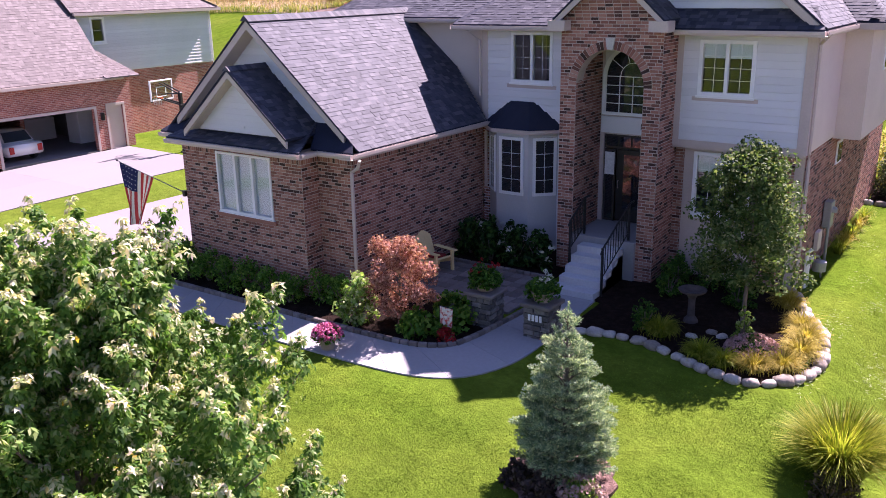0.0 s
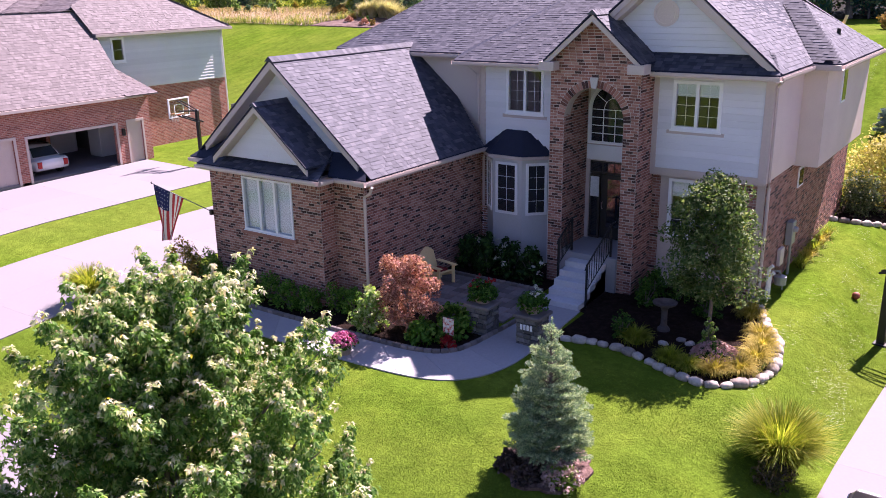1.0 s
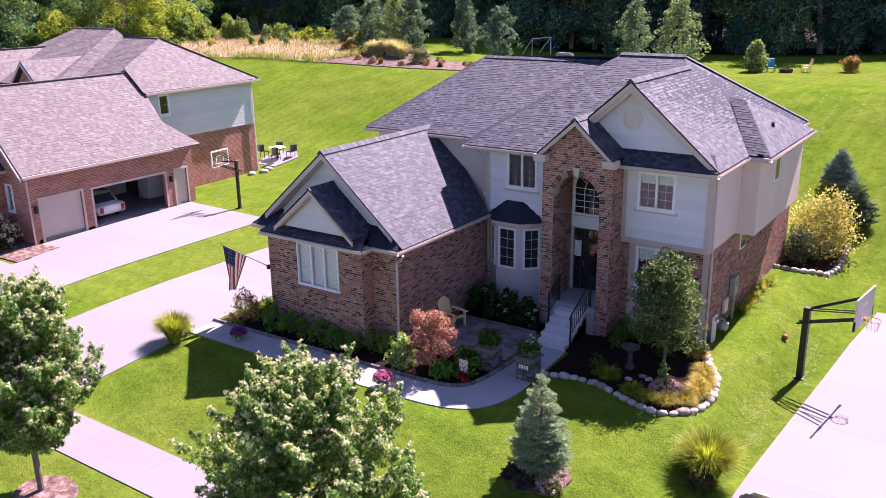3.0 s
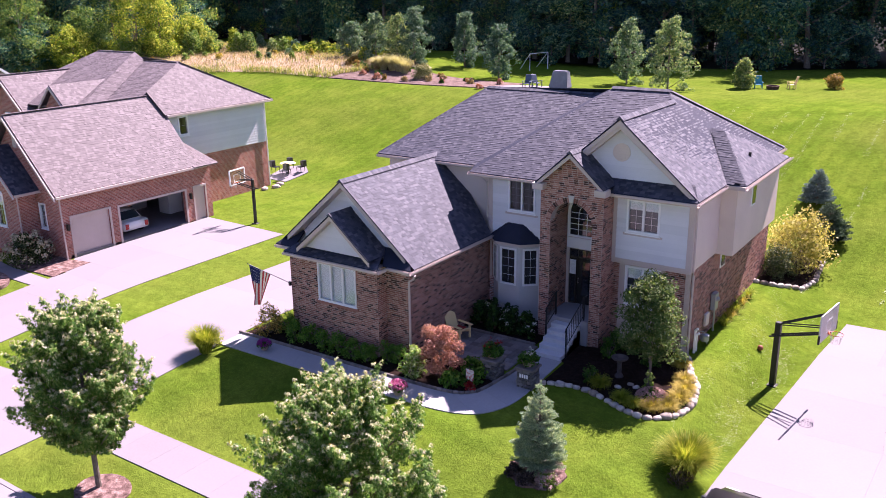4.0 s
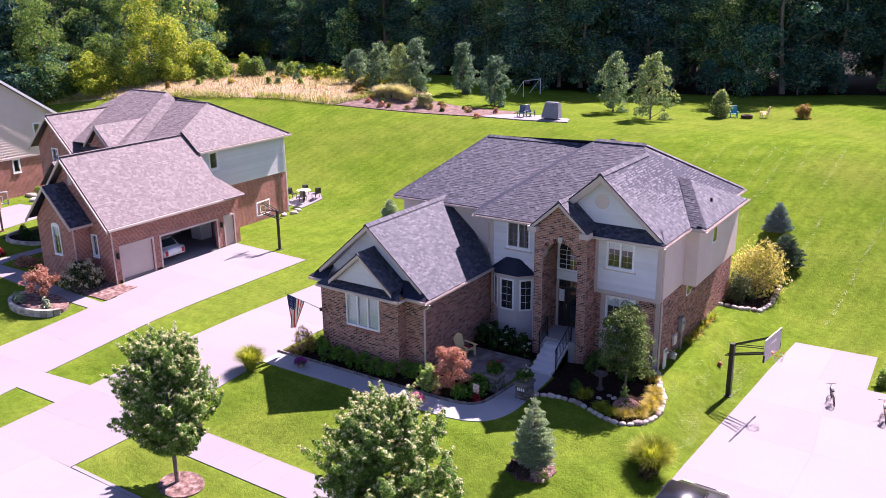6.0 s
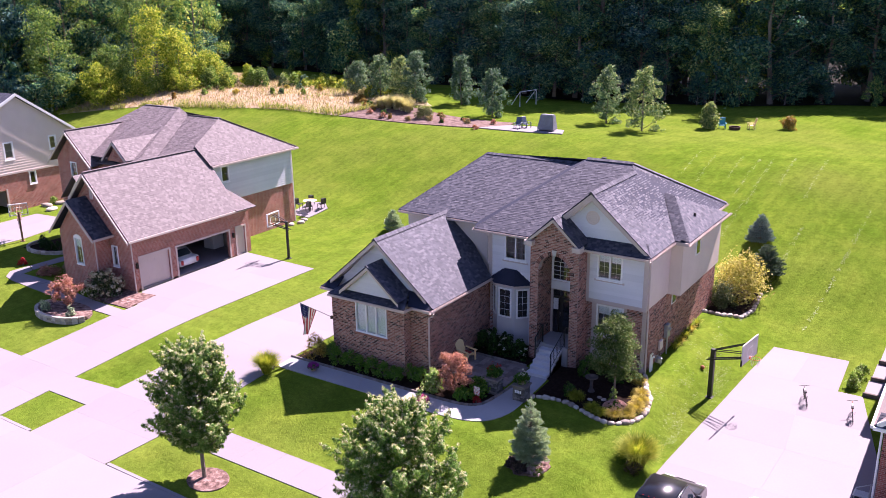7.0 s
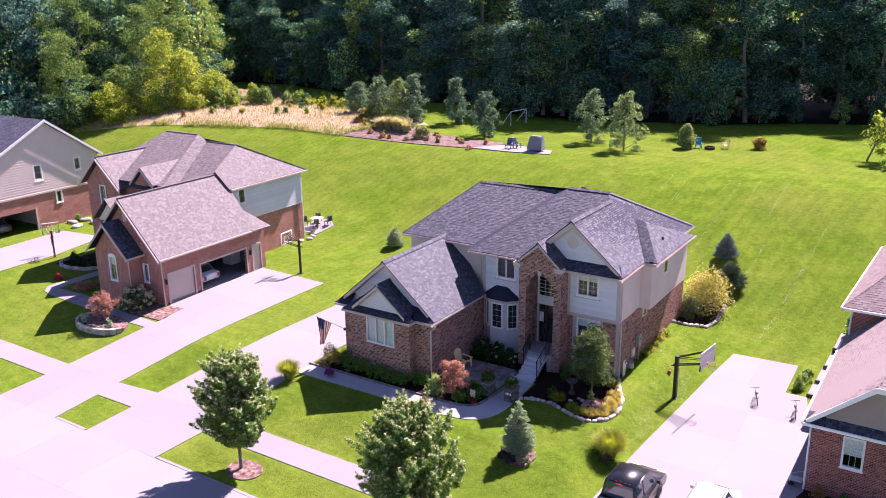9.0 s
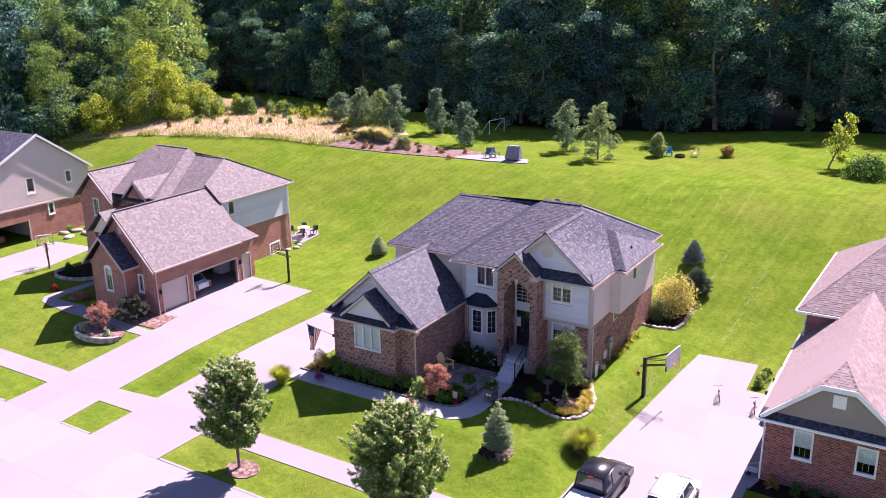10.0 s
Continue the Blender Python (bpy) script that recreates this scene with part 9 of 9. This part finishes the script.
tagged(part("fire_pit", lathe([(0.5, 0.0), (0.55, 0.3), (0.5, 0.32), (0.42, 0.3), (0.4, 0.1)], 14, -13, 66.9, zf), mat("rusty_steel", [(0.3, (0.05, 0.025, 0.02)), (0.7, (0.1, 0.05, 0.035))], 0.9, 30, 4)), "dark rusty fire pit on the back lawn", "fire pit")

# thin pale lines of dried clippings on the bank, and flecks beside the house
cl = np.random.default_rng(91)
cc, dv, pv = [], [], []
def fleck(x, y, ang, ln, w):
    cc.append((x, y, ground_z(x, y) + 0.05))
    dv.append((math.cos(ang) * ln, math.sin(ang) * ln, 0))
    pv.append((-math.sin(ang) * w, math.cos(ang) * w, 0))
for xa, ya, xb, yb in ((-10.3, 46.9, -10.5, 52.3), (-5.9, 44.5, -6.1, 53.1), (-6.3, 38.5, -6.2, 45.0), (-7.1, 45.3, -7.0, 52.4), (-4.5, 47.5, -4.6, 53.7), (-2.2, 30, -1.6, 43), (-11.8, 48, -11.9, 53), (1.0, 31, 2.0, 46), (-8.3, 48, -8.4, 53), (-2.4, 46, -2.3, 54)):
    n = int(38 * math.hypot(xb - xa, yb - ya))
    head = math.atan2(yb - ya, xb - xa)
    for t in cl.uniform(0, 1, n):
        if math.sin(t * 31 + xa * 3) + math.sin(t * 83 + ya) > -0.5:
            fleck(xa + (xb - xa) * t + cl.normal(0, 0.07), ya + (yb - ya) * t, head + cl.normal(0, 0.5), cl.uniform(0.02, 0.07), cl.uniform(0.004, 0.009))
for _ in range(46):
    px_, py_ = cl.uniform(-3.3, -0.9), cl.uniform(15.5, 29)
    for _ in range(34):
        fleck(px_ + cl.normal(0, 0.14), py_ + cl.normal(0, 0.38), cl.uniform(0, 3.14), cl.uniform(0.012, 0.04), cl.uniform(0.003, 0.007))
cc, dv, pv = np.array(cc), np.array(dv), np.array(pv)
clip = quads("grass_clippings", np.stack([cc - dv - pv, cc + dv - pv, cc + dv + pv, cc - dv + pv], 1).reshape(-1, 3), leaf_mat("dried_clipping", [(0.0, (0.24, 0.33, 0.1)), (1.0, (0.44, 0.5, 0.27))], 0.1, 0.8))
tagged(clip, "pale dried grass clippings in thin lines", "grass clippings", kind="stuff")

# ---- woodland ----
# the deeper wood leaves carry painted blue haze too
L_deep = leaf_mat("hazy_deep_wood_leaf", [(0.0, (0.014, 0.065, 0.09)), (0.45, (0.05, 0.155, 0.175)), (0.8, (0.17, 0.35, 0.29)), (1.0, (0.46, 0.58, 0.42))], 0.48, 0.6, 0.12, tint=0.8)
wood_kinds = []
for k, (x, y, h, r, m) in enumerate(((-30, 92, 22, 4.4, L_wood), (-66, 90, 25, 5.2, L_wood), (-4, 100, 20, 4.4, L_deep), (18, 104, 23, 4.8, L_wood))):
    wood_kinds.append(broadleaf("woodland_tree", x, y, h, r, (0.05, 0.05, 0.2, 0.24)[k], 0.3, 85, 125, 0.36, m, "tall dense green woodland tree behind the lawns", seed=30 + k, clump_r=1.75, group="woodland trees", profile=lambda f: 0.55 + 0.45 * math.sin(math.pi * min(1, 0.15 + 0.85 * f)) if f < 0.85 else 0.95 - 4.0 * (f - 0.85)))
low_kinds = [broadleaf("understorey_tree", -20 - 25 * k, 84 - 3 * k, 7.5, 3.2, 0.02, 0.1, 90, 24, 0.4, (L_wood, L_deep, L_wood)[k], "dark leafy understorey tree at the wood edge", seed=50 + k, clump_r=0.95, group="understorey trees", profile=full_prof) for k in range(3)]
def wood_edge(x):
    return float(np.interp(x, [-150, -105, -88, -72, -54, -39, -30, -17, -5, 10, 40, 70], [70, 83, 83, 79, 75, 75, 79, 82, 90, 92, 92, 92]))
wr = random.Random(8)
def plant(kinds, x, y, s, sz, wide=1.0):
    c = copy_thing(wr.choice(kinds), pose(x, y, ground_z(x, y), 0, 0, wr.uniform(0, 360)))
    c.scale = (s * wide, s * wide, s * sz)
for row in range(3):
    for k in range((46, 36, 28)[row]):
        x = -150 + 213 / (46, 36, 28)[row] * k + wr.uniform(-2, 2)
        plant(wood_kinds, x, wood_edge(x) + 3.5 + row * 7.5 + wr.uniform(-1.5, 1.5), (0.56, 0.8, 1.08)[row] * wr.uniform(0.8, 1.18), wr.uniform(0.95, 1.2), (1.5, 1.3, 1.15)[row] * wr.uniform(0.85, 1.15))
for k in range(46):
    x = -130 + 4.2 * k + wr.uniform(-1, 1)
    plant(low_kinds, x, wood_edge(x) + wr.uniform(0.5, 2.5), wr.uniform(0.35, 0.75), wr.uniform(0.8, 1.2))
for k in range(16):
    x, y = wr.uniform(-112, -96), 34 + 3.0 * k
    plant(wood_kinds, x, y, wr.uniform(0.7, 1.0), wr.uniform(0.8, 1.0))
for k in range(14):
    plant(low_kinds, wr.uniform(-95, -91), 36 + 2.9 * k, wr.uniform(0.6, 1.0), 0.9)
L_olive = leaf_mat("sunlit_olive_leaf", [(0.0, (0.05, 0.13, 0.035)), (0.5, (0.16, 0.3, 0.075)), (1.0, (0.5, 0.58, 0.14))], 0.45, 0.6, tint=0.6)
for k, (x, y, h, r, m) in enumerate(((-84.5, 57, 10, 2.6, L_yellow), (-82.5, 59, 7, 2.4, L_yellow), (-88.5, 53, 6, 2.6, L_olive), (-86.5, 50, 4.5, 2.2, L_yellow), (-90, 58, 13, 3.2, L_olive), (-92, 47, 12, 3.4, L_olive), (-94, 64, 14, 3.6, L_olive), (-80, 61.5, 4, 1.8, L_yellow), (-96, 52, 17, 4.4, L_olive), (-99, 60, 18, 4.8, L_olive), (-93, 71, 17, 4.4, L_olive), (-102, 44, 17, 4.6, L_olive), (-69, 82, 15, 3.6, L_olive))):
    broadleaf("sunlit_tree", x, y, h, r * 1.2, 0.02, 0.12, 170, 44, 0.22, m, "yellow green sunlit tree at the wood corner", seed=500 + k, clump_r=0.8, profile=full_prof, group="wood corner trees")
for k in range(22):
    x, y = -93 + 0.95 * k + wr.uniform(-0.8, 0.8), 49.5 + 0.62 * k + wr.uniform(-1.6, 2.6)
    shrub("sunlit_bush", x, y, wr.uniform(1.0, 2.0), wr.uniform(1.3, 3.0), wr.choice((L_yellow, L_yellow, L_lime, L_olive)), "bright yellow green bush at the wood edge", 80, 24, 0.2, seed=540 + k, group="wood edge bushes")

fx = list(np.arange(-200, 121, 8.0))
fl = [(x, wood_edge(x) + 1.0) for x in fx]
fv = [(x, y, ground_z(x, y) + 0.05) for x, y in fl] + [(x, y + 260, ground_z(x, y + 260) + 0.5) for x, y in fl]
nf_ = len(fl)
# the canopy's shade is put into the litter colour, nearly black
tagged(raw("forest_floor", fv, [(k, k + 1, nf_ + k + 1, nf_ + k) for k in range(nf_ - 1)], mat("shade_dark_litter", [(0.3, (0.012, 0.014, 0.009)), (0.7, (0.025, 0.024, 0.015))], 1.0, 8, 0.5, bump=0.8, spec=0.05)), "leaf litter coloured near black for the shade under the woods", "forest floor", kind="structure")
for k in range(52):
    x = -170 + 5.6 * k + wr.uniform(-1.5, 1.5)
    plant(low_kinds, x, wood_edge(x) + wr.uniform(8, 14), wr.uniform(1.0, 1.5), wr.uniform(0.9, 1.2))
# unseen trees added across the street, behind the viewpoint; only reflections show them
for k in range(16):
    plant(wood_kinds, -70 + 9.5 * k + wr.uniform(-2, 2), -62 + wr.uniform(-5, 5), wr.uniform(0.55, 0.8), wr.uniform(0.8, 1.0))
for k in range(34):
    plant(low_kinds, wr.uniform(-125, -97), 30 + 1.7 * k, wr.uniform(0.9, 1.4), wr.uniform(0.9, 1.3))
for k in range(20):
    plant(wood_kinds, wr.uniform(-135, -112), 28 + 3.0 * k, wr.uniform(0.8, 1.1), wr.uniform(0.8, 1.0))
# the western floor sheet takes the same shade-darkened litter colour
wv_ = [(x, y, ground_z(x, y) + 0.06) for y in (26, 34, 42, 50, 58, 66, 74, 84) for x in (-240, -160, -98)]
tagged(raw("forest_floor", wv_, [(3 * j + i, 3 * j + i + 1, 3 * j + i + 4, 3 * j + i + 3) for j in range(7) for i in range(2)], bpy.data.materials["shade_dark_litter"]), "leaf litter coloured near black for the shade under the woods", "forest floor", kind="structure")
for k in range(40):
    x = -180 + 7.5 * k + wr.uniform(-2, 2)
    plant(wood_kinds, x, wood_edge(x) + 28 + wr.uniform(-2.5, 2.5), wr.uniform(1.1, 1.3), wr.uniform(1.0, 1.2))
# green and golden weeds round the dry meadow
wp = []
for k in range(9500):
    x = mg.uniform(-90, -46)
    lo_ = np.interp(x, [-90, -79, -59, -51, -45], [46, 50.6, 53.6, 53.2, 60])
    hi_ = np.interp(x, [-90, -75, -60, -50, -45], [75, 73, 69, 65, 62])
    y = (lo_ + abs(mg.normal(0, 0.9)) - 0.3, hi_ - abs(mg.normal(0, 3.0)), mg.uniform(lo_, hi_))[k % 3]
    if noise.noise(Vector((x * 0.35, y * 0.35, 3))) > (0.12 if k % 3 == 2 else -0.15):
        wp.append((x, y, ground_z(x, y) + 0.02))
weeds = blades("meadow_weeds", np.array(wp), 0.6, 0.05, 0.9, L_weed, None, mg)
tagged(weeds, "green and golden weeds round the dry meadow", "weeds", kind="stuff")

# ---- grass blades of the near lawns ----
LAWNS = ((-20.2, 6.5, -1.4, 11.9), (-7.6, 11.9, -1.0, 15.0), (-2.7, 14.5, -0.4, 30.0), (-20.3, 2.2, -1.5, 4.8), (-28.9, 6.5, -26.2, 22.0))
gb = np.random.default_rng(55)
total = sum((c - a) * (d - b) for a, b, c, d in LAWNS)
roots_ = []
for a, b, c, d in LAWNS:
    n = int(190000 * (c - a) * (d - b) / total)
    roots_.append(np.stack([gb.uniform(a, c, n), gb.uniform(b, d, n)], 1))
roots_ = np.concatenate(roots_)
bx_, by_ = roots_[:, 0], roots_[:, 1]
keep = ((bx_ + 5.3) ** 2 + (by_ - 10.7) ** 2 > 1.0) & ~((bx_ > -8.2) & (by_ > 11.9) & (bx_ < -7.5) & (by_ < 15.5)) & ~((bx_ < -8.5) & (by_ > 11.85))
keep &= ((bx_ + 16.1) ** 2 + (by_ - 3.45) ** 2 > 0.9) & ((bx_ + 6.5) ** 2 + (by_ - 3.6) ** 2 > 0.9)
keep &= ~((bx_ > -1.5) & (bx_ > -0.95 + (by_ - 14.4) * 0.065) & (by_ < 28.6) & (bx_ < 4.0))
fade = np.zeros(len(bx_), bool)
for a, b, c, d in LAWNS:
    edge = np.minimum(np.minimum(bx_ - a, c - bx_), np.minimum(by_ - b, d - by_))
    fade |= gb.uniform(0, 1, len(bx_)) < np.clip(edge / 1.2, 0.0, 1.0)
roots_ = roots_[keep & fade]
zz = np.array([ground_z(x, y) for x, y in roots_]) - 0.01
lawn = blades("lawn_blades", np.column_stack([roots_, zz]), 0.04, 0.014, 1.1, M_blade, None, gb)
tagged(lawn, "short mown green grass of the lawns", "grass", kind="stuff")
